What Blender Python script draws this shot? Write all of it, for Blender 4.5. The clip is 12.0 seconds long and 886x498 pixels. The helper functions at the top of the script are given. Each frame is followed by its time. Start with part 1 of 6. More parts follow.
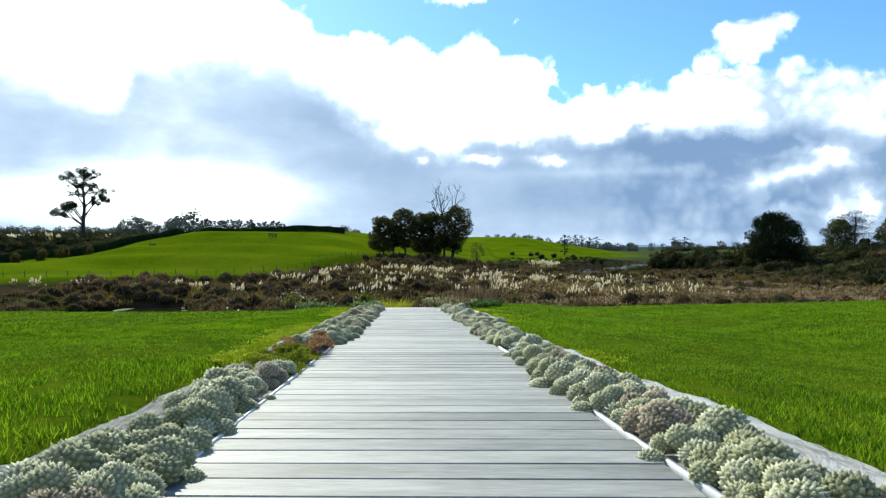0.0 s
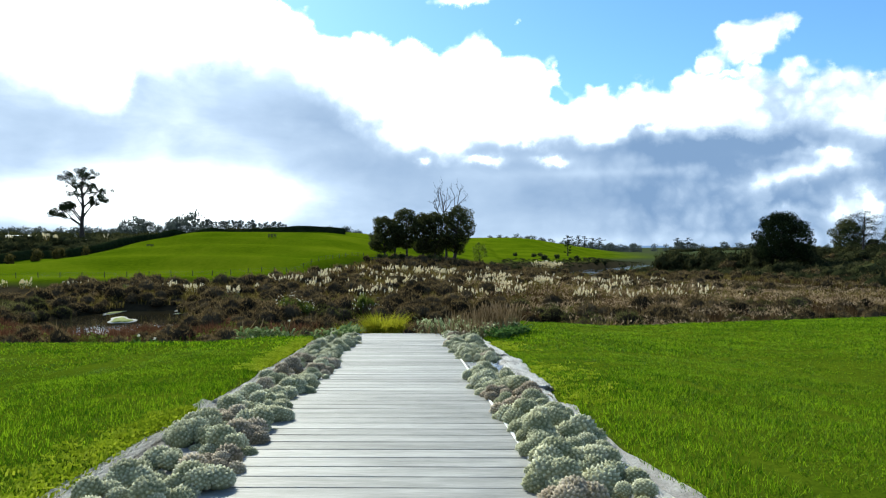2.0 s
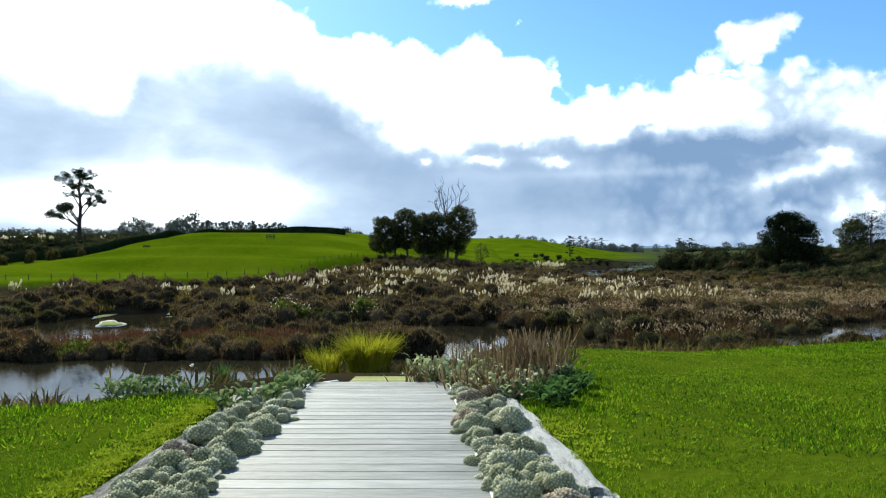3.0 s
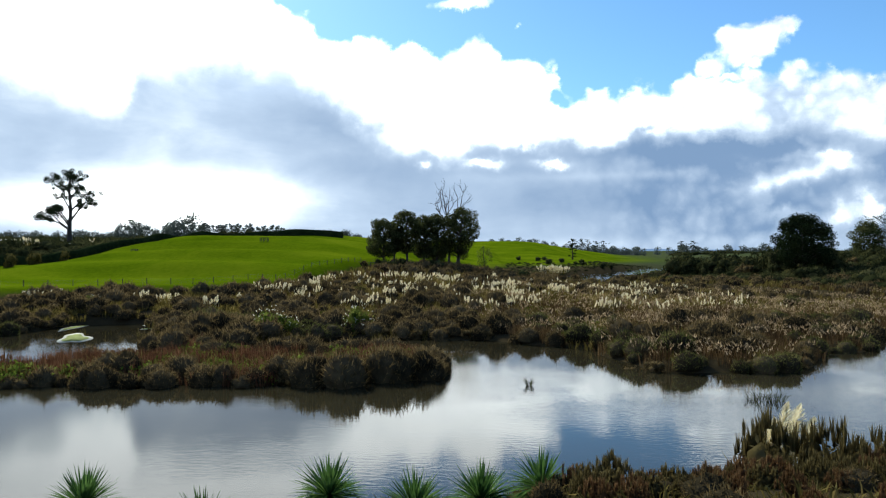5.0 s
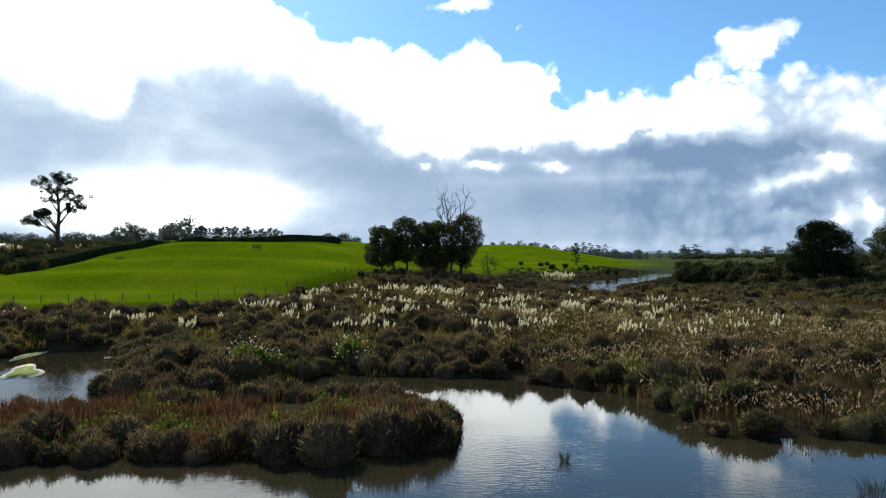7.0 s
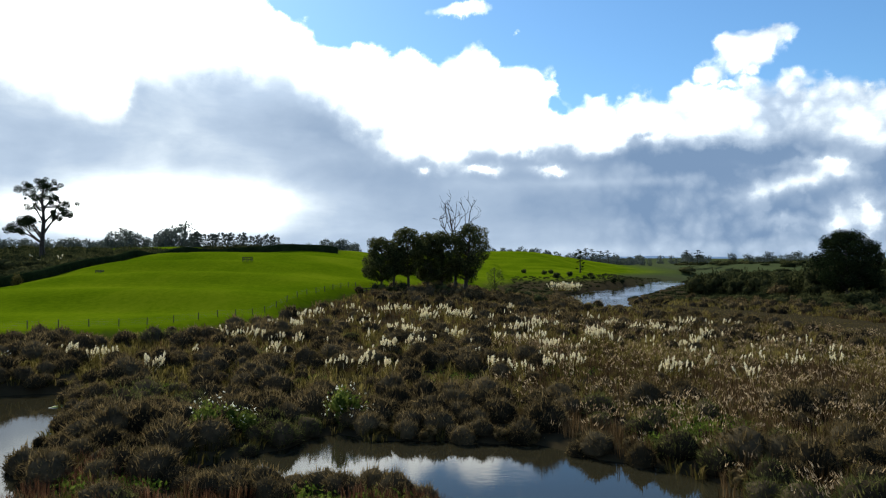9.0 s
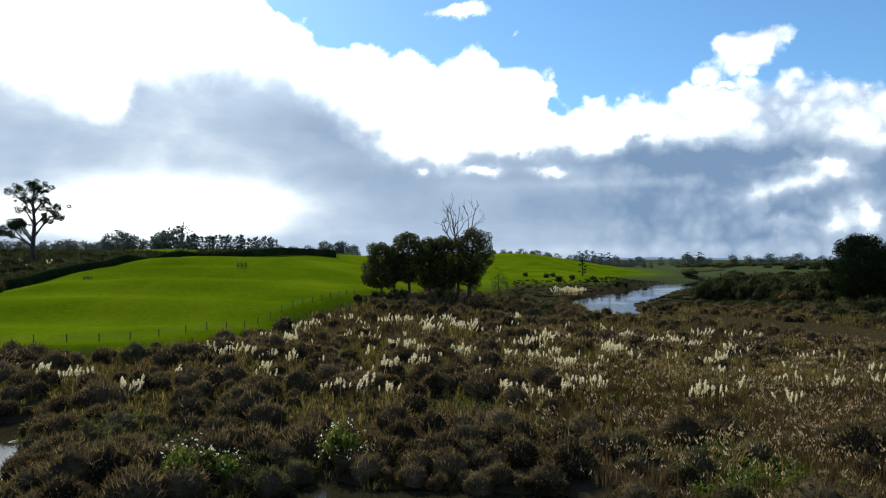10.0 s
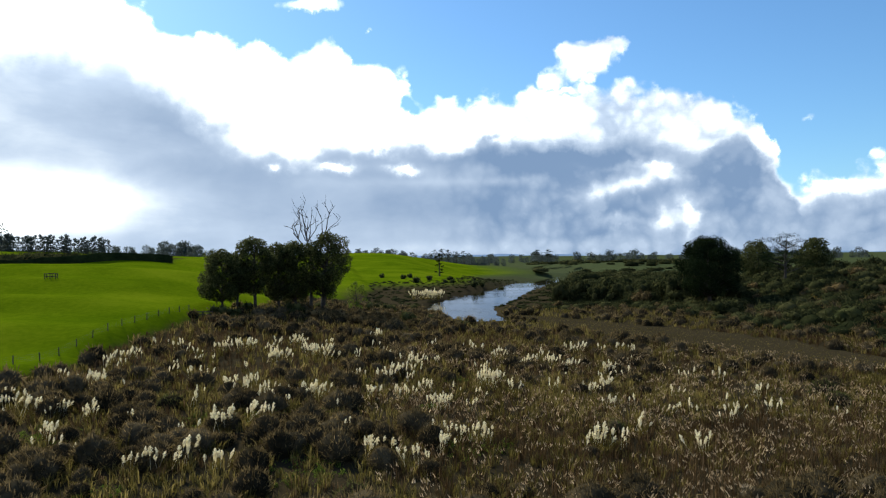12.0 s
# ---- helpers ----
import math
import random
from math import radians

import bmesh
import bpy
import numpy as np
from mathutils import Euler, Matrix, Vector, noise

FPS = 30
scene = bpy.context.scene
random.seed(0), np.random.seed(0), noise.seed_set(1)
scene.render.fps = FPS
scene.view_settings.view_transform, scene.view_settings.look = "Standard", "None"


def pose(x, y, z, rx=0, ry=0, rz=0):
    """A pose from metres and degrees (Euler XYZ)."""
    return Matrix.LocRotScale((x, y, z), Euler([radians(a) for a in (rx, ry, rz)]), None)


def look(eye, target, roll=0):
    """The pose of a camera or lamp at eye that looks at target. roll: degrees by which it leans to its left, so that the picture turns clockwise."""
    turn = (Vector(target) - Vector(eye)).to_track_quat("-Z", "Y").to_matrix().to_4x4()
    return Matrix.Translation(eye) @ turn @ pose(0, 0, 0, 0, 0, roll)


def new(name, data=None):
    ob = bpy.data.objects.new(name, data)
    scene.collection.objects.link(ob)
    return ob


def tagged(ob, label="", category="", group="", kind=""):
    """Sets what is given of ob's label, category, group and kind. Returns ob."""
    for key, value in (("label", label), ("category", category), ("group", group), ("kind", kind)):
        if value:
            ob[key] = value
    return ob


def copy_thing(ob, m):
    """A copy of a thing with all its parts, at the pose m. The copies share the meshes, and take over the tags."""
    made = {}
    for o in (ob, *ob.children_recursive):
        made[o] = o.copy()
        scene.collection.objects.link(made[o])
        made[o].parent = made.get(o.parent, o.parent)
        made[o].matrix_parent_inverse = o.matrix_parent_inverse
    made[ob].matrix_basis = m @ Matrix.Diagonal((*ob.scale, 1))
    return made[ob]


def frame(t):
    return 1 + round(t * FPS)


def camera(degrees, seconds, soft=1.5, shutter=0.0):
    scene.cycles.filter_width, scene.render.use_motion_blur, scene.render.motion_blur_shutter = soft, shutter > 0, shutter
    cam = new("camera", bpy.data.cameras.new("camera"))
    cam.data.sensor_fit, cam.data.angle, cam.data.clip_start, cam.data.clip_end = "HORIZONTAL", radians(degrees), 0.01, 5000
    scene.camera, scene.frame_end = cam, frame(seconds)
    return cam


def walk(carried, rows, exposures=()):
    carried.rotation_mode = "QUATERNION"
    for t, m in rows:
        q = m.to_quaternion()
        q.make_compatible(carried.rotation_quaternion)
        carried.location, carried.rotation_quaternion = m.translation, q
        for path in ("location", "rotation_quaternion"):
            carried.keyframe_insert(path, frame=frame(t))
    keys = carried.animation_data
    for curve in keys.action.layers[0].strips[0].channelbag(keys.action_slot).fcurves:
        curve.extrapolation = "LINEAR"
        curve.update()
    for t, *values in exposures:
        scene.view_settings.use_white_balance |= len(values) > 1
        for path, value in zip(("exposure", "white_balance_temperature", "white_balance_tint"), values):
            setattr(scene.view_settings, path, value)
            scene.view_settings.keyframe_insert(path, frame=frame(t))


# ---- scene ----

# camera and its flight: low along the boardwalk, out over the pond, rising over the wetland
cam = camera(64.3, 12.0, soft=1.2)
FLIGHT = [
    (0.0, (0.066, 0.831, 0.330), (0.029, 2.830, 0.343), -0.2),
    (0.5, (0.047, 1.549, 0.329), (0.008, 3.548, 0.343), -0.2),
    (1.0, (0.034, 2.376, 0.323), (-0.006, 4.376, 0.336), -0.2),
    (1.5, (0.009, 3.472, 0.362), (-0.032, 5.472, 0.376), -0.2),
    (2.0, (-0.026, 4.935, 0.384), (-0.069, 6.934, 0.399), -0.2),
    (2.5, (-0.071, 6.789, 0.378), (-0.115, 8.788, 0.394), -0.3),
    (3.0, (-0.146, 8.819, 0.374), (-0.192, 10.819, 0.391), -0.3),
    (5.0, (-0.892, 18.904, 0.778), (-0.937, 20.904, 0.803), -0.3),
    (5.5, (-1.022, 21.537, 1.293), (-1.068, 23.536, 1.318), -0.2),
    (6.0, (-1.297, 24.579, 1.777), (-1.342, 26.579, 1.803), -0.2),
    (6.5, (-1.499, 27.305, 2.339), (-1.544, 29.304, 2.367), -0.2),
    (7.0, (-1.827, 30.518, 2.954), (-1.871, 32.518, 2.984), -0.2),
    (9.0, (-3.589, 44.621, 5.565), (-3.629, 46.620, 5.607), -0.2),
    (9.5, (-4.071, 48.282, 6.221), (-4.109, 50.281, 6.264), -0.2),
    (10.0, (-4.659, 52.416, 6.942), (-4.696, 54.415, 6.987), -0.2),
    (10.5, (-5.078, 56.074, 7.520), (-5.114, 58.073, 7.565), -0.2),
    (11.0, (-5.287, 60.215, 8.228), (-5.321, 62.214, 8.272), -0.2),
    (11.5, (-4.987, 63.651, 8.835), (-4.892, 65.648, 8.875), -0.4),
    (12.0, (-4.370, 67.601, 9.414), (-3.998, 69.566, 9.448), -0.8),
]
EXPOSURES = [(0.0, 0.42, 6250.0, 5.0), (3.0, 0.38, 6300.0, 5.5), (5.0, 0.31, 6400.0, 6.5), (9.0, 0.13, 6560.0, 7.5), (11.0, 0.13, 6560.0, 7.5), (12.0, 0.24, 6560.0, 8.5)]
walk(cam, [(t, look(eye, target, roll)) for t, eye, target, roll in FLIGHT], EXPOSURES)


# ---- node helpers ----
def node(nt, kind, x=0, y=0):
    n = nt.nodes.new(kind)
    n.location = (x, y)
    return n


def plug(nt, sock, value):
    if isinstance(value, bpy.types.NodeSocket):
        nt.links.new(value, sock)
    else:
        sock.default_value = value


def calc(nt, op, a, b=0.0, c=0.0, clamp=False):
    n = node(nt, "ShaderNodeMath")
    n.operation, n.use_clamp = op, clamp
    for sock, v in zip(n.inputs, (a, b, c)):
        plug(nt, sock, v)
    return n.outputs[0]


def noise_tex(nt, vec, scale, detail=4.0, rough=0.55, distortion=0.0):
    n = node(nt, "ShaderNodeTexNoise")
    plug(nt, n.inputs["Vector"], vec)
    n.inputs["Scale"].default_value = scale
    n.inputs["Detail"].default_value = detail
    n.inputs["Roughness"].default_value = rough
    n.inputs["Distortion"].default_value = distortion
    return n


def ramp_range(nt, v, lo, hi, smooth=True):
    n = node(nt, "ShaderNodeMapRange")
    n.interpolation_type = "SMOOTHSTEP" if smooth else "LINEAR"
    plug(nt, n.inputs["Value"], v)
    n.inputs["From Min"].default_value, n.inputs["From Max"].default_value = lo, hi
    return n.outputs["Result"]


def blend(nt, fac, a, b):
    n = node(nt, "ShaderNodeMix")
    n.data_type = "RGBA"
    plug(nt, n.inputs["Factor"], fac)
    plug(nt, n.inputs[6], a if isinstance(a, bpy.types.NodeSocket) else (*a, 1))
    plug(nt, n.inputs[7], b if isinstance(b, bpy.types.NodeSocket) else (*b, 1))
    return n.outputs[2]


# ---- sky: a clear sky behind banks of broken cloud, and one sun ----
SUN_AZ, SUN_EL = radians(-27), radians(36)      # bearing from +y, minus is to the left
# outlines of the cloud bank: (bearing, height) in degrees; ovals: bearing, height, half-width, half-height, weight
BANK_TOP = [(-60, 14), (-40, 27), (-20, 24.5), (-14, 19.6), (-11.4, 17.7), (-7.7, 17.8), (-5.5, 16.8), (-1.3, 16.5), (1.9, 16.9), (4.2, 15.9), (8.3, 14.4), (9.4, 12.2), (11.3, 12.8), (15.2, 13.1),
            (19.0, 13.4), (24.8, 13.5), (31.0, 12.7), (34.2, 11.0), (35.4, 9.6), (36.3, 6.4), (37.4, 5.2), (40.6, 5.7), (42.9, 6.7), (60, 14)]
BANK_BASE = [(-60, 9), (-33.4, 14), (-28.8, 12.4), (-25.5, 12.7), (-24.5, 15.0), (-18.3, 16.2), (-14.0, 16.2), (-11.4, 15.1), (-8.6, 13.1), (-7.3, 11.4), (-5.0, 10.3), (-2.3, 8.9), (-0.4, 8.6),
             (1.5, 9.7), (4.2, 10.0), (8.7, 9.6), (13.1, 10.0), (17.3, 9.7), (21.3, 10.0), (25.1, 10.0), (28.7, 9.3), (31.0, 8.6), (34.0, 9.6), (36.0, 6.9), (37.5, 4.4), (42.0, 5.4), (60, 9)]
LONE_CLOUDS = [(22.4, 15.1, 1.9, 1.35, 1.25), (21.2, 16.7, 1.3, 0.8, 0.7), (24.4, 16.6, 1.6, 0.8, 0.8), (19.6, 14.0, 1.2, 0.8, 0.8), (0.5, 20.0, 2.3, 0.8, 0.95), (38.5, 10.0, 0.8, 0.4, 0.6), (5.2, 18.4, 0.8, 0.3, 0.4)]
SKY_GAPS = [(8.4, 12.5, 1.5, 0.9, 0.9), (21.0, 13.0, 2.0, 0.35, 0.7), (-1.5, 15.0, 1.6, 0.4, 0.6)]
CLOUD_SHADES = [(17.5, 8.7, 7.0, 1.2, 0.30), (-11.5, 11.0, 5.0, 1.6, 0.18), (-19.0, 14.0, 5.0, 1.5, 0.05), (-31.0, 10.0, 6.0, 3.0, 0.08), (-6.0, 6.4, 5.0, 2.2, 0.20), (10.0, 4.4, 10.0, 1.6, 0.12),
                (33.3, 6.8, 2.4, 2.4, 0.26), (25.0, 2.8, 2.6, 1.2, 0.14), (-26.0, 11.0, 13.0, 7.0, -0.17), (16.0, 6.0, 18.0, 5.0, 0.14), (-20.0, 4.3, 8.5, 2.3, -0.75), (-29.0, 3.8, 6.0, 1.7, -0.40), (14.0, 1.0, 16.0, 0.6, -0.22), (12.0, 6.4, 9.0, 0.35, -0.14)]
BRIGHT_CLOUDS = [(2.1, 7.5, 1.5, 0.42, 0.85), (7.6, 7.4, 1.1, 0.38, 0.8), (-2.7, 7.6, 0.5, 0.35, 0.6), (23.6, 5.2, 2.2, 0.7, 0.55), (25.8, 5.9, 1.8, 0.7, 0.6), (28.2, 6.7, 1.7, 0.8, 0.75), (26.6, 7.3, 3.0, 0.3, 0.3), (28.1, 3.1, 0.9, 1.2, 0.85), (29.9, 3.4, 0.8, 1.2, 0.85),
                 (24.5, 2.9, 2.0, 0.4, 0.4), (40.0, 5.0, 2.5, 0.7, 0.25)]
world = bpy.data.worlds.new("sky")
scene.world = world
world.use_nodes = True
wt = world.node_tree
wt.nodes.clear()
way_in = node(wt, "ShaderNodeTexCoord").outputs["Generated"]
sky = node(wt, "ShaderNodeTexSky")
sky.sky_type, sky.sun_disc = "NISHITA", False
sky.sun_elevation, sky.sun_rotation = SUN_EL, SUN_AZ
sky.air_density, sky.dust_density, sky.ozone_density = 1.0, 0.4, 2.0
# bearing and height above the horizon, in degrees, with the edges of the clouds broken up
split = node(wt, "ShaderNodeSeparateXYZ")
wt.links.new(way_in, split.inputs[0])
dx, dy, dz = split.outputs
az0 = calc(wt, "MULTIPLY", calc(wt, "ARCTAN2", dx, dy), 57.2958)
el0 = calc(wt, "MULTIPLY", calc(wt, "ARCSINE", dz), 57.2958)
puff = noise_tex(wt, way_in, 16.0, 8.0, 0.62)
puff_split = node(wt, "ShaderNodeSeparateColor")
wt.links.new(puff.outputs["Color"], puff_split.inputs[0])
az = calc(wt, "ADD", az0, calc(wt, "MULTIPLY", calc(wt, "SUBTRACT", puff_split.outputs[0], 0.5), 3.4))
el = calc(wt, "ADD", el0, calc(wt, "MULTIPLY", calc(wt, "SUBTRACT", puff_split.outputs[1], 0.5), 2.8))


def lumps(scale):
    """Rounded billows: high in the middle of each, low in the creases between them."""
    n = node(wt, "ShaderNodeTexVoronoi")
    n.feature = "SMOOTH_F1"
    wobble = node(wt, "ShaderNodeVectorMath")
    wobble.operation = "MULTIPLY_ADD"
    wt.links.new(puff.outputs["Color"], wobble.inputs[0])
    wobble.inputs[1].default_value = (0.05, 0.05, 0.05)
    wt.links.new(way_in, wobble.inputs[2])
    wt.links.new(wobble.outputs[0], n.inputs["Vector"])
    n.inputs["Scale"].default_value, n.inputs["Smoothness"].default_value = scale, 0.35
    return calc(wt, "SUBTRACT", 0.45, n.outputs["Distance"])


def along(stops):
    """A height above the horizon that runs along the bearing through the given stops."""
    n = node(wt, "ShaderNodeValToRGB")
    wt.links.new(calc(wt, "MULTIPLY_ADD", az, 1 / 120, 0.5), n.inputs[0])
    els = n.color_ramp.elements
    while len(els) < len(stops):
        els.new(0.5)
    for k, (a_, e_) in enumerate(stops):
        els[k].position = (a_ + 60) / 120
        els[k].color = (e_ / 30, e_ / 30, e_ / 30, 1)
    return calc(wt, "MULTIPLY", n.outputs[0], 30.0)


az_calm = calc(wt, "MULTIPLY_ADD", calc(wt, "SUBTRACT", az, az0), 0.5, az0)
el_calm = calc(wt, "MULTIPLY_ADD", calc(wt, "SUBTRACT", el, el0), 0.22, el0)


def patch(a, e, sa, se, weight, calm=False):
    """A soft oval of the sky at bearing a and height e, sa by se degrees; calm: with a smooth edge."""
    u = calc(wt, "MULTIPLY", calc(wt, "SUBTRACT", az_calm if calm else az, a), 1 / sa)
    v = calc(wt, "MULTIPLY", calc(wt, "SUBTRACT", el_calm if calm else el, e), 1 / se)
    d = calc(wt, "MULTIPLY_ADD", u, u, calc(wt, "MULTIPLY", v, v))
    return calc(wt, "MULTIPLY", calc(wt, "POWER", 2.71828, calc(wt, "MULTIPLY", d, -1.0)), weight)


def total(first, patches, calm=False):
    s = first
    for p in patches:
        s = calc(wt, "ADD", s, patch(*p, calm))
    return s


big_lumps, small_lumps = lumps(21.0), lumps(58.0)
billow = calc(wt, "ADD", calc(wt, "MULTIPLY", big_lumps, 2.0), calc(wt, "MULTIPLY", small_lumps, 0.8))
soft_noise = calc(wt, "SUBTRACT", noise_tex(wt, way_in, 3.2, 8.0, 0.6).outputs["Fac"], 0.5)
layered = node(wt, "ShaderNodeMapping")
layered.inputs["Scale"].default_value = (1.0, 1.0, 2.8)
wt.links.new(way_in, layered.inputs["Vector"])
layers = calc(wt, "SUBTRACT", noise_tex(wt, layered.outputs[0], 6.0, 6.0, 0.55, 0.3).outputs["Fac"], 0.5)
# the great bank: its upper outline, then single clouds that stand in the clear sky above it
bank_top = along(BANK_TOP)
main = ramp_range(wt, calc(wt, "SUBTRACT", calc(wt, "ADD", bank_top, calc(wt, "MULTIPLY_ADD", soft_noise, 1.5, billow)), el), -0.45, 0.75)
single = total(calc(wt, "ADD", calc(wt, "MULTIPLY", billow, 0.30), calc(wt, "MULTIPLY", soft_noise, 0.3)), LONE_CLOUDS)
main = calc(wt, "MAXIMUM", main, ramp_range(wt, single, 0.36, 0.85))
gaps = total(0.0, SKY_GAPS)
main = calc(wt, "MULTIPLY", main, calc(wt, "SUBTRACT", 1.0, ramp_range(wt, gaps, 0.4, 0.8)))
# broken cloud higher up
overhead = calc(wt, "MULTIPLY", ramp_range(wt, soft_noise, 0.05, 0.20), ramp_range(wt, el0, 21.0, 34.0))
cover = calc(wt, "MAXIMUM", main, overhead)
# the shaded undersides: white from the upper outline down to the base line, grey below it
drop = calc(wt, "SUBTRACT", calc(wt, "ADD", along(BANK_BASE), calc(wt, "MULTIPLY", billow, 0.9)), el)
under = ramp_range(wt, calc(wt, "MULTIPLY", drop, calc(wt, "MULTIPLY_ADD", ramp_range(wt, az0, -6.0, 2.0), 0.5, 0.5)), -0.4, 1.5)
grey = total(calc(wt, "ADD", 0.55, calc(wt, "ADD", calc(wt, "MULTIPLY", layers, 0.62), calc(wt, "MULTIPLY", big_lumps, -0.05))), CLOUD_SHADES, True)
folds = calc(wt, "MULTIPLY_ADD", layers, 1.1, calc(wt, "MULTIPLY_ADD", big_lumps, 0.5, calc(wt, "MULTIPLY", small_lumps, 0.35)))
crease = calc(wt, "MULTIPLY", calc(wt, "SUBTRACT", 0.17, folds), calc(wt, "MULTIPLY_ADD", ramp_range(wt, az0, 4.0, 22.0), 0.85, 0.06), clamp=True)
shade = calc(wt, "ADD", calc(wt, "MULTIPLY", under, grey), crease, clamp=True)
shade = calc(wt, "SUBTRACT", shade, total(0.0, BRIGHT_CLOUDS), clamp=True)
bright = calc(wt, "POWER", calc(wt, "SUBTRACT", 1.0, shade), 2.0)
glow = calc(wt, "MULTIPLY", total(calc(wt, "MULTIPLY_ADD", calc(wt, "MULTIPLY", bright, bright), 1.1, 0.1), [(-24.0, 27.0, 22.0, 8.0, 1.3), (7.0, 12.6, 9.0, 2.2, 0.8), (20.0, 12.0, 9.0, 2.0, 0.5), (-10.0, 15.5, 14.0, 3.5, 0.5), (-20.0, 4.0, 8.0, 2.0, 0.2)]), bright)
tones = node(wt, "ShaderNodeValToRGB")
tones.color_ramp.elements[0].color, tones.color_ramp.elements[1].color = (1.02, 1.06, 1.08, 1), (0.225, 0.345, 0.55, 1)
for at, c in ((0.16, (0.90, 0.99, 1.06)), (0.48, (0.53, 0.655, 0.84))):
    tones.color_ramp.elements.new(at).color = (*c, 1)
wt.links.new(shade, tones.inputs[0])
cloud_rgb = tones.outputs[0]
gain = node(wt, "ShaderNodeVectorMath")
gain.operation = "SCALE"
wt.links.new(cloud_rgb, gain.inputs[0])
wt.links.new(calc(wt, "ADD", 1.0, glow), gain.inputs["Scale"])
clear, clouds = node(wt, "ShaderNodeBackground"), node(wt, "ShaderNodeBackground")
deep = node(wt, "ShaderNodeVectorMath")
deep.operation = "MULTIPLY"
wt.links.new(sky.outputs[0], deep.inputs[0])
deep.inputs[1].default_value = (0.66, 0.98, 1.22)
wt.links.new(deep.outputs[0], clear.inputs[0])
clear.inputs[1].default_value = 0.108
wt.links.new(gain.outputs[0], clouds.inputs[0])
clouds.inputs[1].default_value = 0.84
mixed = node(wt, "ShaderNodeMixShader")
wt.links.new(cover, mixed.inputs[0])
wt.links.new(clear.outputs[0], mixed.inputs[1])
wt.links.new(clouds.outputs[0], mixed.inputs[2])
wt.links.new(mixed.outputs[0], node(wt, "ShaderNodeOutputWorld").inputs[0])

sun = new("sun", bpy.data.lights.new("sun", "SUN"))
sun.data.energy, sun.data.angle, sun.data.color = 5.0, radians(0.6), (1.0, 0.96, 0.80)
sun_way = Vector((math.sin(SUN_AZ) * math.cos(SUN_EL), math.cos(SUN_AZ) * math.cos(SUN_EL), math.sin(SUN_EL)))
sun.matrix_world = look(sun_way * 50, (0, 0, 0))


# ---- materials ----
def matter(name):
    m = bpy.data.materials.new(name)
    m.use_nodes = True
    nt = m.node_tree
    nt.nodes.clear()
    return m, nt, node(nt, "ShaderNodeOutputMaterial")


def surface(name, colours, rough=0.85, scale=3.0, fine=40.0, relief=0.3, depth=0.02, metal=0.0, stretch=(1, 1, 1), per="", spec=0.3, vary=0.5):
    """A solid surface: three tones broken up at two scales, with fine relief. per: 'object' or 'island' shifts the tone of each piece."""
    m, nt, out = matter(name)
    b = node(nt, "ShaderNodeBsdfPrincipled")
    place = node(nt, "ShaderNodeTexCoord").outputs["Object"]
    mp = node(nt, "ShaderNodeMapping")
    mp.inputs["Scale"].default_value = stretch
    if per == "object":
        own = node(nt, "ShaderNodeVectorMath")
        own.operation = "MULTIPLY_ADD"
        nt.links.new(node(nt, "ShaderNodeObjectInfo").outputs["Random"], own.inputs[0])
        own.inputs[1].default_value = (61.0, 37.0, 83.0)
        nt.links.new(place, own.inputs[2])
        place = own.outputs[0]
    nt.links.new(place, mp.inputs["Vector"])
    big = noise_tex(nt, mp.outputs[0], scale, 5.0, 0.6).outputs["Fac"]
    small = noise_tex(nt, mp.outputs[0], fine, 6.0, 0.65).outputs["Fac"]
    tone = calc(nt, "ADD", calc(nt, "MULTIPLY", big, 0.6), calc(nt, "MULTIPLY", small, 0.4))
    if per == "object":
        tone = calc(nt, "ADD", tone, calc(nt, "MULTIPLY", calc(nt, "SUBTRACT", node(nt, "ShaderNodeObjectInfo").outputs["Random"], 0.5), vary * 0.5))
    if per == "island":
        tone = calc(nt, "ADD", tone, calc(nt, "MULTIPLY", calc(nt, "SUBTRACT", node(nt, "ShaderNodeNewGeometry").outputs["Random Per Island"], 0.5), vary * 0.5))
    r = node(nt, "ShaderNodeValToRGB")
    r.color_ramp.elements[0].position, r.color_ramp.elements[1].position = 0.33, 0.68
    mid = r.color_ramp.elements.new(0.5)
    for el_, c in zip(r.color_ramp.elements, colours):
        el_.color = (*c, 1)
    nt.links.new(tone, r.inputs[0])
    nt.links.new(r.outputs[0], b.inputs["Base Color"])
    b.inputs["Metallic"].default_value = metal
    b.inputs["Specular IOR Level"].default_value = spec
    plug(nt, b.inputs["Roughness"], calc(nt, "ADD", rough - 0.08, calc(nt, "MULTIPLY", small, 0.16)))
    bump = node(nt, "ShaderNodeBump")
    bump.inputs["Strength"].default_value, bump.inputs["Distance"].default_value = relief, depth
    nt.links.new(calc(nt, "ADD", small, calc(nt, "MULTIPLY", big, 0.5)), bump.inputs["Height"])
    nt.links.new(bump.outputs[0], b.inputs["Normal"])
    nt.links.new(b.outputs[0], out.inputs[0])
    return m


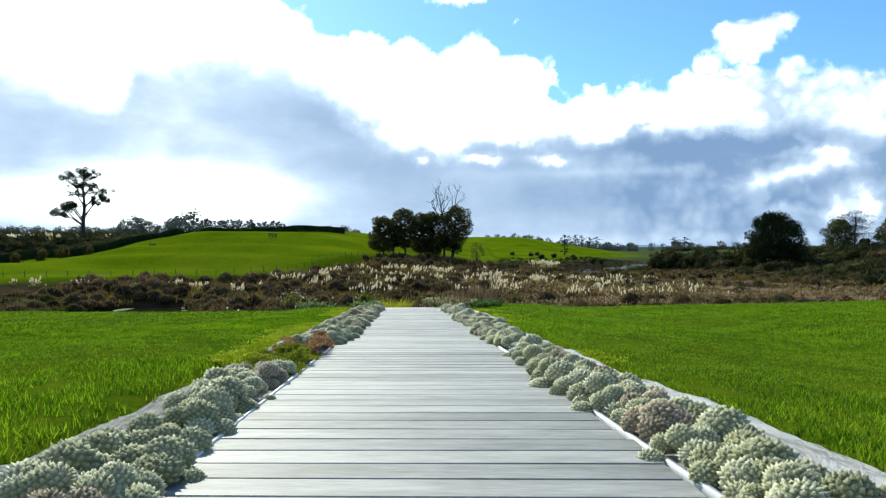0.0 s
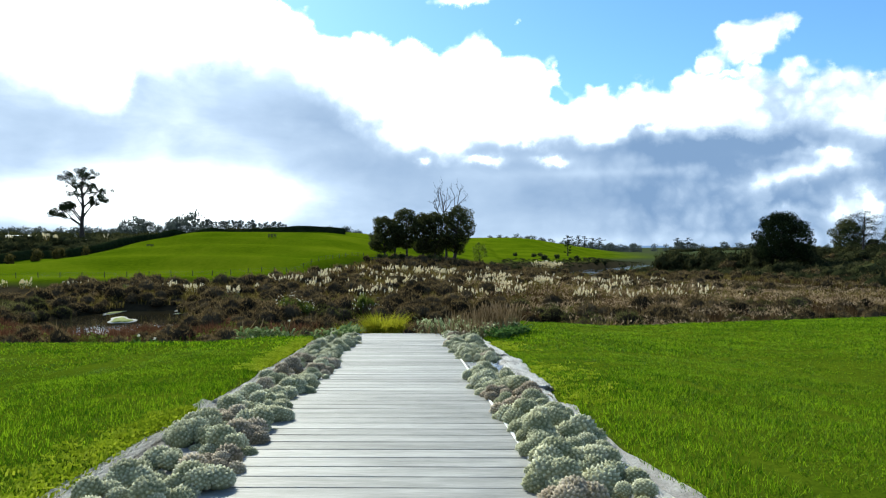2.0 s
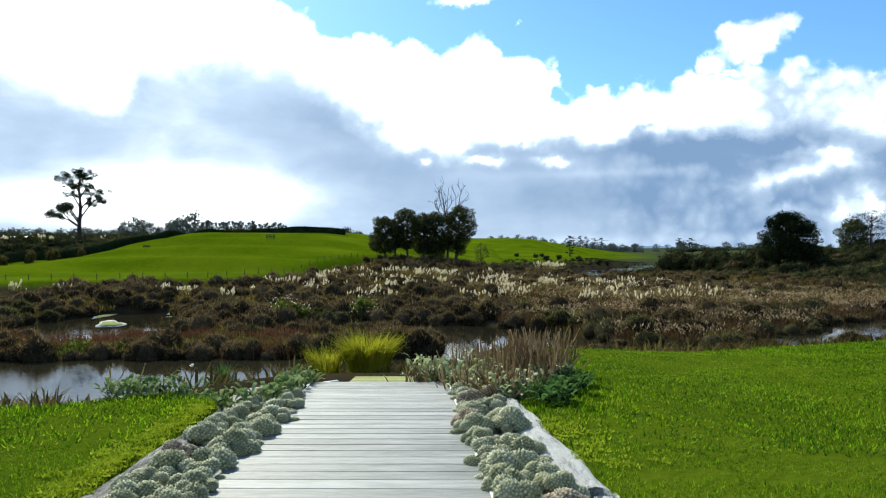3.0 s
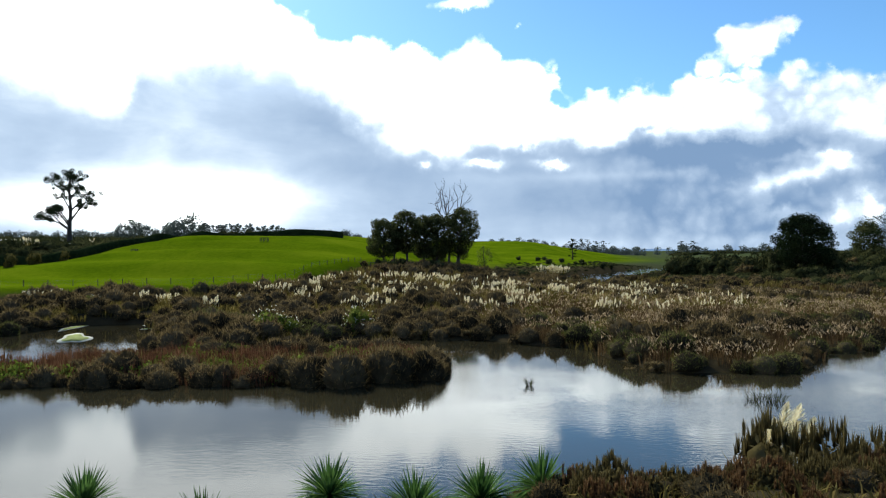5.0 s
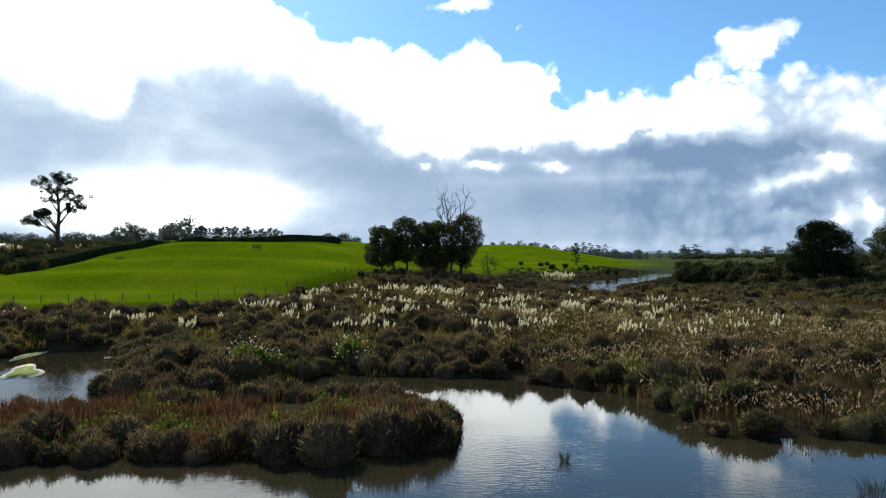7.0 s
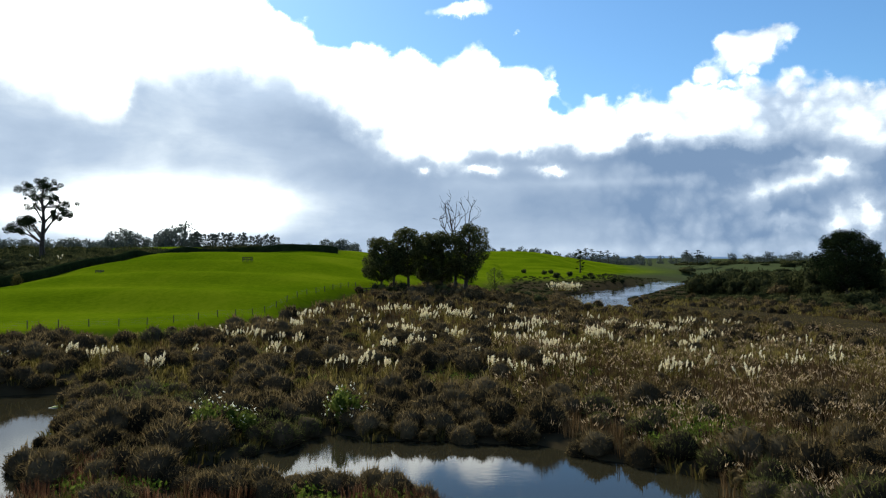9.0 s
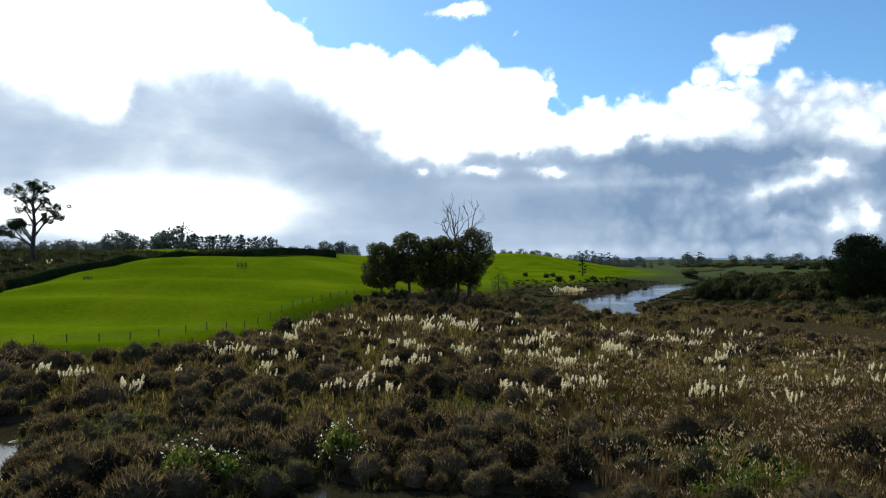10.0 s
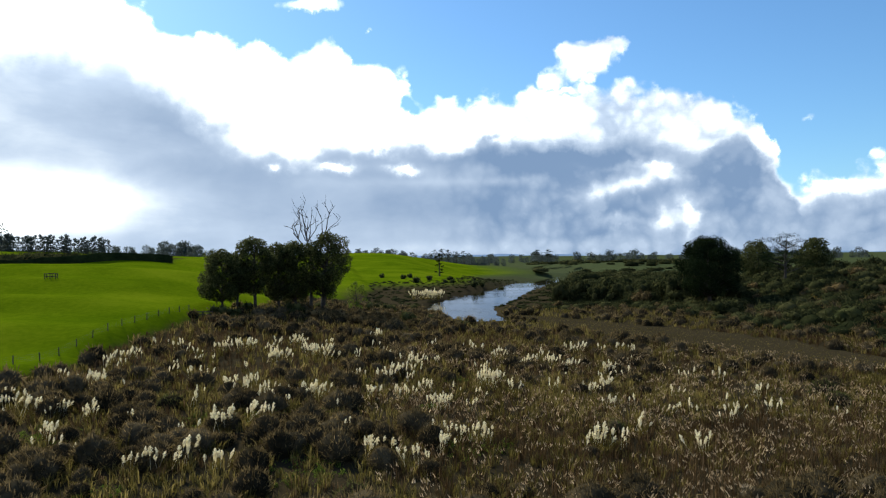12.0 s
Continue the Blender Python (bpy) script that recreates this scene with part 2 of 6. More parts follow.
def leafy(name, colours, through_light=0.35, patch_scale=0.15, fine=1.5, vary=0.6, rough=0.75, spec=0.0, relief=0.0, grain=6.0, each=0.0, span=(0.32, 0.7), lit_tips=False):
    """Leaves and blades: three tones by patch and by single leaf, part of the light passing through."""
    m, nt, out = matter(name)
    place = node(nt, "ShaderNodeTexCoord").outputs["Object"]
    big = noise_tex(nt, place, patch_scale, 4.0, 0.6).outputs["Fac"]
    small = noise_tex(nt, place, fine, 3.0, 0.6).outputs["Fac"]
    rnd = node(nt, "ShaderNodeNewGeometry").outputs["Random Per Island"]
    tone = calc(nt, "ADD", calc(nt, "MULTIPLY", big, 0.55), calc(nt, "MULTIPLY", small, 0.45))
    tone = calc(nt, "ADD", tone, calc(nt, "MULTIPLY", calc(nt, "SUBTRACT", rnd, 0.5), vary * 0.5))
    if each:
        tone = calc(nt, "ADD", tone, calc(nt, "MULTIPLY", calc(nt, "SUBTRACT", node(nt, "ShaderNodeObjectInfo").outputs["Random"], 0.5), each))
    r = node(nt, "ShaderNodeValToRGB")
    r.color_ramp.elements[0].position, r.color_ramp.elements[1].position = span
    r.color_ramp.elements.new(0.5)
    for el_, c in zip(r.color_ramp.elements, colours):
        el_.color = (*c, 1)
    nt.links.new(tone, r.inputs[0])
    hue = r.outputs[0]
    # sunlit tips and shaded crevices put into the colour: leaf bases multiplied darker
    if lit_tips:
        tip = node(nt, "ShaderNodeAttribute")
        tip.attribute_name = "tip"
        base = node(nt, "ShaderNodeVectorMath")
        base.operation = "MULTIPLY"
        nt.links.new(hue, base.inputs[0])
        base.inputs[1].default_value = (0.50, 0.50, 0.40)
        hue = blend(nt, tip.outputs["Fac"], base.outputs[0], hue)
    b, tr, mx = node(nt, "ShaderNodeBsdfPrincipled"), node(nt, "ShaderNodeBsdfTranslucent"), node(nt, "ShaderNodeMixShader")
    nt.links.new(hue, b.inputs["Base Color"])
    b.inputs["Roughness"].default_value = rough
    b.inputs["Specular IOR Level"].default_value = spec
    nt.links.new(hue, tr.inputs["Color"])
    if relief:
        bump = node(nt, "ShaderNodeBump")
        bump.inputs["Strength"].default_value, bump.inputs["Distance"].default_value = relief, 0.6 / grain
        nt.links.new(noise_tex(nt, place, grain, 4.0, 0.65).outputs["Fac"], bump.inputs["Height"])
        nt.links.new(bump.outputs[0], b.inputs["Normal"])
    mx.inputs[0].default_value = through_light
    nt.links.new(b.outputs[0], mx.inputs[1])
    nt.links.new(tr.outputs[0], mx.inputs[2])
    nt.links.new(mx.outputs[0], out.inputs[0])
    return m


def water_matter():
    m, nt, out = matter("pond_water")
    b = node(nt, "ShaderNodeBsdfPrincipled")
    place = node(nt, "ShaderNodeTexCoord").outputs["Object"]
    silt = noise_tex(nt, place, 0.06, 4.0).outputs["Fac"]
    nt.links.new(blend(nt, silt, (0.014, 0.013, 0.008), (0.030, 0.026, 0.014)), b.inputs["Base Color"])
    b.inputs["Roughness"].default_value = 0.03
    b.inputs["IOR"].default_value = 1.31
    b.inputs["Specular IOR Level"].default_value = 0.42
    mp = node(nt, "ShaderNodeMapping")
    mp.inputs["Scale"].default_value = (1.0, 2.4, 1.0)
    nt.links.new(place, mp.inputs["Vector"])
    ripple = calc(nt, "ADD", noise_tex(nt, mp.outputs[0], 1.6, 3.0, 0.5).outputs["Fac"], calc(nt, "MULTIPLY", noise_tex(nt, mp.outputs[0], 6.5, 2.0, 0.5).outputs["Fac"], 0.3))
    calm = ramp_range(nt, noise_tex(nt, place, 0.05, 3.0).outputs["Fac"], 0.42, 0.62)
    bump = node(nt, "ShaderNodeBump")
    bump.inputs["Strength"].default_value, bump.inputs["Distance"].default_value = 0.6, 0.019
    nt.links.new(calc(nt, "MULTIPLY", ripple, calc(nt, "MULTIPLY_ADD", calm, 0.9, 0.15)), bump.inputs["Height"])
    nt.links.new(bump.outputs[0], b.inputs["Normal"])
    nt.links.new(b.outputs[0], out.inputs[0])
    return m


def ground_matter():
    """Turf on the lawns and the field, bare peat and mud in the wetland, told apart by the height and place of the ground."""
    m, nt, out = matter("ground_cover")
    b = node(nt, "ShaderNodeBsdfPrincipled")
    place = node(nt, "ShaderNodeTexCoord").outputs["Object"]
    turf_zone = node(nt, "ShaderNodeAttribute")
    turf_zone.attribute_name = "turf"
    big = noise_tex(nt, place, 0.035, 5.0, 0.55).outputs["Fac"]
    mid = noise_tex(nt, place, 0.9, 5.0, 0.6).outputs["Fac"]
    small = noise_tex(nt, place, 14.0, 5.0, 0.7).outputs["Fac"]
    tone = calc(nt, "ADD", calc(nt, "MULTIPLY", big, 0.5), calc(nt, "MULTIPLY", calc(nt, "ADD", mid, small), 0.25))
    r = node(nt, "ShaderNodeValToRGB")
    r.color_ramp.elements[0].position, r.color_ramp.elements[1].position = 0.36, 0.66
    r.color_ramp.elements.new(0.5)
    for el_, c in zip(r.color_ramp.elements, TURF):
        el_.color = (*c, 1)
    nt.links.new(tone, r.inputs[0])
    peat = blend(nt, mid, (0.020, 0.016, 0.010), (0.05, 0.04, 0.022))
    spot = node(nt, "ShaderNodeSeparateXYZ")
    nt.links.new(place, spot.inputs[0])
    woods = blend(nt, mid, (0.030, 0.040, 0.020), (0.062, 0.074, 0.036))
    peat = blend(nt, ramp_range(nt, spot.outputs[1], 480.0, 760.0), peat, woods)
    nt.links.new(blend(nt, turf_zone.outputs["Fac"], peat, r.outputs[0]), b.inputs["Base Color"])
    b.inputs["Roughness"].default_value = 1.0
    b.inputs["Specular IOR Level"].default_value = 0.0
    bump = node(nt, "ShaderNodeBump")
    bump.inputs["Strength"].default_value, bump.inputs["Distance"].default_value = 0.6, 0.05
    nt.links.new(calc(nt, "ADD", small, mid), bump.inputs["Height"])
    nt.links.new(bump.outputs[0], b.inputs["Normal"])
    nt.links.new(b.outputs[0], out.inputs[0])
    return m


TURF = ((0.036, 0.070, 0.0015), (0.076, 0.116, 0.003), (0.126, 0.160, 0.007))
MAT_GROUND = ground_matter()
MAT_WATER = water_matter()
MAT_DECK = surface("weathered_decking", ((0.125, 0.126, 0.112), (0.218, 0.216, 0.198), (0.33, 0.325, 0.298)), 0.6, 1.5, 7.0, 0.5, 0.004, stretch=(1.7, 9, 9), per="object", spec=0.4, vary=0.45)
MAT_EDGE = surface("white_edging", ((0.55, 0.55, 0.53), (0.66, 0.66, 0.64), (0.72, 0.72, 0.70)), 0.5, 2.0, 30.0, 0.1, 0.002)
MAT_FRAME = surface("grey_framing_timber", ((0.12, 0.11, 0.10), (0.2, 0.19, 0.17), (0.28, 0.26, 0.24)), 0.8, 3.0, 30.0)
MAT_MOSS_DECK = surface("mossy_decking", ((0.16, 0.17, 0.03), (0.25, 0.26, 0.05), (0.34, 0.34, 0.09)), 0.8, 2.0, 20.0, 0.3, 0.006, per="object", vary=0.3)
MAT_LOG = surface("bleached_log", ((0.05, 0.045, 0.038), (0.48, 0.455, 0.41), (0.80, 0.775, 0.72)), 0.9, 2.6, 18.0, 1.0, 0.09, stretch=(5, 0.9, 5), per="object", vary=0.15)
MAT_LOG_WHITE = surface("whitened_log", ((0.12, 0.10, 0.085), (0.73, 0.70, 0.645), (0.90, 0.88, 0.83)), 0.9, 3.6, 24.0, 0.9, 0.06, stretch=(5, 0.9, 5), per="object", vary=0.1)
MAT_GRIT = surface("grey_grit", ((0.16, 0.145, 0.125), (0.33, 0.31, 0.28), (0.52, 0.50, 0.47)), 0.95, 4.0, 60.0, 0.8, 0.02)
MAT_POST = surface("weathered_post", ((0.02, 0.018, 0.016), (0.045, 0.04, 0.035), (0.08, 0.075, 0.065)), 0.9, 3.0, 25.0)
MAT_WIRE = surface("galvanised_wire", ((0.06, 0.06, 0.06), (0.09, 0.09, 0.09), (0.12, 0.12, 0.12)), 0.7, 3.0, 20.0, metal=0.3)
MAT_BARK = surface("grey_brown_bark", ((0.018, 0.015, 0.012), (0.038, 0.032, 0.026), (0.07, 0.06, 0.05)), 0.9, 1.5, 12.0, 0.8, 0.05)
MAT_DEADWOOD = surface("grey_dead_wood", ((0.03, 0.027, 0.025), (0.06, 0.055, 0.05), (0.10, 0.095, 0.09)), 0.85, 1.5, 12.0, 0.5, 0.03)
MAT_ROOF = surface("pale_metal_roof", ((0.5, 0.5, 0.5), (0.62, 0.62, 0.62), (0.7, 0.7, 0.7)), 0.4, 1.0, 6.0, 0.1)
MAT_WALL = surface("dark_shed_wall", ((0.10, 0.09, 0.08), (0.16, 0.14, 0.12), (0.2, 0.18, 0.16)), 0.85, 1.0, 8.0)
MAT_GLASS = surface("dark_window_glass", ((0.02, 0.02, 0.025), (0.03, 0.03, 0.035), (0.04, 0.04, 0.05)), 0.1, 1.0, 4.0, 0.0, spec=0.6)
LEAF_GRASS = leafy("lawn_grass", ((0.022, 0.072, 0.0015), (0.076, 0.172, 0.0025), (0.218, 0.345, 0.010)), 0.55, 1.3, 4.0, 0.9, 0.6, 0.05, span=(0.38, 0.62))
LEAF_MOSS = leafy("yellow_lawn_moss", ((0.18, 0.25, 0.010), (0.33, 0.40, 0.018), (0.48, 0.53, 0.05)), 0.3, 0.8, 5.0)
LEAF_SUCC = leafy("grey_green_rosette", ((0.40, 0.41, 0.23), (0.63, 0.63, 0.41), (0.86, 0.85, 0.64)), 0.08, 1.2, 5.0, 0.0, 0.55, 0.1, 0.4, 8.0, 0.22, lit_tips=True)
LEAF_SUCC_PINK = leafy("pinkish_grey_rosette", ((0.36, 0.28, 0.19), (0.55, 0.45, 0.33), (0.78, 0.68, 0.53)), 0.08, 1.2, 5.0, 0.0, 0.55, 0.1, 0.4, 8.0, 0.22, lit_tips=True)
LEAF_RUST = leafy("rust_red_sedum", ((0.17, 0.085, 0.035), (0.33, 0.185, 0.085), (0.48, 0.33, 0.18)), 0.3, 2.0, 9.0)
LEAF_LIME = leafy("lime_sedum", ((0.08, 0.11, 0.012), (0.20, 0.24, 0.02), (0.36, 0.38, 0.06)), 0.3, 2.0, 9.0)
LEAF_FLAX = leafy("golden_flax_blade", ((0.18, 0.20, 0.012), (0.36, 0.36, 0.02), (0.52, 0.48, 0.05)), 0.4, 1.0, 3.0)
LEAF_CABBAGE = leafy("cabbage_tree_blade", ((0.035, 0.08, 0.02), (0.07, 0.14, 0.035), (0.13, 0.22, 0.06)), 0.3, 1.0, 3.0)
LEAF_EAR = leafy("woolly_green_leaf", ((0.075, 0.12, 0.035), (0.16, 0.225, 0.080), (0.36, 0.40, 0.20)), 0.25, 2.0, 6.0)
LEAF_SILVER = leafy("silvery_green_leaf", ((0.16, 0.20, 0.075), (0.36, 0.40, 0.19), (0.66, 0.68, 0.43)), 0.2, 3.0, 9.0)
LEAF_CHALK = leafy("chalky_blue_leaf", ((0.30, 0.33, 0.37), (0.52, 0.55, 0.60), (0.80, 0.82, 0.86)), 0.05, 6.0, 20.0)
LEAF_STALK = leafy("dry_flower_stalk", ((0.17, 0.125, 0.07), (0.36, 0.27, 0.150), (0.58, 0.46, 0.29)), 0.5, 2.0, 6.0)
LEAF_HEATH = leafy("red_brown_heath", ((0.040, 0.026, 0.012), (0.105, 0.056, 0.027), (0.22, 0.135, 0.065)), 0.45, 0.35, 2.0)
LEAF_HEATH_OLIVE = leafy("olive_brown_heath", ((0.032, 0.028, 0.012), (0.085, 0.066, 0.026), (0.18, 0.145, 0.065)), 0.45, 0.35, 2.0)
# shade inside the scrub put into the colour of its body, under lighter sprigs
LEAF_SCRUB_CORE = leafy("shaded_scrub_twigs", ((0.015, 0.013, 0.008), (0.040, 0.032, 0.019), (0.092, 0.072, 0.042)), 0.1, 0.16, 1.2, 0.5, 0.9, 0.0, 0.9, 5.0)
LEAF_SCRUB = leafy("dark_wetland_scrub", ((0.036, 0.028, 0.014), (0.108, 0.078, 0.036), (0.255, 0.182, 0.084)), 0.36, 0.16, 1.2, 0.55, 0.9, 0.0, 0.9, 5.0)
LEAF_OLIVE_SCRUB = leafy("olive_wetland_scrub", ((0.026, 0.030, 0.010), (0.075, 0.078, 0.026), (0.185, 0.170, 0.060)), 0.40, 0.16, 1.2, 0.55, 0.9)
LEAF_RUSH = leafy("brown_rush", ((0.030, 0.019, 0.009), (0.074, 0.046, 0.021), (0.172, 0.112, 0.056)), 0.35, 0.10, 1.0)
LEAF_OLIVE = leafy("olive_sedge", ((0.042, 0.036, 0.009), (0.106, 0.084, 0.024), (0.235, 0.180, 0.062)), 0.3, 0.10, 1.0)
LEAF_MEADOW = leafy("yellow_olive_meadow", ((0.050, 0.042, 0.011), (0.130, 0.104, 0.028), (0.27, 0.208, 0.072)), 0.45, 0.10, 1.0)
LEAF_RED = leafy("reddish_sedge", ((0.030, 0.017, 0.010), (0.084, 0.038, 0.020), (0.17, 0.090, 0.05)), 0.45, 0.2, 1.0)
LEAF_BRIGHT = leafy("bright_green_dock", ((0.050, 0.080, 0.012), (0.098, 0.142, 0.02), (0.20, 0.23, 0.05)), 0.4, 0.3, 1.5)
LEAF_BUSH = leafy("yellowish_bush_leaf", ((0.045, 0.066, 0.012), (0.110, 0.140, 0.026), (0.25, 0.27, 0.060)), 0.45, 0.4, 2.0)
LEAF_TIP = leafy("pale_rush_tip", ((0.20, 0.135, 0.072), (0.35, 0.25, 0.145), (0.54, 0.42, 0.27)), 0.5, 0.2, 1.0)
LEAF_PLUME = leafy("cream_plume", ((0.70, 0.62, 0.41), (0.82, 0.76, 0.56), (0.88, 0.84, 0.68)), 0.6, 0.3, 2.0)
LEAF_WHITE = leafy("white_flower", ((0.72, 0.70, 0.52), (0.82, 0.80, 0.66), (0.88, 0.86, 0.76)), 0.4, 1.0, 3.0)
LEAF_TREE = leafy("dark_tree_leaf", ((0.022, 0.028, 0.012), (0.060, 0.068, 0.026), (0.12, 0.125, 0.050)), 0.48, 0.15, 0.8)
LEAF_DISTANT_SCRUB = leafy("dark_green_scrub", ((0.014, 0.018, 0.008), (0.034, 0.039, 0.016), (0.085, 0.082, 0.034)), 0.35, 0.05, 0.8)
LEAF_PINE = leafy("pine_needles", ((0.008, 0.014, 0.006), (0.016, 0.025, 0.010), (0.032, 0.044, 0.018)), 0.1, 0.15, 0.8)
LEAF_HEDGE = leafy("clipped_hedge_leaf", ((0.008, 0.013, 0.005), (0.015, 0.023, 0.009), (0.028, 0.038, 0.015)), 0.1, 0.15, 0.8)
# haze of distance put into the leaf colour as a pale blue-grey
LEAF_FAR = leafy("hazed_tree_leaf", ((0.050, 0.064, 0.062), (0.075, 0.092, 0.088), (0.105, 0.125, 0.115)), 0.5, 0.05, 0.3)


# ---- mesh helpers ----
rng = np.random.default_rng(7)


def mesh_of(name, verts, faces, material, smooth=False, second=None, mask=None):
    """A mesh from arrays of corners and of faces with the same number of corners each."""
    verts, faces = np.asarray(verts, dtype=np.float32), np.asarray(faces, dtype=np.int32)
    me = bpy.data.meshes.new(name)
    k = faces.shape[1]
    me.vertices.add(len(verts))
    me.vertices.foreach_set("co", verts.ravel())
    me.loops.add(faces.size)
    me.loops.foreach_set("vertex_index", faces.ravel())
    me.polygons.add(len(faces))
    me.polygons.foreach_set("loop_start", np.arange(0, faces.size, k, dtype=np.int32))
    if smooth:
        me.polygons.foreach_set("use_smooth", np.ones(len(faces), dtype=bool))
    me.update(calc_edges=True)
    me.materials.append(material)
    if second:
        me.materials.append(second)
        me.polygons.foreach_set("material_index", np.asarray(mask, dtype=np.int32))
    return me


def part(name, me, parent=None, label="", place=(0, 0, 0)):
    """Links a mesh as one object under a thing or a part."""
    ob = new(name, me)
    ob.parent = parent
    ob.location = place
    return tagged(ob, label)


def thing(name, label, category, place=(0, 0, 0), group="", me=None, kind=""):
    ob = new(name, me)
    ob.location = place
    return tagged(ob, label, category, group, kind)


def bm_mesh(name, bm, material, smooth=False):
    me = bpy.data.meshes.new(name)
    bm.to_mesh(me)
    bm.free()
    me.materials.append(material)
    if smooth:
        me.polygons.foreach_set("use_smooth", np.ones(len(me.polygons), dtype=bool))
    return me


def box_mesh(name, sx, sy, sz, material, bevel=0.0, centre=(0, 0, 0)):
    bm = bmesh.new()
    bmesh.ops.create_cube(bm, size=1.0)
    bmesh.ops.scale(bm, vec=(sx, sy, sz), verts=bm.verts)
    if bevel:
        bmesh.ops.bevel(bm, geom=bm.edges[:], offset=bevel, segments=1, affect="EDGES")
    bmesh.ops.translate(bm, vec=centre, verts=bm.verts)
    return bm_mesh(name, bm, material)


def tubes(paths, sides=6):
    """Tapered tubes: each path is a list of (x, y, z, radius). Returns corners and triangles."""
    V, F, n0 = [], [], 0
    ang = np.arange(sides) * 2 * np.pi / sides
    for path in paths:
        P = np.array(path, dtype=float)
        d = np.gradient(P[:, :3], axis=0)
        d /= np.linalg.norm(d, axis=1)[:, None] + 1e-9
        up = np.where(np.abs(d[:, 2:3]) > 0.9, np.array([[1.0, 0, 0]]), np.array([[0, 0, 1.0]]))
        u = np.cross(d, up)
        u /= np.linalg.norm(u, axis=1)[:, None] + 1e-9
        w = np.cross(d, u)
        ring = P[:, None, :3] + P[:, None, 3:4] * (np.cos(ang)[None, :, None] * u[:, None] + np.sin(ang)[None, :, None] * w[:, None])
        V.append(ring.reshape(-1, 3))
        for i in range(len(P) - 1):
            for j in range(sides):
                a, b = n0 + i * sides + j, n0 + i * sides + (j + 1) % sides
                F += [(a, b, b + sides), (a, b + sides, a + sides)]
        n0 += len(P) * sides
    return np.concatenate(V), np.array(F, dtype=int)


def stamp(template, places, scales, turns, tall=None):
    """Copies of a template (corners, triangles) set down at places, joined into one."""
    tv, tf = template
    n = len(places)
    c, s = np.cos(turns)[:, None], np.sin(turns)[:, None]
    sc = np.asarray(scales)[:, None]
    hz = sc if tall is None else np.asarray(tall)[:, None]
    x, y, z = tv[None, :, 0] * sc, tv[None, :, 1] * sc, tv[None, :, 2] * hz
    V = np.stack([x * c - y * s, x * s + y * c, z], axis=2) + np.asarray(places)[:, None, :]
    F = tf[None] + (np.arange(n) * len(tv))[:, None, None]
    return V.reshape(-1, 3), F.reshape(-1, tf.shape[1])


def join(pieces):
    V, F, n0 = [], [], 0
    for v, f in pieces:
        V.append(v)
        F.append(np.asarray(f) + n0)
        n0 += len(v)
    return np.concatenate(V), np.concatenate(F)


def blades(n, spread, height, width, lean, droop, seed, tip=0.0):
    """A tuft of n tapering blades, each of three triangles."""
    r = np.random.default_rng(seed)
    a = r.uniform(0, 2 * np.pi, n)
    rad = spread * np.sqrt(r.uniform(0, 1, n))
    h = height * r.uniform(0.55, 1.0, n)
    out = lean * r.uniform(0.2, 1.0, n) * h
    base = np.stack([rad * np.cos(a), rad * np.sin(a), np.zeros(n)], 1)
    a2 = a + r.normal(0, 0.7, n)
    d = np.stack([np.cos(a2), np.sin(a2), np.zeros(n)], 1)
    side = np.stack([-np.sin(a2 + r.normal(0, 0.9, n)), np.cos(a2), np.zeros(n)], 1) * (width * r.uniform(0.6, 1.2, n) / 2)[:, None]
    mid = base + d * (out * 0.4)[:, None]
    mid[:, 2] = h * 0.62
    top = base + d * out[:, None]
    top[:, 2] = h * (1 - droop * r.uniform(0, 1, n))
    V = np.stack([base - side, base + side, mid - side * 0.8, mid + side * 0.8, top - side * tip, ], 1).reshape(-1, 3)
    k = np.arange(n)[:, None] * 5
    F = np.concatenate([k + np.array([[0, 1, 3]]), k + np.array([[0, 3, 2]]), k + np.array([[2, 3, 4]])])
    return V, F


def leaf_cloud(centres, radii, count, size, seed, flat=0.8):
    """Small leaves scattered through the outer shell of rounded clumps; each leaf is two triangles."""
    r = np.random.default_rng(seed)
    centres, radii = np.asarray(centres, float), np.asarray(radii, float)
    w = radii ** 2
    pick = r.choice(len(centres), count, p=w / w.sum())
    d = r.normal(size=(count, 3))
    d /= np.linalg.norm(d, axis=1)[:, None]
    rad = radii[pick] * r.uniform(0.55, 1.08, count)
    p = centres[pick] + d * rad[:, None] * np.array([1, 1, flat])
    u = r.normal(size=(count, 3))
    u /= np.linalg.norm(u, axis=1)[:, None]
    nrm = d + 0.7 * r.normal(size=(count, 3))
    v = np.cross(nrm, u)
    v /= np.linalg.norm(v, axis=1)[:, None] + 1e-9
    s = (size * r.uniform(0.6, 1.4, count))[:, None]
    V = np.stack([p - u * s * 0.9, p - v * s * 0.4, p + u * s * 0.9, p + v * s * 0.4], 1).reshape(-1, 3)
    k = np.arange(count)[:, None] * 4
    return V, np.concatenate([k + np.array([[0, 1, 2]]), k + np.array([[0, 2, 3]])])


# ---- the lie of the land ----
WATER = -8.87


def step(lo, hi, v):
    t = np.clip((np.asarray(v, float) - lo) / (hi - lo), 0, 1)
    return t * t * (3 - 2 * t)


def waves(x, y, scale, seed=0):
    """Gentle smooth unevenness, about -1 to 1."""
    r = np.random.default_rng(seed)
    s = 0.0
    for i in range(5):
        a, ph = r.uniform(0, 2 * np.pi, 2)
        k = scale * r.uniform(0.6, 1.9)
        s = s + np.sin(k * (np.cos(a) * x + np.sin(a) * y) + ph)
    return s / 2.6


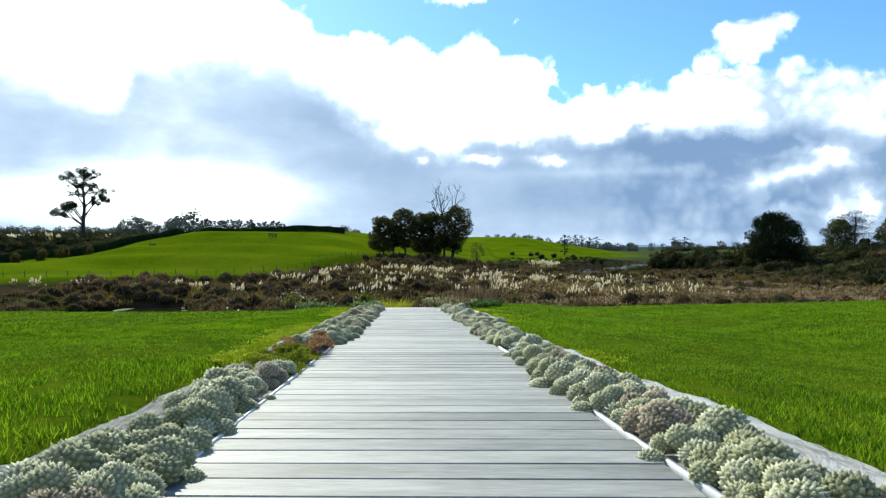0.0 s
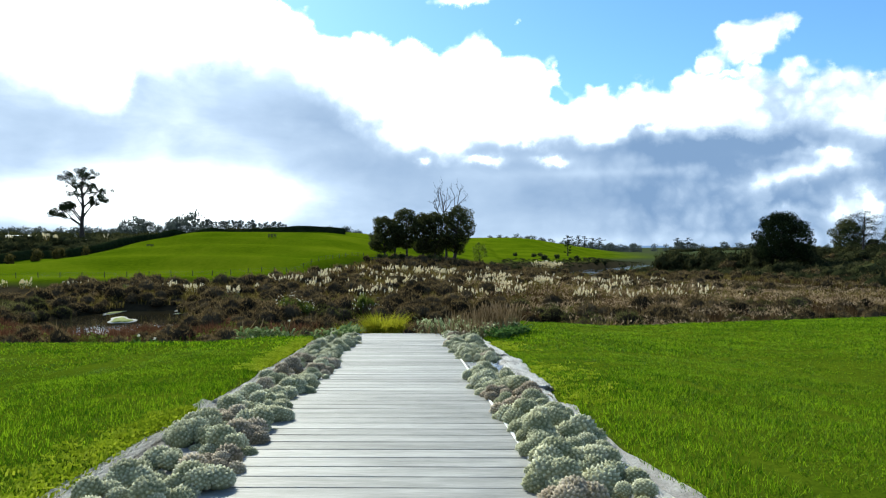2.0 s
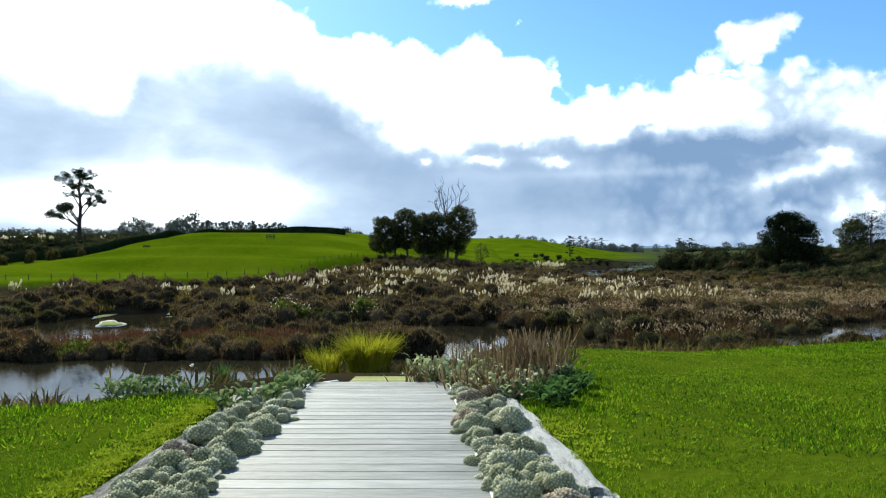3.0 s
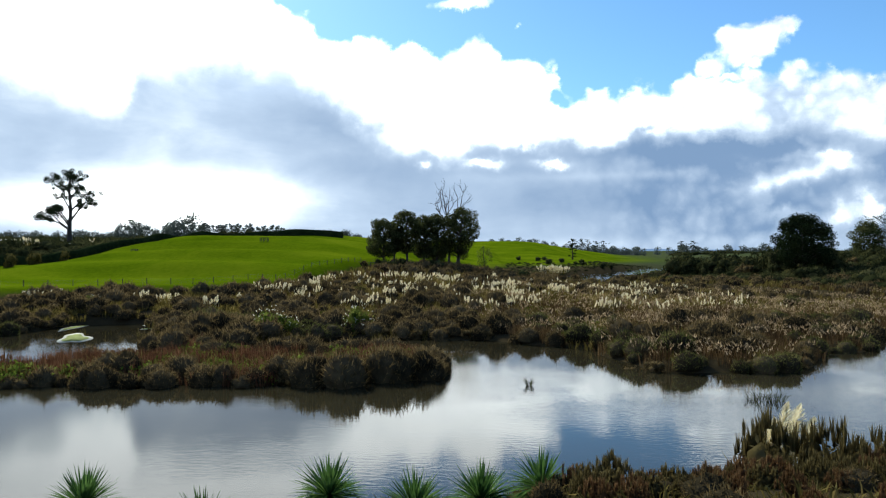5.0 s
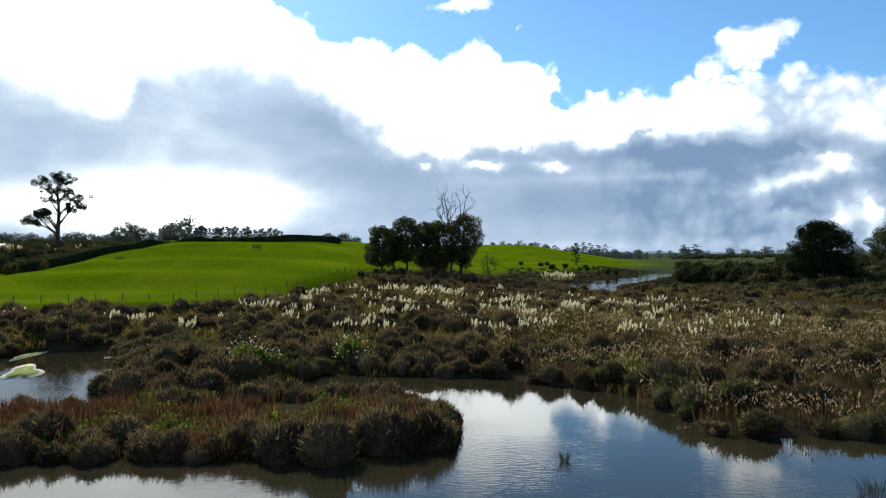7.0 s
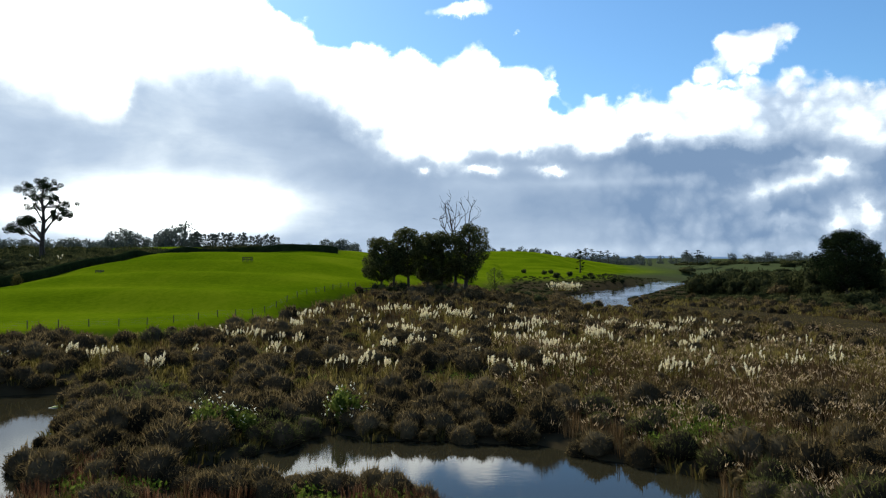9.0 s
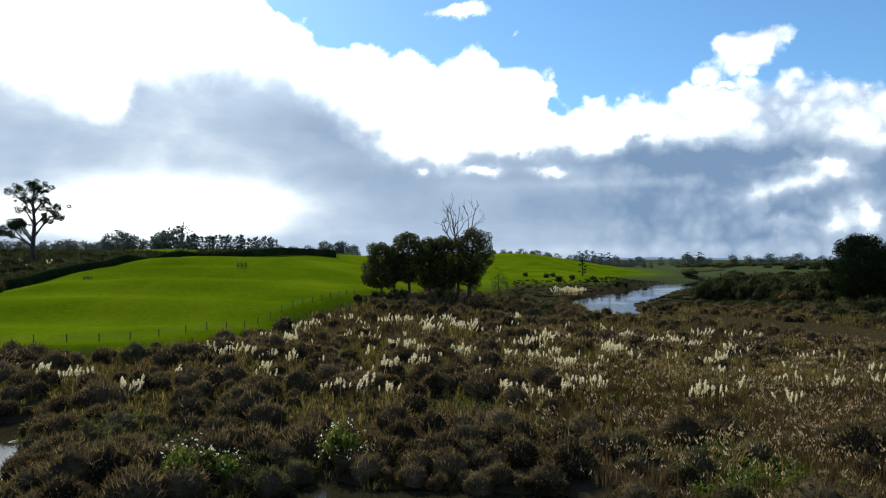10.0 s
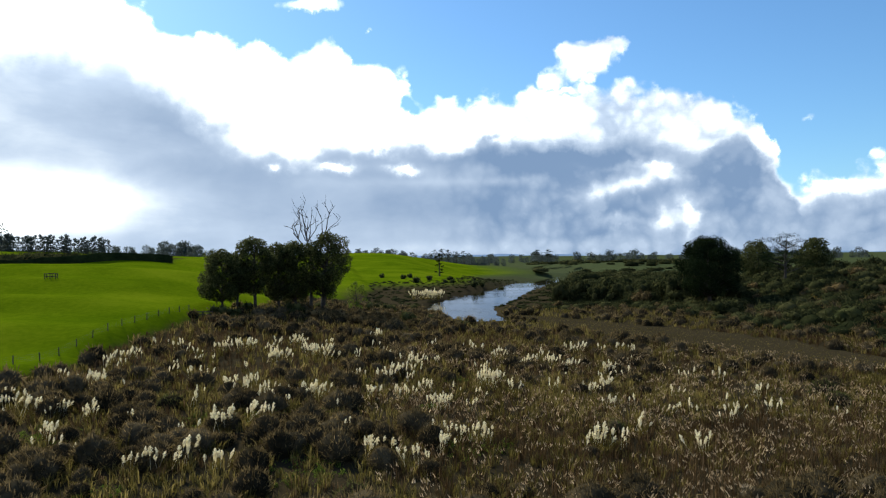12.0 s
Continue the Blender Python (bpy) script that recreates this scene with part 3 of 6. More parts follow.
def inside(poly, x, y):
    x, y = np.asarray(x, float), np.asarray(y, float)
    hit = np.zeros(x.shape, bool)
    for (x0, y0), (x1, y1) in zip(poly, poly[1:] + poly[:1]):
        cross = (y0 > y) != (y1 > y)
        hit ^= cross & (x < (x1 - x0) * (y - y0) / ((y1 - y0) if y1 != y0 else 1e-9) + x0)
    return hit


POND = [(-420, 45), (320, 45), (320, 140), (130, 130), (78, 119), (48.5, 102), (33, 84), (26.5, 78), (19.5, 76.5), (13, 79), (13.2, 87), (12.8, 94.5), (8, 96.3),
        (3, 100), (-8, 102), (-14.5, 104), (-21, 95), (-21.5, 90), (-10, 89), (-4, 86.5), (-1.8, 81), (-3, 75.5), (-10, 73), (-16, 71.5), (-29, 71.5), (-60, 69.5), (-420, 64)]
POOL = [(-58, 112), (-56, 122), (-46.6, 123), (-41.9, 112), (-38.3, 103), (-35.2, 96), (-32.5, 90), (-32, 86), (-40, 84), (-50, 85), (-57, 97)]
RIVER = [(35, 300), (36.5, 280), (41, 265), (53, 262), (58.5, 268), (56.5, 296), (64, 328), (84, 372), (118, 453), (153, 529), (200, 620), (300, 800), (250, 800), (146, 592), (82, 455), (53, 383), (34, 318)]
CREEK = [(54, 276), (58.6, 287), (66.4, 277), (75, 257), (81, 235), (89, 222), (91.5, 212), (93.5, 198), (94.5, 184), (93, 172), (97, 152), (112, 136), (130, 128), (100, 126), (88, 146), (81, 162), (74, 172), (69, 186),
         (65, 204), (60, 228), (57, 256)]

# how wet each metre of the flats is, smoothed over the shore
GX0, GY0, GSTEP = -160.0, 40.0, 1.0
gx, gy = np.meshgrid(np.arange(GX0, 320, GSTEP), np.arange(GY0, 800, GSTEP))
wob_x, wob_y = gx + 1.3 * waves(gx, gy, 0.35, 3) + 0.7 * waves(gx, gy, 1.1, 5), gy + 1.0 * waves(gx, gy, 0.4, 4) + 0.6 * waves(gx, gy, 1.0, 6)
WET = np.zeros(gx.shape)
for poly in (POND, POOL, RIVER):
    WET = np.maximum(WET, inside(poly, wob_x, wob_y).astype(float))
for axis in (0, 1, 0, 1):
    WET = (np.roll(WET, 1, axis) + WET + np.roll(WET, -1, axis)) / 3


def creek(x, y):
    """The silted channel between the wetland and the far bank."""
    return inside(CREEK, x + 1.6 * waves(x, y, 0.25, 7), y + 1.6 * waves(x, y, 0.3, 9))


def wet(x, y):
    x, y = np.asarray(x, float), np.asarray(y, float)
    fx, fy = np.clip((x - GX0) / GSTEP, 0, WET.shape[1] - 1.001), np.clip((y - GY0) / GSTEP, 0, WET.shape[0] - 1.001)
    i, j = fx.astype(int), fy.astype(int)
    u, v = fx - i, fy - j
    return (WET[j, i] * (1 - u) + WET[j, i + 1] * u) * (1 - v) + (WET[j + 1, i] * (1 - u) + WET[j + 1, i + 1] * u) * v


def deck_z(y):
    return -0.083 - 0.0445 * np.asarray(y, float)


def deck_x(y):
    return -0.855 - 0.0706 * (np.asarray(y, float) - 15.0) - 0.035 * step(8.5, 4.5, y)


def log_off(y):
    """How far the edging logs lie from the middle of the boardwalk."""
    return 0.94 + 0.006 * (np.clip(y, 0, 14.5) - 3.0)


def lawn_edge(x):
    """How far out the lawns reach before the bank falls away."""
    x = np.asarray(x, float)
    return np.where(x > 0.5, 17.75 + 0.5 * np.clip(x, 0.5, 30), 14.2) + 0.15 * waves(x, x * 0, 0.8, 8)


def fence_x(y):
    """The line between the field and the wetland."""
    return np.interp(y, [138, 150, 160, 172, 205, 232, 300, 420], [-110, -52, -43, -37, -29, -23, 2, 30])


def hedge_x(y):
    """The hedge on the far side of the field."""
    return np.interp(y, [160, 200, 230, 262, 296, 321, 330, 341], [-150, -134, -124, -118, -113, -107, -97, -53])


def rough(x, y):
    """Rough scrubby ground beyond the hedge."""
    return step(0, 5, hedge_x(y) - x) * step(150, 165, y) * np.where(x < -168, step(500, 480, y), step(398, 390, y))


def field_share(x, y):
    return step(0, 6, fence_x(y) - x) * step(138, 146, y)


def land(x, y):
    x, y = np.asarray(x, float), np.asarray(y, float)
    # lawn terrace and the bank down to the pond
    e = lawn_edge(x)
    fall = 0.16 * step(0.6, 3.6, x) + 0.07 * step(-2.4, -3.4, x)
    ze = deck_z(np.minimum(y, e)) + 0.02 - fall
    u = np.clip((y - e) / (47.0 - e), 0, 1.3)
    steep = step(-2.7, -3.5, x)
    bank = ze + (-9.9 - ze) * ((0.45 * u + 0.55 * u ** 2.5) * (1 - steep) + (0.78 * u + 0.22 * u ** 2) * steep)
    away = np.abs(x - deck_x(y))
    turf_z = deck_z(y) + 0.02 - fall - 0.06 * step(1.14, 0.98, away) - 0.09 * step(0.70, 0.58, away)
    near = np.where(y < e, turf_z, bank - 0.25 * step(1.6, 1.2, np.abs(x + 0.95)) * step(18.6, 18.0, y))
    # flats of the wetland, rising towards the field
    flats = -8.35 + 2.2 * step(102, 150, y) * step(50, -10, x) + 1.0 * step(120, 190, y) * step(110, 20, x) + 0.14 * waves(x, y, 0.22, 11)
    flats = flats + 4.2 * step(165, 250, y) * step(18, -22, x) - 0.25 * step(230, 290, y) * step(10, 40, x)
    flats = flats + 12.0 * step(100, 212, x) * step(120, 225, y) * step(420, 330, y)
    # the field and its hill
    side = step(24, -66, x) * 1.1 - 0.3 * step(-103, -128, x)
    field = -4.9 + 14.4 * step(126, 334, y) * side + 0.7 * waves(x, y, 0.05, 14) * step(140, 180, y) + 1.25 * waves(x * 0.5, y * 1.5, 0.10, 16) * step(150, 185, y) + 0.12 * waves(x, y, 0.2, 15)
    s = field_share(x, y)
    far = flats * (1 - s) + field * s
    # rolling country beyond
    high = 3.0 + 14.0 * step(225, 70, x) + 7.0 * step(-60, -320, x) + 1.6 * waves(x, y, 0.012, 21)
    q = step(370, 850, y) * (1 - 0.9 * step(30, 150, x - 0.35 * (y - 640) + 170) * step(900, 600, y) * step(60, 160, x))
    far = far * (1 - q) + high * q
    far = far + 22.0 * step(1300, 3600, y) + 5.0 * waves(x, y, 0.003, 17) * step(1000, 2500, y)
    w = wet(x, y)
    far = far * (1 - w) + (WATER - 1.3) * w
    return np.where(y < 47, np.where(y < 40, near, near * (47 - y) / 7 + np.minimum(near, far) * (y - 40) / 7), far)


def lines(spans):
    out = [np.arange(a, b, st) for a, b, st in spans]
    return np.concatenate(out)


xs = np.concatenate([-np.geomspace(4000, 160, 26), lines([(-158, -70, 4), (-70, -14, 1.6), (-14, -3.2, 0.4), (-3.2, 2.4, 0.1), (2.4, 14, 0.4), (14, 60, 1.4), (60, 160, 3)]), np.geomspace(162, 4000, 28)])
ys = np.concatenate([lines([(-400, -20, 60), (-20, 20, 0.4), (20, 66, 1.2), (66, 136, 1.2), (136, 260, 2.2), (260, 420, 4), (420, 800, 12)]), np.geomspace(800, 4600, 26)])
X, Y = np.meshgrid(xs, ys)
Z = land(X, Y)
nx, ny = len(xs), len(ys)
idx = np.arange(nx * ny).reshape(ny, nx)
quads = np.stack([idx[:-1, :-1], idx[:-1, 1:], idx[1:, 1:], idx[1:, :-1]], axis=2).reshape(-1, 4)
me = mesh_of("ground", np.stack([X, Y, Z], axis=2).reshape(-1, 3), quads, MAT_GROUND, smooth=True)
turf = np.where(Y < 40, step(1.2, 0.3, Y - lawn_edge(X)) * 0.85, np.maximum(step(0.15, 0.45, field_share(X, Y)), step(400, 480, Y) * (0.05 + 0.95 * step(240, 150, X) * step(1150, 950, Y) * step(-120, -60, X - 0.1 * (Y - 400))))) * (1 - wet(X, Y)) * np.where(Y > 300, step(-6, -3, Z), 1.0)
bed = np.abs(X - deck_x(Y)) < 1.0
turf = np.where(bed & (Y < 15.5), 0.0, turf) * (1 - 0.9 * rough(X, Y))
att = me.attributes.new("turf", "FLOAT", "POINT")
att.data.foreach_set("value", turf.ravel().astype(np.float32))
thing("ground", "lawn terrace, bank, wetland flats and rolling green fields", "ground", me=me, kind="structure")

# still water of pond, pool, river and creek: one level sheet, the ground dips below it
n = 60
wx, wy = np.meshgrid(np.linspace(-420, 420, n), np.linspace(38, 820, n))
idx = np.arange(n * n).reshape(n, n)
quads = np.stack([idx[:-1, :-1], idx[:-1, 1:], idx[1:, 1:], idx[1:, :-1]], axis=2).reshape(-1, 4)
me = mesh_of("water", np.stack([wx, wy, wx * 0 + WATER], axis=2).reshape(-1, 3), quads, MAT_WATER)
thing("water", "still brown pond water reflecting the clouds", "water", me=me, kind="structure")


# ---- boardwalk ----
HALF, BOARD, GAP = 0.60, 0.133, 0.006
DECK_END = 15.1
walkway = thing("boardwalk", "weathered grey timber boardwalk sloping down between plant beds", "boardwalk", kind="structure")
slope = math.atan(0.0445)
board_mesh = []
for k in range(5):
    board_mesh.append(box_mesh("plank", HALF * 2 + 0.02 * (k % 2), BOARD, 0.032, MAT_DECK, 0.002, (0, 0, -0.016)))
y = -2.6
k = 0
while y < DECK_END:
    ob = part("plank", board_mesh[(k * 7) % 5], walkway, place=(float(deck_x(y)), y, float(deck_z(y)) + 0.002 * math.sin(k * 12.9)))
    ob.rotation_euler = (-slope, 0.0015 * math.sin(k * 5.1), 0)
    y += BOARD + GAP
    k += 1
for sgn, nm in ((-1, "edge_strip"), (1, "edge_strip")):
    a, b = -2.7, DECK_END
    off = sgn * (HALF + 0.012)
    P = [(deck_x(a) + off, a, deck_z(a)), (deck_x(b) + off, b, deck_z(b))]
    w, h = 0.007, 0.05
    V = []
    for (px, py, pz) in P:
        V += [(px - w, py, pz - h), (px + w, py, pz - h), (px + w, py, pz + 0.005), (px - w, py, pz + 0.005)]
    F = [(0, 1, 2, 3), (7, 6, 5, 4), (0, 4, 5, 1), (1, 5, 6, 2), (2, 6, 7, 3), (3, 7, 4, 0)]
    part(nm, mesh_of(nm, V, F, MAT_EDGE), walkway, "white edge strip")
for off in (-0.5, 0.0, 0.5):
    V = []
    for py in (-2.6, DECK_END - 0.06):
        px, pz = deck_x(py) + off, deck_z(py) - 0.036
        V += [(px - 0.022, py, pz - 0.14), (px + 0.022, py, pz - 0.14), (px + 0.022, py, pz), (px - 0.022, py, pz)]
    part("bearer", mesh_of("bearer", V, F, MAT_FRAME), walkway)

# mossy lower landing beyond the end of the boardwalk, with white-edged side board
landing = thing("lower_landing", "mossy yellow-green timber landing below the boardwalk", "landing", kind="structure")
lz = -1.08
y = DECK_END + 0.22
while y < 17.25:
    x0 = -1.46 + 0.06 * (y - 16)
    x1 = -0.30 + 0.12 * (y - 16)
    part("plank", box_mesh("plank", x1 - x0, 0.134, 0.032, MAT_MOSS_DECK, 0.004, ((x0 + x1) / 2, 0, 0)), landing, place=(0, y, lz))
    y += 0.139
part("side_board", box_mesh("side_board", 0.045, 1.0, 0.14, MAT_EDGE, 0.006), landing, "white side board", (-1.86, 16.2, lz + 0.02)).rotation_euler = (0, 0, -0.86)
part("step", box_mesh("step", 1.3, 0.28, 0.04, MAT_MOSS_DECK, 0.005), landing, place=(float(deck_x(15.2)), DECK_END + 0.17, -0.93))


# ---- planting beds along the boardwalk ----
for sgn in (-1, 1):
    t = np.linspace(-2.6, 14.9, 90)
    cross = np.linspace(0.615, 1.12, 9)
    V = np.stack([deck_x(t)[:, None] + sgn * cross[None], np.repeat(t[:, None], 9, 1),
                  deck_z(t)[:, None] - 0.015 + 0.012 * waves(t[:, None] * 6, cross[None] * 9, 1.0, 31)], axis=2).reshape(-1, 3)
    idx = np.arange(len(V)).reshape(len(t), 9)
    Q = np.stack([idx[:-1, :-1], idx[:-1, 1:], idx[1:, 1:], idx[1:, :-1]], axis=2).reshape(-1, 4)
    thing("planting_bed", "strip of grey grit beside the boardwalk", "planting bed", me=mesh_of("planting_bed", V, Q, MAT_GRIT, True), kind="structure")


def log_mesh(length, radius, seed, material):
    """A split, weathered log: flattish top, uneven outline, long checks along the grain, ragged ends."""
    r = np.random.default_rng(seed)
    rings, sides = 110, 34
    t = np.linspace(0, length, rings)
    a = np.arange(sides) * 2 * np.pi / sides
    T, A = np.meshgrid(t, a, indexing="ij")
    knots = 0.12 * waves(T * 2.2, A * 1.0, 1.3, seed) + 0.08 * waves(T * 6, A * 3.0, 1.0, seed + 1) + 0.07 * waves(T * 15, A * 5.0, 1.0, seed + 2)
    check = -0.30 * np.exp(-((np.sin(A * 3.5 + 0.30 * np.sin(T * 1.7 + seed) + 0.12 * np.sin(T * 5.1)) / 0.13) ** 2)) * (np.sin(A) > 0) * (0.4 + 0.6 * np.sin(T * 2.3 + seed) ** 2)
    R = radius * (1 + knots + check) * (0.93 + 0.07 * np.sin(T * 0.9 + seed))
    R = R * (1 + r.normal(0, 0.022, R.shape))
    bend = 0.025 * np.sin(T * 0.8 + seed)
    cx_, sz_ = np.sign(np.cos(A)) * np.abs(np.cos(A)) ** 0.7, np.sign(np.sin(A)) * np.abs(np.sin(A)) ** 0.7
    V = np.stack([R * cx_ * 1.10 + bend, T + 0.05 * np.sin(A * 3 + seed) * ((T < 0.01) | (T > length - 0.01)), R * sz_ * 0.72], axis=2).reshape(-1, 3)
    F = []
    for i in range(rings - 1):
        for j in range(sides):
            p, q = i * sides + j, i * sides + (j + 1) % sides
            F += [(p, p + sides, q + sides), (p, q + sides, q)]
    n0 = len(V)
    V = np.vstack([V, [[bend[0, 0], 0.04, 0]], [[bend[-1, 0], length - 0.04, 0]]])
    for j in range(sides):
        F += [(n0, j, (j + 1) % sides), (n0 + 1, (rings - 1) * sides + (j + 1) % sides, (rings - 1) * sides + j)]
    return mesh_of("edging_log", V, F, material, True)


for sgn, runs in ((-1, [(-2.4, 3.9), (1.55, 3.1), (4.7, 4.4), (9.15, 4.6)]), (1, [(-2.2, 3.3), (1.15, 4.3), (5.5, 4.0), (9.55, 2.1), (11.68, 2.3)])):
    for k, (y0, ln) in enumerate(runs):
        off = sgn * float(log_off(y0)) + 0.012 * math.sin(k * 3.3)
        ob = thing("edging_log", "bleached weathered log edging the plant bed and lawn", "log", (float(deck_x(y0)) + off, y0, float(deck_z(y0)) - 0.042),
                   "logs edging the beds", log_mesh(ln, (0.086 if sgn < 0 else 0.098) + 0.008 * math.sin(k * 2.1 + sgn), 40 + k * 3 + sgn, MAT_LOG if sgn < 0 else MAT_LOG_WHITE))
        ob.rotation_euler = (-slope, 0, math.atan(0.0706 - sgn * 0.006) + 0.006 * math.sin(k * 4.0))


def rosette_ball(seed, petals, material):
    """A tight rounded head: plump pointed leaves set in a spiral over a ball coloured as if in shade, like scales that
    stand out at their tips.
    """
    r = np.random.default_rng(seed)
    i = np.arange(petals)
    z = 1 - 1.42 * (i + 0.5) / petals
    ring = np.sqrt(1 - z * z)
    a = i * 2.39996 + seed
    n = np.stack([ring * np.cos(a), ring * np.sin(a), z], 1)
    down = np.stack([z * np.cos(a), z * np.sin(a), -ring], 1)
    side = np.cross(n, down)
    w = (1.55 / math.sqrt(petals)) * r.uniform(0.85, 1.15, (petals, 1))
    out = r.uniform(0.97, 1.11, (petals, 1))
    V = np.stack([n * 0.84 - side * w * 0.9, n * 0.90 + down * w, n * 0.84 + side * w * 0.9, n * 0.84 - down * w * 0.7, n * out - down * w * 0.25], 1).reshape(-1, 3)
    k = i[:, None] * 5
    F = np.concatenate([k + np.array([q]) for q in ((0, 1, 4), (1, 2, 4), (2, 3, 4), (3, 0, 4))])
    # share of the lit tone per corner: full at the tip, none in crevices
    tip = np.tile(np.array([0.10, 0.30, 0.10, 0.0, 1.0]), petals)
    bm = bmesh.new()
    bmesh.ops.create_icosphere(bm, subdivisions=2, radius=0.87)
    cv, cf = np.array([p.co[:] for p in bm.verts]), np.array([[p.index for p in q.verts] for q in bm.faces])
    bm.free()
    V, F = join([(V, F), (cv, cf)])
    V = V * np.array([1, 1, 0.88]) * (1 + 0.06 * waves(V[:, :1] * 2, V[:, 1:2] * 2, 1.0, seed)) + np.array([0, 0, 0.45])
    me = mesh_of("rosette", V, F, material, True)
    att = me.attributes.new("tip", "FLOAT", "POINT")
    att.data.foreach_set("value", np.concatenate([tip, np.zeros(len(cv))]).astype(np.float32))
    return me


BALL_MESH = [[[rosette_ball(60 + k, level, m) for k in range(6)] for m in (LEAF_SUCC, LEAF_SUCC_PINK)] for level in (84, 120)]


def succulent_clump(x, y, z, spread, tone, r, n=7, size=0.075):
    name = "grey-green" if tone == 0 else "pinkish-grey"
    ob = thing("succulent_clump", name + " rosette succulent spilling over the boardwalk edge", "succulent", (x, y, z), "succulents along the boardwalk")
    g0 = r.uniform(0, 6.28)
    for k in range(n):
        d = spread * math.sqrt((k + 0.3) / n)
        a = g0 + k * 2.4
        s = size * r.uniform(0.6, 1.12) * (1.15 - 0.3 * d / spread)
        c = part("rosette", BALL_MESH[int(y < 2.3)][tone][int(r.integers(6))], ob, place=(d * math.cos(a), d * math.sin(a), 0.06 * (1 - (d / spread) ** 2) + r.uniform(-0.012, 0.012)))
        c.scale, c.rotation_euler = (s, s, s * r.uniform(0.85, 1.1)), (r.uniform(-0.3, 0.3), r.uniform(-0.3, 0.3), r.uniform(0, 6.28))
    return ob


r = np.random.default_rng(5)
for sgn in (-1, 1):
    for inner in (True, False):
        y = 0.9 + (0 if inner else 0.15)
        while y < 14.4:
            rust = sgn < 0 and 4.35 < y < 6.2
            bare = sgn > 0 and (10.5 < y < 11.2 or (inner and 5.3 < y < 5.9))
            gap = not inner and r.uniform() < (0.08 if sgn < 0 else 0.10 + 0.15 * (y > 9))
            if not (rust or bare or gap):
                o = ((0.622 + 0.075 * (y < 4.4) if sgn < 0 else 0.675 + 0.02 * (y < 4.4)) + 0.028 * math.sin(y * 2.3 + sgn) if inner else 0.80 + 0.004 * y) + r.uniform(-0.03, 0.03)
                tone = int(r.uniform() < (0.16 if sgn > 0 else 0.12))
                succulent_clump(float(deck_x(y)) + sgn * o, y, float(deck_z(y)) - 0.035, r.uniform(0.085, 0.12), tone, r, int(r.integers(6, 9)), r.uniform(0.050, 0.066))
            y += r.uniform(0.18, 0.27)


def mat_of_sedum(name, label, x0, y0, y1, material, seed):
    v, f = blades(20, 0.03, 0.018, 0.008, 0.7, 0.2, seed)
    r = np.random.default_rng(seed)
    n = 800
    yy = r.uniform(y0, y1, n)
    xx = deck_x(yy) - 0.61 - np.minimum(np.abs(r.normal(0.12, 0.10, n)), 0.28)
    bump = 0.085 * np.maximum(0, waves(xx * 16, yy * 16, 1.0, seed)) + 0.012
    V, F = stamp((v, f), np.stack([xx, yy, deck_z(yy) - 0.01 + bump], 1), r.uniform(0.7, 1.2, n), r.uniform(0, 6.28, n))
    thing(name, label, "sedum", me=mesh_of(name, V, F, material))


mat_of_sedum("sedum_mat", "rust-orange creeping sedum spilling from the bed", 0, 5.3, 6.1, LEAF_RUST, 71)
mat_of_sedum("sedum_mat", "yellow-green mossy sedum spilling from the bed", 0, 4.3, 5.4, LEAF_LIME, 72)


def stone(x, y, z, s, seed, material=MAT_GRIT):
    bm = bmesh.new()
    bmesh.ops.create_icosphere(bm, subdivisions=3, radius=1.0)
    for p in bm.verts:
        k = 1 + 0.18 * noise.noise(p.co * 1.3 + Vector((seed, 0, 0))) + 0.06 * noise.noise(p.co * 4 + Vector((0, seed, 0)))
        p.co = Vector((p.co.x * s * k, p.co.y * s * k * 0.9, p.co.z * s * k * 0.65))
    return thing("stone", "rounded grey stone lying among the succulents", "stone", (x, y, z + s * 0.3), "stones in the beds", bm_mesh("stone", bm, material, True))


for k, (y, o, s) in enumerate([(5.62, 0.70, 0.06), (5.5, 0.76, 0.065), (5.42, 0.69, 0.05)]):
    stone(float(deck_x(y)) + o, y, float(deck_z(y)) - 0.02, s, k)


def gravel(y0, y1, seed):
    """Loose pale chips lying on the bare part of the bed."""
    r = np.random.default_rng(seed)
    n = 5200
    yy = r.uniform(y0, y1, n)
    xx = deck_x(yy) + r.uniform(0.625, 0.97, n)
    bm = bmesh.new()
    bmesh.ops.create_icosphere(bm, subdivisions=1, radius=1.0)
    v, f = np.array([p.co[:] for p in bm.verts]), np.array([[p.index for p in q.verts] for q in bm.faces])
    bm.free()
    v = v * np.array([1.0, 0.75, 0.6]) * (1 + 0.25 * r.normal(size=(len(v), 1)))
    V, F = stamp((v, f), np.stack([xx, yy, deck_z(yy) - 0.008 + r.uniform(0, 0.012, n)], 1), r.uniform(0.004, 0.009, n), r.uniform(0, 6.28, n))
    thing("gravel", "pale grey and white chips on the bare bed", "gravel", me=mesh_of("gravel", V, F, MAT_CHIPS), kind="stuff")


MAT_CHIPS = surface("pale_chips", ((0.28, 0.26, 0.23), (0.60, 0.58, 0.53), (0.86, 0.84, 0.79)), 0.9, 30.0, 130.0, 0.3, 0.003)
gravel(9.75, 11.5, 74)


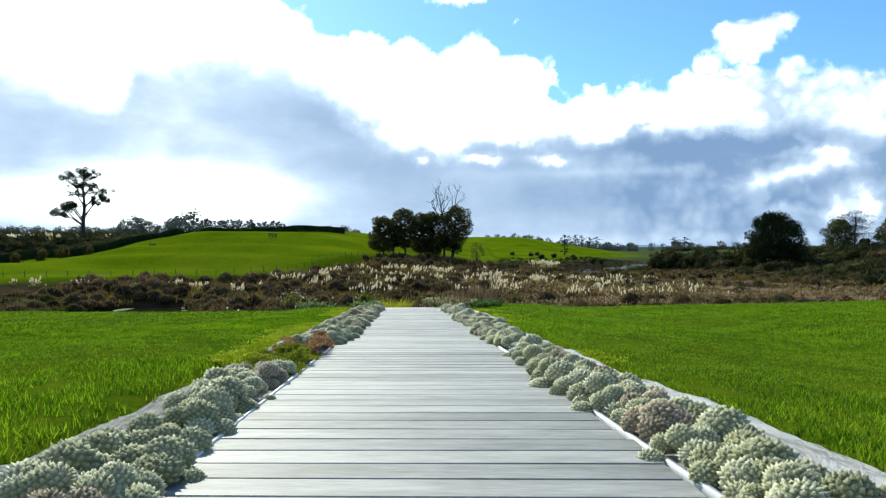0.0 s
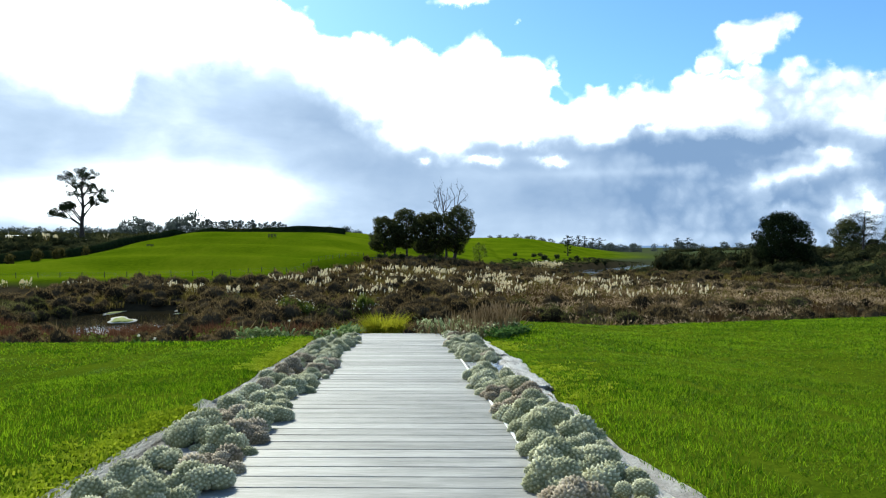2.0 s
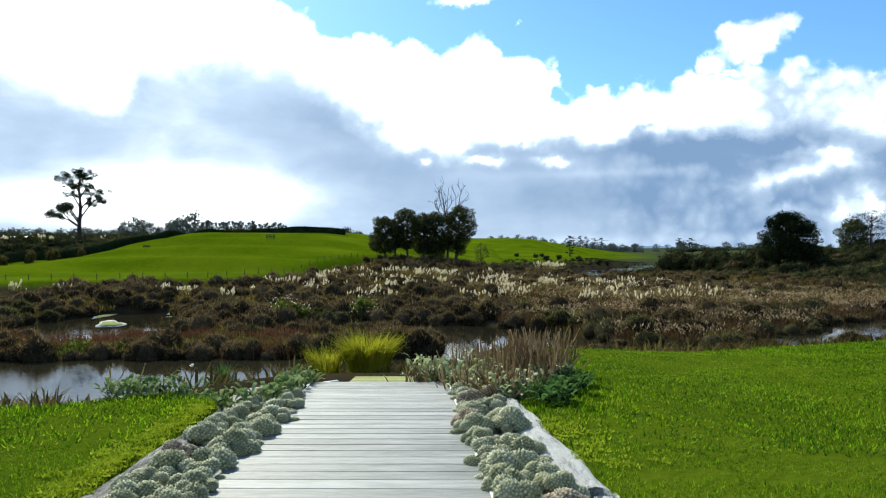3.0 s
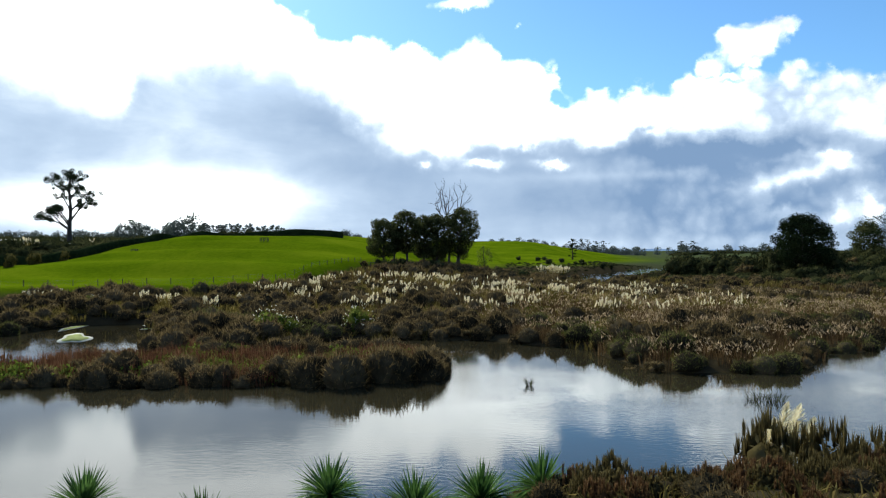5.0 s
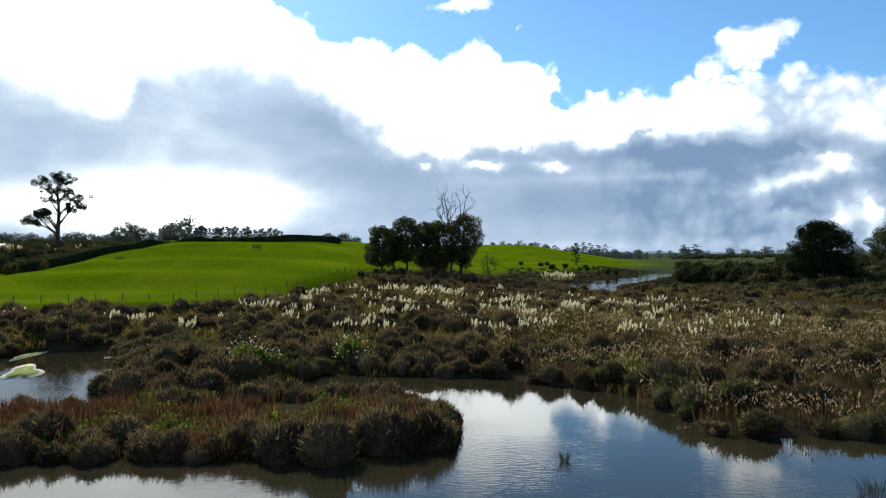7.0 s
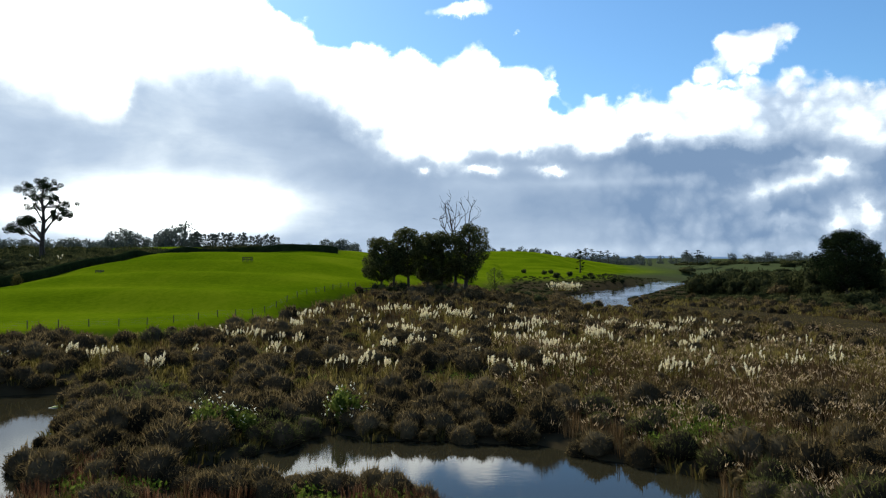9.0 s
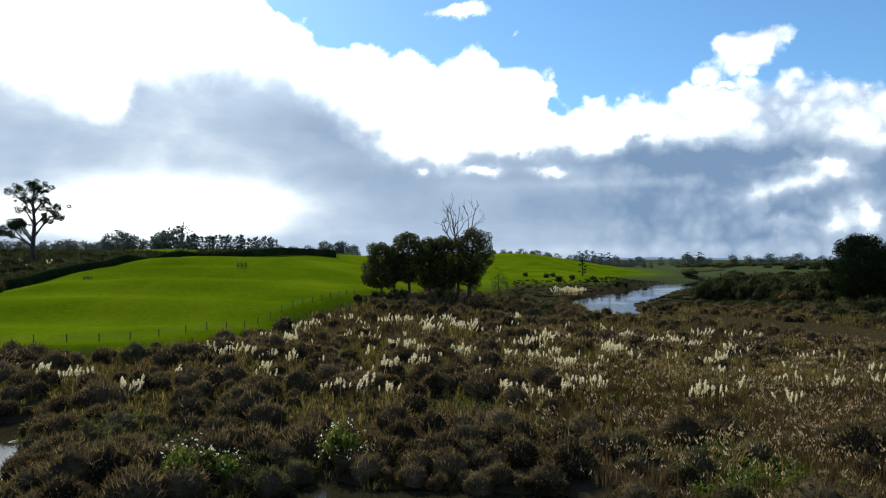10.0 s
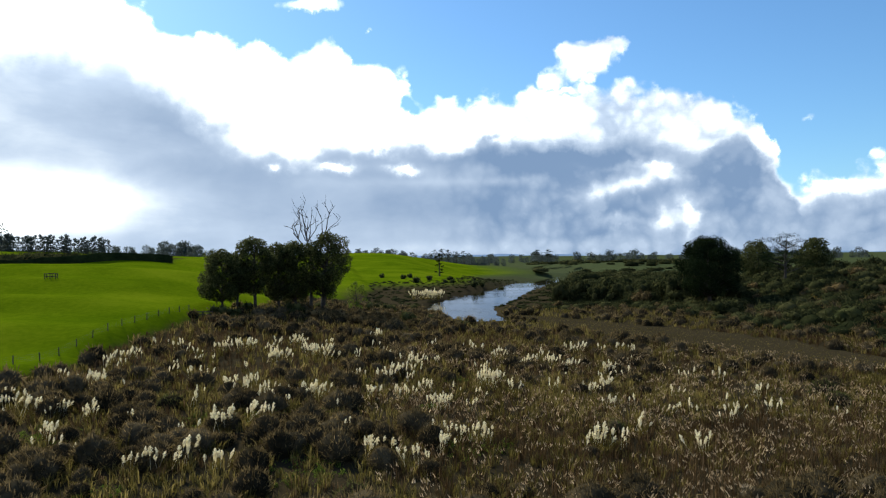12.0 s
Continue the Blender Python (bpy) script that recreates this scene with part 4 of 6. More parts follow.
def chalk_succulent(x, y, z, seed):
    """A sprawling succulent: thick tapered fingers that curl up at their ends."""
    r = np.random.default_rng(seed)
    ob = thing("chalk_succulent", "sprawling pale bluish-white succulent with curling leaves on gravel", "succulent", (x, y, z))
    for k in range(34):
        a, d = r.uniform(0, 6.28), 0.065 * math.sqrt(r.uniform())
        b, L, w = a + r.normal(0, 0.8), r.uniform(0.028, 0.05), r.uniform(0.008, 0.012)
        px, py = d * math.cos(a), d * 1.9 * math.sin(a)
        path = [(px + L * q * math.cos(b), py + L * q * math.sin(b), 0.010 + L * 0.4 * q * q + 0.015 * (d < 0.03), w * k_) for q, k_ in ((0, 0.7), (0.35, 1.1), (0.7, 1.0), (0.92, 0.55), (1.0, 0.12))]
        part("leaf", mesh_of("leaf", *tubes([path], 7), LEAF_CHALK, True), ob)


chalk_succulent(float(deck_x(10.75)) + 0.80, 10.75, float(deck_z(10.75)) - 0.005, 75)


def garden_light(x, y, z):
    """A squat stone-look solar light: a swelling body, a rim, and a dark panel let into its flat top."""
    ob = thing("garden_light", "squat yellowish stone-look garden light with dark top panel", "garden light", (x, y, z))
    prof = [(0.0, 0.0), (0.045, 0.0), (0.052, 0.02), (0.055, 0.05), (0.050, 0.085), (0.046, 0.10), (0.040, 0.105), (0.0, 0.105)]
    n = 14
    V = [(rad * math.cos(6.2832 * k / n), rad * math.sin(6.2832 * k / n), h) for rad, h in prof for k in range(n)]
    F = [(i * n + k, i * n + (k + 1) % n, (i + 1) * n + (k + 1) % n, (i + 1) * n + k) for i in range(len(prof) - 1) for k in range(n)]
    part("body", mesh_of("body", V, F, MAT_LIGHT_BODY, True), ob)
    part("panel", box_mesh("panel", 0.055, 0.055, 0.008, MAT_GLASS, 0.002), ob, "dark square panel", (0, 0, 0.111))


MAT_LIGHT_BODY = surface("yellowish_stone_cast", ((0.16, 0.14, 0.07), (0.28, 0.25, 0.14), (0.40, 0.37, 0.24)), 0.8, 8.0, 60.0, 0.5, 0.004)
MAT_BLUE = surface("blue_glaze", ((0.05, 0.14, 0.36), (0.08, 0.21, 0.50), (0.13, 0.30, 0.62)), 0.25, 8.0, 40.0, 0.1, 0.002, spec=0.5)
garden_light(float(deck_x(5.66)) + 0.80, 5.66, float(deck_z(5.66)) - 0.01)
shard = thing("blue_tile", "small blue glazed tile propped among the stones", "tile", (float(deck_x(5.48)) + 0.655, 5.48, float(deck_z(5.48)) + 0.025), me=box_mesh("blue_tile", 0.05, 0.012, 0.06, MAT_BLUE, 0.004))
shard.rotation_euler = (-0.7, 0.25, 0.3)

# ---- lawn grass: blades close to the boardwalk, turf beyond ----
def sward(n, blade_h, blade_w, seed, size=0.5):
    r = np.random.default_rng(seed)
    p = r.uniform(-size / 2, size / 2, (n, 2))
    a = r.uniform(0, 2 * np.pi, n)
    h = blade_h * r.uniform(0.5, 1.15, n)
    w = blade_w * r.uniform(0.7, 1.3, n) / 2
    lean = h * r.uniform(0.2, 1.3, n)
    b = a + r.normal(1.57, 0.6, n)
    V = np.stack([np.stack([p[:, 0] - w * np.cos(a), p[:, 1] - w * np.sin(a), 0 * h], 1), np.stack([p[:, 0] + w * np.cos(a), p[:, 1] + w * np.sin(a), 0 * h], 1),
                  np.stack([p[:, 0] + lean * np.cos(b), p[:, 1] + lean * np.sin(b), h], 1)], 1).reshape(-1, 3)
    return V, np.arange(3 * n).reshape(-1, 3)


def lawn_grass():
    r = np.random.default_rng(12)
    pieces = []
    dense, thin = [sward(1050, 0.026, 0.0042, 80 + k) for k in range(4)], [sward(260, 0.030, 0.011, 90 + k) for k in range(4)]
    cx, cy = np.meshgrid(np.arange(-16, 22, 0.47), np.arange(-0.5, 29, 0.47))
    cx, cy = cx.ravel() + r.uniform(-0.1, 0.1, cx.size), cy.ravel() + r.uniform(-0.1, 0.1, cx.size)
    off = cx - deck_x(cy)
    keep = (cy < lawn_edge(cx) + 0.3) & ((off < -0.85) | (off > 0.85)) & (np.abs(cx) < 2.5 + 0.75 * (cy + 1))
    cx, cy = cx[keep], cy[keep]
    near = (np.hypot(cx, cy - np.clip(cy, 0, 9)) < 4.2) & (cy < 12.5)
    pick = r.integers(0, 4, len(cx))
    z = 0 * cx
    tall = 1.0 + 0.30 * waves(cx, cy, 1.1, 33) + 0.22 * waves(cx, cy, 3.1, 34)
    for k in range(4):
        for sel, kind in ((near & (pick == k), dense), (~near & (pick == k), thin)):
            if sel.any():
                pieces.append(stamp(kind[k], np.stack([cx[sel], cy[sel], z[sel]], 1), np.ones(sel.sum()), r.integers(0, 4, sel.sum()) * np.pi / 2 + 0.2, tall[sel]))
    V, F = join(pieces)
    # trim to the logs and to the brow of the bank
    T = V.reshape(-1, 3, 3)
    o = T[:, 0, 0] - deck_x(T[:, 0, 1])
    T[:, :, 2] += (land(T[:, 0, 0], T[:, 0, 1]) - 0.004)[:, None]
    T = T[((np.abs(o) > log_off(T[:, 0, 1]) + 0.07) | (T[:, 0, 1] > 15.0)) & (T[:, 0, 1] < lawn_edge(T[:, 0, 0]) + 0.25) & ~((np.abs(o) < 1.02) & (T[:, 0, 1] < 18))]
    V, F = T.reshape(-1, 3), np.arange(len(T) * 3).reshape(-1, 3)
    thing("lawn_grass", "lush green mown lawn grass either side of the boardwalk", "grass", me=mesh_of("lawn_grass", V, F, LEAF_GRASS), kind="stuff")
    # yellow moss creeping along the logs
    n = 3200
    yy = r.uniform(0.8, 14.0, n)
    side = np.where(r.uniform(size=n) < 0.72, -1, 1)
    o = log_off(yy) + 0.08 + np.abs(r.normal(0, 0.075, n)) * np.where((side > 0) & (yy > 8.5), 2.2, 1.0) * (1 + 0.5 * waves(yy, side * 2.0, 2.2, 37))
    keep = waves(yy * 1.0, side * 3.0, 1.6, 35) > np.where(side < 0, 0.1 - 0.6 * (yy > 6.5), 0.45 - 0.75 * (yy > 8.5))
    yy, side, o = yy[keep], side[keep], o[keep]
    xx = deck_x(yy) + side * o
    V, F = stamp(blades(16, 0.03, 0.013, 0.007, 0.9, 0.3, 36), np.stack([xx, yy, land(xx, yy) + 0.008], 1), r.uniform(0.8, 1.8, len(xx)), r.uniform(0, 6.28, len(xx)))
    thing("lawn_moss", "yellow-green moss along the lawn edge", "moss", me=mesh_of("lawn_moss", V, F, LEAF_MOSS), kind="stuff")


lawn_grass()


# ---- plants at the end of the boardwalk and on the bank ----
def ground_at(x, y):
    return float(land(np.array([x]), np.array([y]))[0])


def tuft_thing(name, label, category, x, y, v, f, material, group="", z=None):
    return thing(name, label, category, (x, y, ground_at(x, y) - 0.02 if z is None else z), group, mesh_of(name, v, f, material))


# golden flax
tuft_thing("flax_bush", "golden-green flax bush beyond the boardwalk end", "flax", -1.72, 20.9, *blades(1700, 0.31, 0.84, 0.017, 0.80, 0.5, 101), LEAF_FLAX)
tuft_thing("flax_bush", "smaller golden-green flax bush on the bank", "flax", -2.42, 20.7, *blades(420, 0.22, 0.6, 0.014, 0.8, 0.4, 102), LEAF_FLAX)


def leaf_rosettes(n, seed, size=0.16, spread=0.3, rise=0.12):
    """Broad soft leaves in loose low rosettes."""
    r = np.random.default_rng(seed)
    V, F = [], []
    for i in range(n):
        a, d = r.uniform(0, 6.28), spread * math.sqrt(r.uniform())
        c = np.array([d * math.cos(a), d * math.sin(a), r.uniform(0.0, rise)])
        b, up = r.uniform(0, 6.28), r.uniform(0.25, 1.0)
        u = np.array([math.cos(b), math.sin(b), 0])
        s = np.array([-math.sin(b), math.cos(b), 0])
        L = size * r.uniform(0.7, 1.3)
        m1, m2, tip = c + u * L * 0.35 + [0, 0, L * up * 0.5], c + u * L * 0.7 + [0, 0, L * up * 0.75], c + u * L + [0, 0, L * up * 0.7]
        n0 = len(V)
        V += [c, m1 - s * L * 0.16 + [0, 0, 0.01], m1 + s * L * 0.16 + [0, 0, 0.01], m2 - s * L * 0.15 + [0, 0, 0.01], m2 + s * L * 0.15 + [0, 0, 0.01], tip]
        F += [(n0, n0 + 2, n0 + 1), (n0 + 1, n0 + 2, n0 + 4), (n0 + 1, n0 + 4, n0 + 3), (n0 + 3, n0 + 4, n0 + 5)]
    return np.array(V), np.array(F)


def stalks(n, spread, h, seed):
    r = np.random.default_rng(seed)
    paths = []
    for i in range(n):
        a, d = r.uniform(0, 6.28), spread * math.sqrt(r.uniform())
        x, y, hh = d * math.cos(a), d * math.sin(a), h * r.uniform(0.6, 1.1)
        lx, ly = r.normal(0, 0.08, 2)
        paths.append([(x, y, 0.02, 0.002), (x + lx * 0.5, y + ly * 0.5, hh * 0.6, 0.003), (x + lx * 0.75, y + ly * 0.75, hh * 0.76, 0.007), (x + lx, y + ly, hh, 0.003)])
    return tubes(paths, 4)


r = np.random.default_rng(15)
# low broad-leaved perennials along the outer edge of the lawn
for k in range(9):
    x = -2.95 + 1.4 * (k + r.uniform(-0.3, 0.3)) / 8
    y = 14.35 + r.uniform(0.0, 0.5)
    ob = thing("broad_leaf_perennial", "low green broad-leaved perennial with dry flower stalks at the lawn edge", "perennial plant", (x, y, ground_at(x, y) - 0.02), "perennials at the lawn edge")
    part("foliage", mesh_of("foliage", *leaf_rosettes(80, 110 + k, 0.095, 0.20), LEAF_EAR), ob)
    if k % 2:
        for j in range(4):
            part("flower_stalk", mesh_of("flower_stalk", *stalks(1, 0.2, 0.32, 130 + 10 * k + j), LEAF_STALK), ob, "dry brown flower stalk")
for k in range(7):
    x, y = -1.75 + 0.10 * k + r.uniform(-0.06, 0.06), 13.7 + 0.24 * k
    ob = thing("broad_leaf_perennial", "low green broad-leaved perennial beside the boardwalk end", "perennial plant", (min(x, -1.55), y, float(deck_z(y)) - 0.03), "perennials at the lawn edge")
    part("foliage", mesh_of("foliage", *leaf_rosettes(55, 150 + k, 0.09, 0.12), LEAF_EAR), ob)
# the big clump on the other side, with many dry flower spikes
for k, (x, y, s, top) in enumerate([(-0.45, 15.4, 0.20, -0.66), (-0.25, 15.3, 0.22, -0.60), (-0.05, 14.9, 0.22, -0.56), (0.10, 14.5, 0.22, -0.54), (0.28, 14.25, 0.20, -0.56), (0.15, 15.2, 0.26, -0.48), (0.38, 14.8, 0.24, -0.46),
                                     (0.45, 15.3, 0.24, -0.38), (0.05, 15.6, 0.26, -0.50), (0.62, 15.0, 0.20, -0.42), (0.60, 15.6, 0.24, -0.36)]):
    foot = ground_at(x, y) - 0.02
    ob = thing("silver_leaf_perennial", "grey-green leafy perennial topped with dry brown flower spikes", "perennial plant", (x, y, foot), "perennials by the boardwalk end")
    part("foliage", mesh_of("foliage", *leaf_rosettes(300, 170 + k, 0.085, s, max(0.10, -0.62 - foot)), LEAF_SILVER), ob)
    part("flower_spike", mesh_of("flower_spike", *stalks(80 if x < 0.0 else 130, s * 1.1, (top + 0.05 - foot) / 1.1, 190 + k), LEAF_STALK), ob, "dry brown flower spike")
for k, (x, y) in enumerate([(0.50, 13.9), (0.66, 14.3), (0.80, 14.75)]):
    ob = thing("broad_leaf_perennial", "low dark green perennial at the foot of the dry spikes", "perennial plant", (x, y, ground_at(x, y) - 0.02), "perennials at the lawn edge")
    part("foliage", mesh_of("foliage", *leaf_rosettes(150, 210 + k, 0.09, 0.16, 0.08), LEAF_CABBAGE), ob)


def cabbage_tree(x, y, h, seed):
    """A young cabbage tree: a short trunk under a round head of stiff blades."""
    ob = thing("cabbage_tree", "young green cabbage tree with a spiky round head on the bank", "cabbage tree", (x, y, ground_at(x, y) - 0.05), "cabbage trees on the bank")
    r = np.random.default_rng(seed)
    part("trunk", mesh_of("trunk", *tubes([[(0, 0, 0, 0.07), (0.02, 0, h * 0.5, 0.06), (0, 0.02, h, 0.05)]], 8), MAT_BARK, True), ob)
    n = 300
    z = r.uniform(-0.35, 1.0, n)
    a = r.uniform(0, 6.28, n)
    d = np.stack([np.sqrt(1 - z * z) * np.cos(a), np.sqrt(1 - z * z) * np.sin(a), z], 1)
    s = np.cross(d, [0, 0, 1.0])
    s /= np.linalg.norm(s, axis=1)[:, None] + 1e-6
    L = r.uniform(0.62, 0.92, n)[:, None]
    c = np.array([0, 0, h])
    mid, tip = c + d * L * 0.55, c + d * L - np.array([0, 0, 0.10]) * (1 - d[:, 2:3])
    V = np.stack([c + d * 0.04 - s * 0.012, c + d * 0.04 + s * 0.012, mid - s * 0.022, mid + s * 0.022, tip], 1).reshape(-1, 3)
    k = np.arange(n)[:, None] * 5
    F = np.concatenate([k + np.array([[0, 1, 3]]), k + np.array([[0, 3, 2]]), k + np.array([[2, 3, 4]])])
    part("leaf_head", mesh_of("leaf_head", V, F, LEAF_CABBAGE), ob)


for k, (x, y, head) in enumerate([(-8.1, 32.3, -3.92), (-5.7, 32.0, -4.25), (-3.4, 32.4, -3.72), (-1.75, 32.3, -3.95), (-0.5, 32.5, -3.85), (0.75, 33.2, -3.95)]):
    cabbage_tree(x, y, max(0.15, head - ground_at(x, y)), 200 + k)


def mound_template(seed, leaves=260, lobes=7, size=0.10, core=0.60):
    """A rounded shrub about 1 m in radius: lobes thick with small leaves over a dark twiggy core."""
    r = np.random.default_rng(seed)
    a = r.uniform(0, 6.28, lobes)
    d = 0.55 * np.sqrt(r.uniform(0, 1, lobes))
    C = np.stack([d * np.cos(a), d * np.sin(a), r.uniform(0.30, 0.75, lobes)], 1)
    R = r.uniform(0.34, 0.55, lobes)
    piece = [leaf_cloud(C, R, leaves, size, seed + 1, 0.9)]
    if core:
        bm = bmesh.new()
        bmesh.ops.create_icosphere(bm, subdivisions=1, radius=1.0)
        cv = np.array([p.co[:] for p in bm.verts])
        cf = np.array([[p.index for p in q.verts] for q in bm.faces])
        bm.free()
        for c, rad in zip(C, R):
            piece.append((cv * rad * core * np.array([1, 1, 0.95]) + c, cf))
        piece.append((cv * np.array([0.95 * core, 0.95 * core, 0.62 * core]) + np.array([0, 0, 0.2]), cf))
    return join(piece)


def heath_template(seed):
    """A feathery shrub: upright twiggy sprigs rising out of a rounded leafy body."""
    r = np.random.default_rng(seed)
    sv, sf = blades(16, 0.03, 0.34, 0.022, 0.25, 0.1, seed + 2)
    n = 46
    a, d = r.uniform(0, 6.28, n), 0.85 * np.sqrt(r.uniform(0, 1, n))
    p = np.stack([d * np.cos(a), d * np.sin(a), 0.98 - 0.65 * d ** 2 + r.uniform(-0.15, 0.15, n)], 1)
    return join([mound_template(seed, 180, 8, 0.085, 0.62), stamp((sv, sf), p, r.uniform(0.8, 1.5, n), r.uniform(0, 6.28, n))])


HEATH = [heath_template(300 + k) for k in range(4)]
HEATH_MESH = [[mesh_of("heath_shrub", v, f, m) for v, f in HEATH] for m in (LEAF_HEATH, LEAF_HEATH_OLIVE)]
r = np.random.default_rng(21)
spots = []
for row, y0 in enumerate((29.3, 30.6, 32.0, 33.4, 35.0, 36.8, 38.6, 40.2)):
    x = (1.0, 1.15, 1.3, 1.45, 2.6, 5.0, 6.8, 8.3)[row]
    while x < 9 + 1.8 * row:
        spots.append((x + r.uniform(-0.3, 0.3), y0 + r.uniform(-0.5, 0.5), row))
        x += r.uniform(0.9, 1.5) * (0.7 if row < 4 else 1.0)
for x, y, row in spots:
    s = ((0.34, 0.36, 0.42, 0.55)[row] if row < 4 else min(1.6, max(0.4, (-4.45 - ground_at(x, y)) / 1.3))) * r.uniform(0.8, 1.1)
    ob = thing("heath_shrub", "reddish-brown feathery heath shrub on the bank", "shrub", (x, y, ground_at(x, y) - 0.1), "heath shrubs on the bank", HEATH_MESH[int(r.uniform() < 0.25 + 0.05 * x)][int(r.integers(4))])
    ob.scale, ob.rotation_euler = (s, s, s * r.uniform(0.95, 1.3)), (0, 0, r.uniform(0, 6.28))


def white_flower(x, y, h, seed):
    ob = thing("white_flower_plant", "single white flower head on a thin stalk at the lawn edge", "flower", (x, y, ground_at(x, y) - 0.02))
    part("stalk", mesh_of("stalk", *tubes([[(0, 0, 0, 0.005), (0.01, 0, h * 0.6, 0.004), (0.015, 0.01, h, 0.003)]], 5), LEAF_CABBAGE), ob)
    part("flower_head", mesh_of("flower_head", *leaf_cloud([(0.015, 0.01, h)], [0.018], 30, 0.010, seed), LEAF_WHITE), ob, "white flower head")
    part("leaf", mesh_of("leaf", *blades(9, 0.03, 0.16, 0.02, 0.9, 0.3, seed), LEAF_CABBAGE), ob)


white_flower(-2.36, 14.55, 0.36, 240)
white_flower(-4.4, 14.45, 0.16, 241)
white_flower(-4.2, 14.5, 0.12, 242)


# ---- pampas grass ----
def plume_mesh(seed, n=40, width=0.05):
    """One feathery seed head on its stalk: a stalk tube and a spindle of many fine strands."""
    r = np.random.default_rng(seed)
    L, H = r.uniform(0.6, 0.8), r.uniform(0.95, 1.25)
    lx = r.uniform(-0.12, 0.12)
    sv, sf = tubes([[(0, 0, 0, 0.010), (lx * 0.4, 0, H * 0.6, 0.009), (lx, 0, H, 0.008)]], 4)
    t = r.uniform(0, 1, n)
    a = r.uniform(0, 6.28, n)
    w = 0.16 * np.sin(np.pi * np.clip(t * 0.9 + 0.12, 0, 1)) + 0.02
    p0 = np.stack([lx + 0.15 * lx * t + 0 * a, 0 * a, H - 0.08 + L * t], 1)
    out = np.stack([np.cos(a), np.sin(a), 0 * a], 1) * w[:, None]
    s = np.stack([-np.sin(a), np.cos(a), 0 * a], 1) * width
    tip = p0 + out + np.array([0.05, 0, 0.15])
    V = np.stack([p0 - s, p0 + s, tip - s * 0.5, tip + s * 0.5], 1).reshape(-1, 3)
    k = np.arange(n)[:, None] * 4
    F = np.concatenate([k + np.array([[0, 1, 3]]), k + np.array([[0, 3, 2]])])
    return mesh_of("plume", *join([(sv, sf), (V, F)]), LEAF_PLUME)


PLUMES = [plume_mesh(400 + k) for k in range(6)]
PLUMES_FINE = [plume_mesh(410 + k, 240, 0.014) for k in range(4)]
PAMPAS_BASE = [mesh_of("foliage", *blades(70, 0.35, 1.35, 0.04, 0.85, 0.45, 420 + k), LEAF_MEADOW) for k in range(3)]


def pampas(x, y, plumes, size, r, spread=0.55, z=None, heads=PLUMES):
    ob = thing("pampas_grass", "clump of pampas grass with cream feathery plumes in the wetland" if plumes > 2 else "small pampas grass clump with a few cream plumes",
               "pampas grass", (x, y, (ground_at(x, y) if z is None else z) + 0.15), "pampas grass clumps")
    b = part("foliage", PAMPAS_BASE[int(r.integers(3))], ob)
    b.scale, b.rotation_euler = (size, size, size), (0, 0, r.uniform(0, 6.28))
    for k in range(plumes):
        a, d = r.uniform(0, 6.28), spread * size * math.sqrt(r.uniform())
        p = part("plume", heads[int(r.integers(len(heads)))], ob, place=(d * math.cos(a), d * math.sin(a), 0.25 * size))
        s = size * r.uniform(0.75, 1.25)
        p.scale, p.rotation_euler = (s * 1.15, s * 1.15, s * r.uniform(0.8, 1.15)), (r.normal(0, 0.22), r.normal(0.10, 0.22), r.uniform(-0.8, 0.8))


r = np.random.default_rng(33)
CLUMPS = [(-31, 178), (-33, 160), (-32, 144), (-27, 139), (-16, 129), (-13, 129), (-13, 138), (-16, 182), (-11, 152), (-10, 173), (-9, 146), (-5, 147), (-5, 189), (-2, 178), (3, 158), (9, 202), (6, 160), (6, 147),
          (11, 167), (10, 140), (18, 153), (24, 180), (42, 186), (34, 169), (32, 150), (37, 160), (24, 128), (9, 128), (2, 128), (-6, 125), (0, 121), (-9, 124), (-50, 133), (-39, 126), (-37, 149), (-28, 126)]
for x, y in CLUMPS:
    for k in range(0 if y < 127.5 and x > -30 else 2 if r.uniform() < 0.7 else 3):
        pampas(x + r.normal(0, 1.6), y + r.normal(0, 1.6), int(r.integers(7, 13)), r.uniform(0.72, 0.98), r, 1.5)
for k in range(130):
    x, y = r.uniform(-40, 52), r.uniform(130, 192)
    if fence_x(y) - x < -3 and wet(x, y) < 0.1:
        pampas(x, y, int(r.integers(1, 7)), r.uniform(0.65, 0.9), r, 1.2)
for k in range(16):
    pampas(-75 + r.normal(0, 12), 139 + r.normal(0, 2.0), int(r.integers(2, 8)), r.uniform(0.6, 0.85), r, 1.2)
for k in range(14):
    pampas(-150 - 4.0 * k + r.normal(0, 5), 250 + r.uniform(0, 100), int(r.integers(3, 9)), r.uniform(1.0, 1.6), r, 1.2)
for k in range(9):
    pampas(42 + k * 1.7 + r.normal(0, 0.8), 376 + k * 2 + r.normal(0, 3), 14, r.uniform(1.4, 1.9), r, 1.1)
for x, y, n in ((9.3, 41.8, 9), (8.5, 41.7, 2)):
    pampas(x, y, n, 1.25, r, 0.28, heads=PLUMES_FINE)

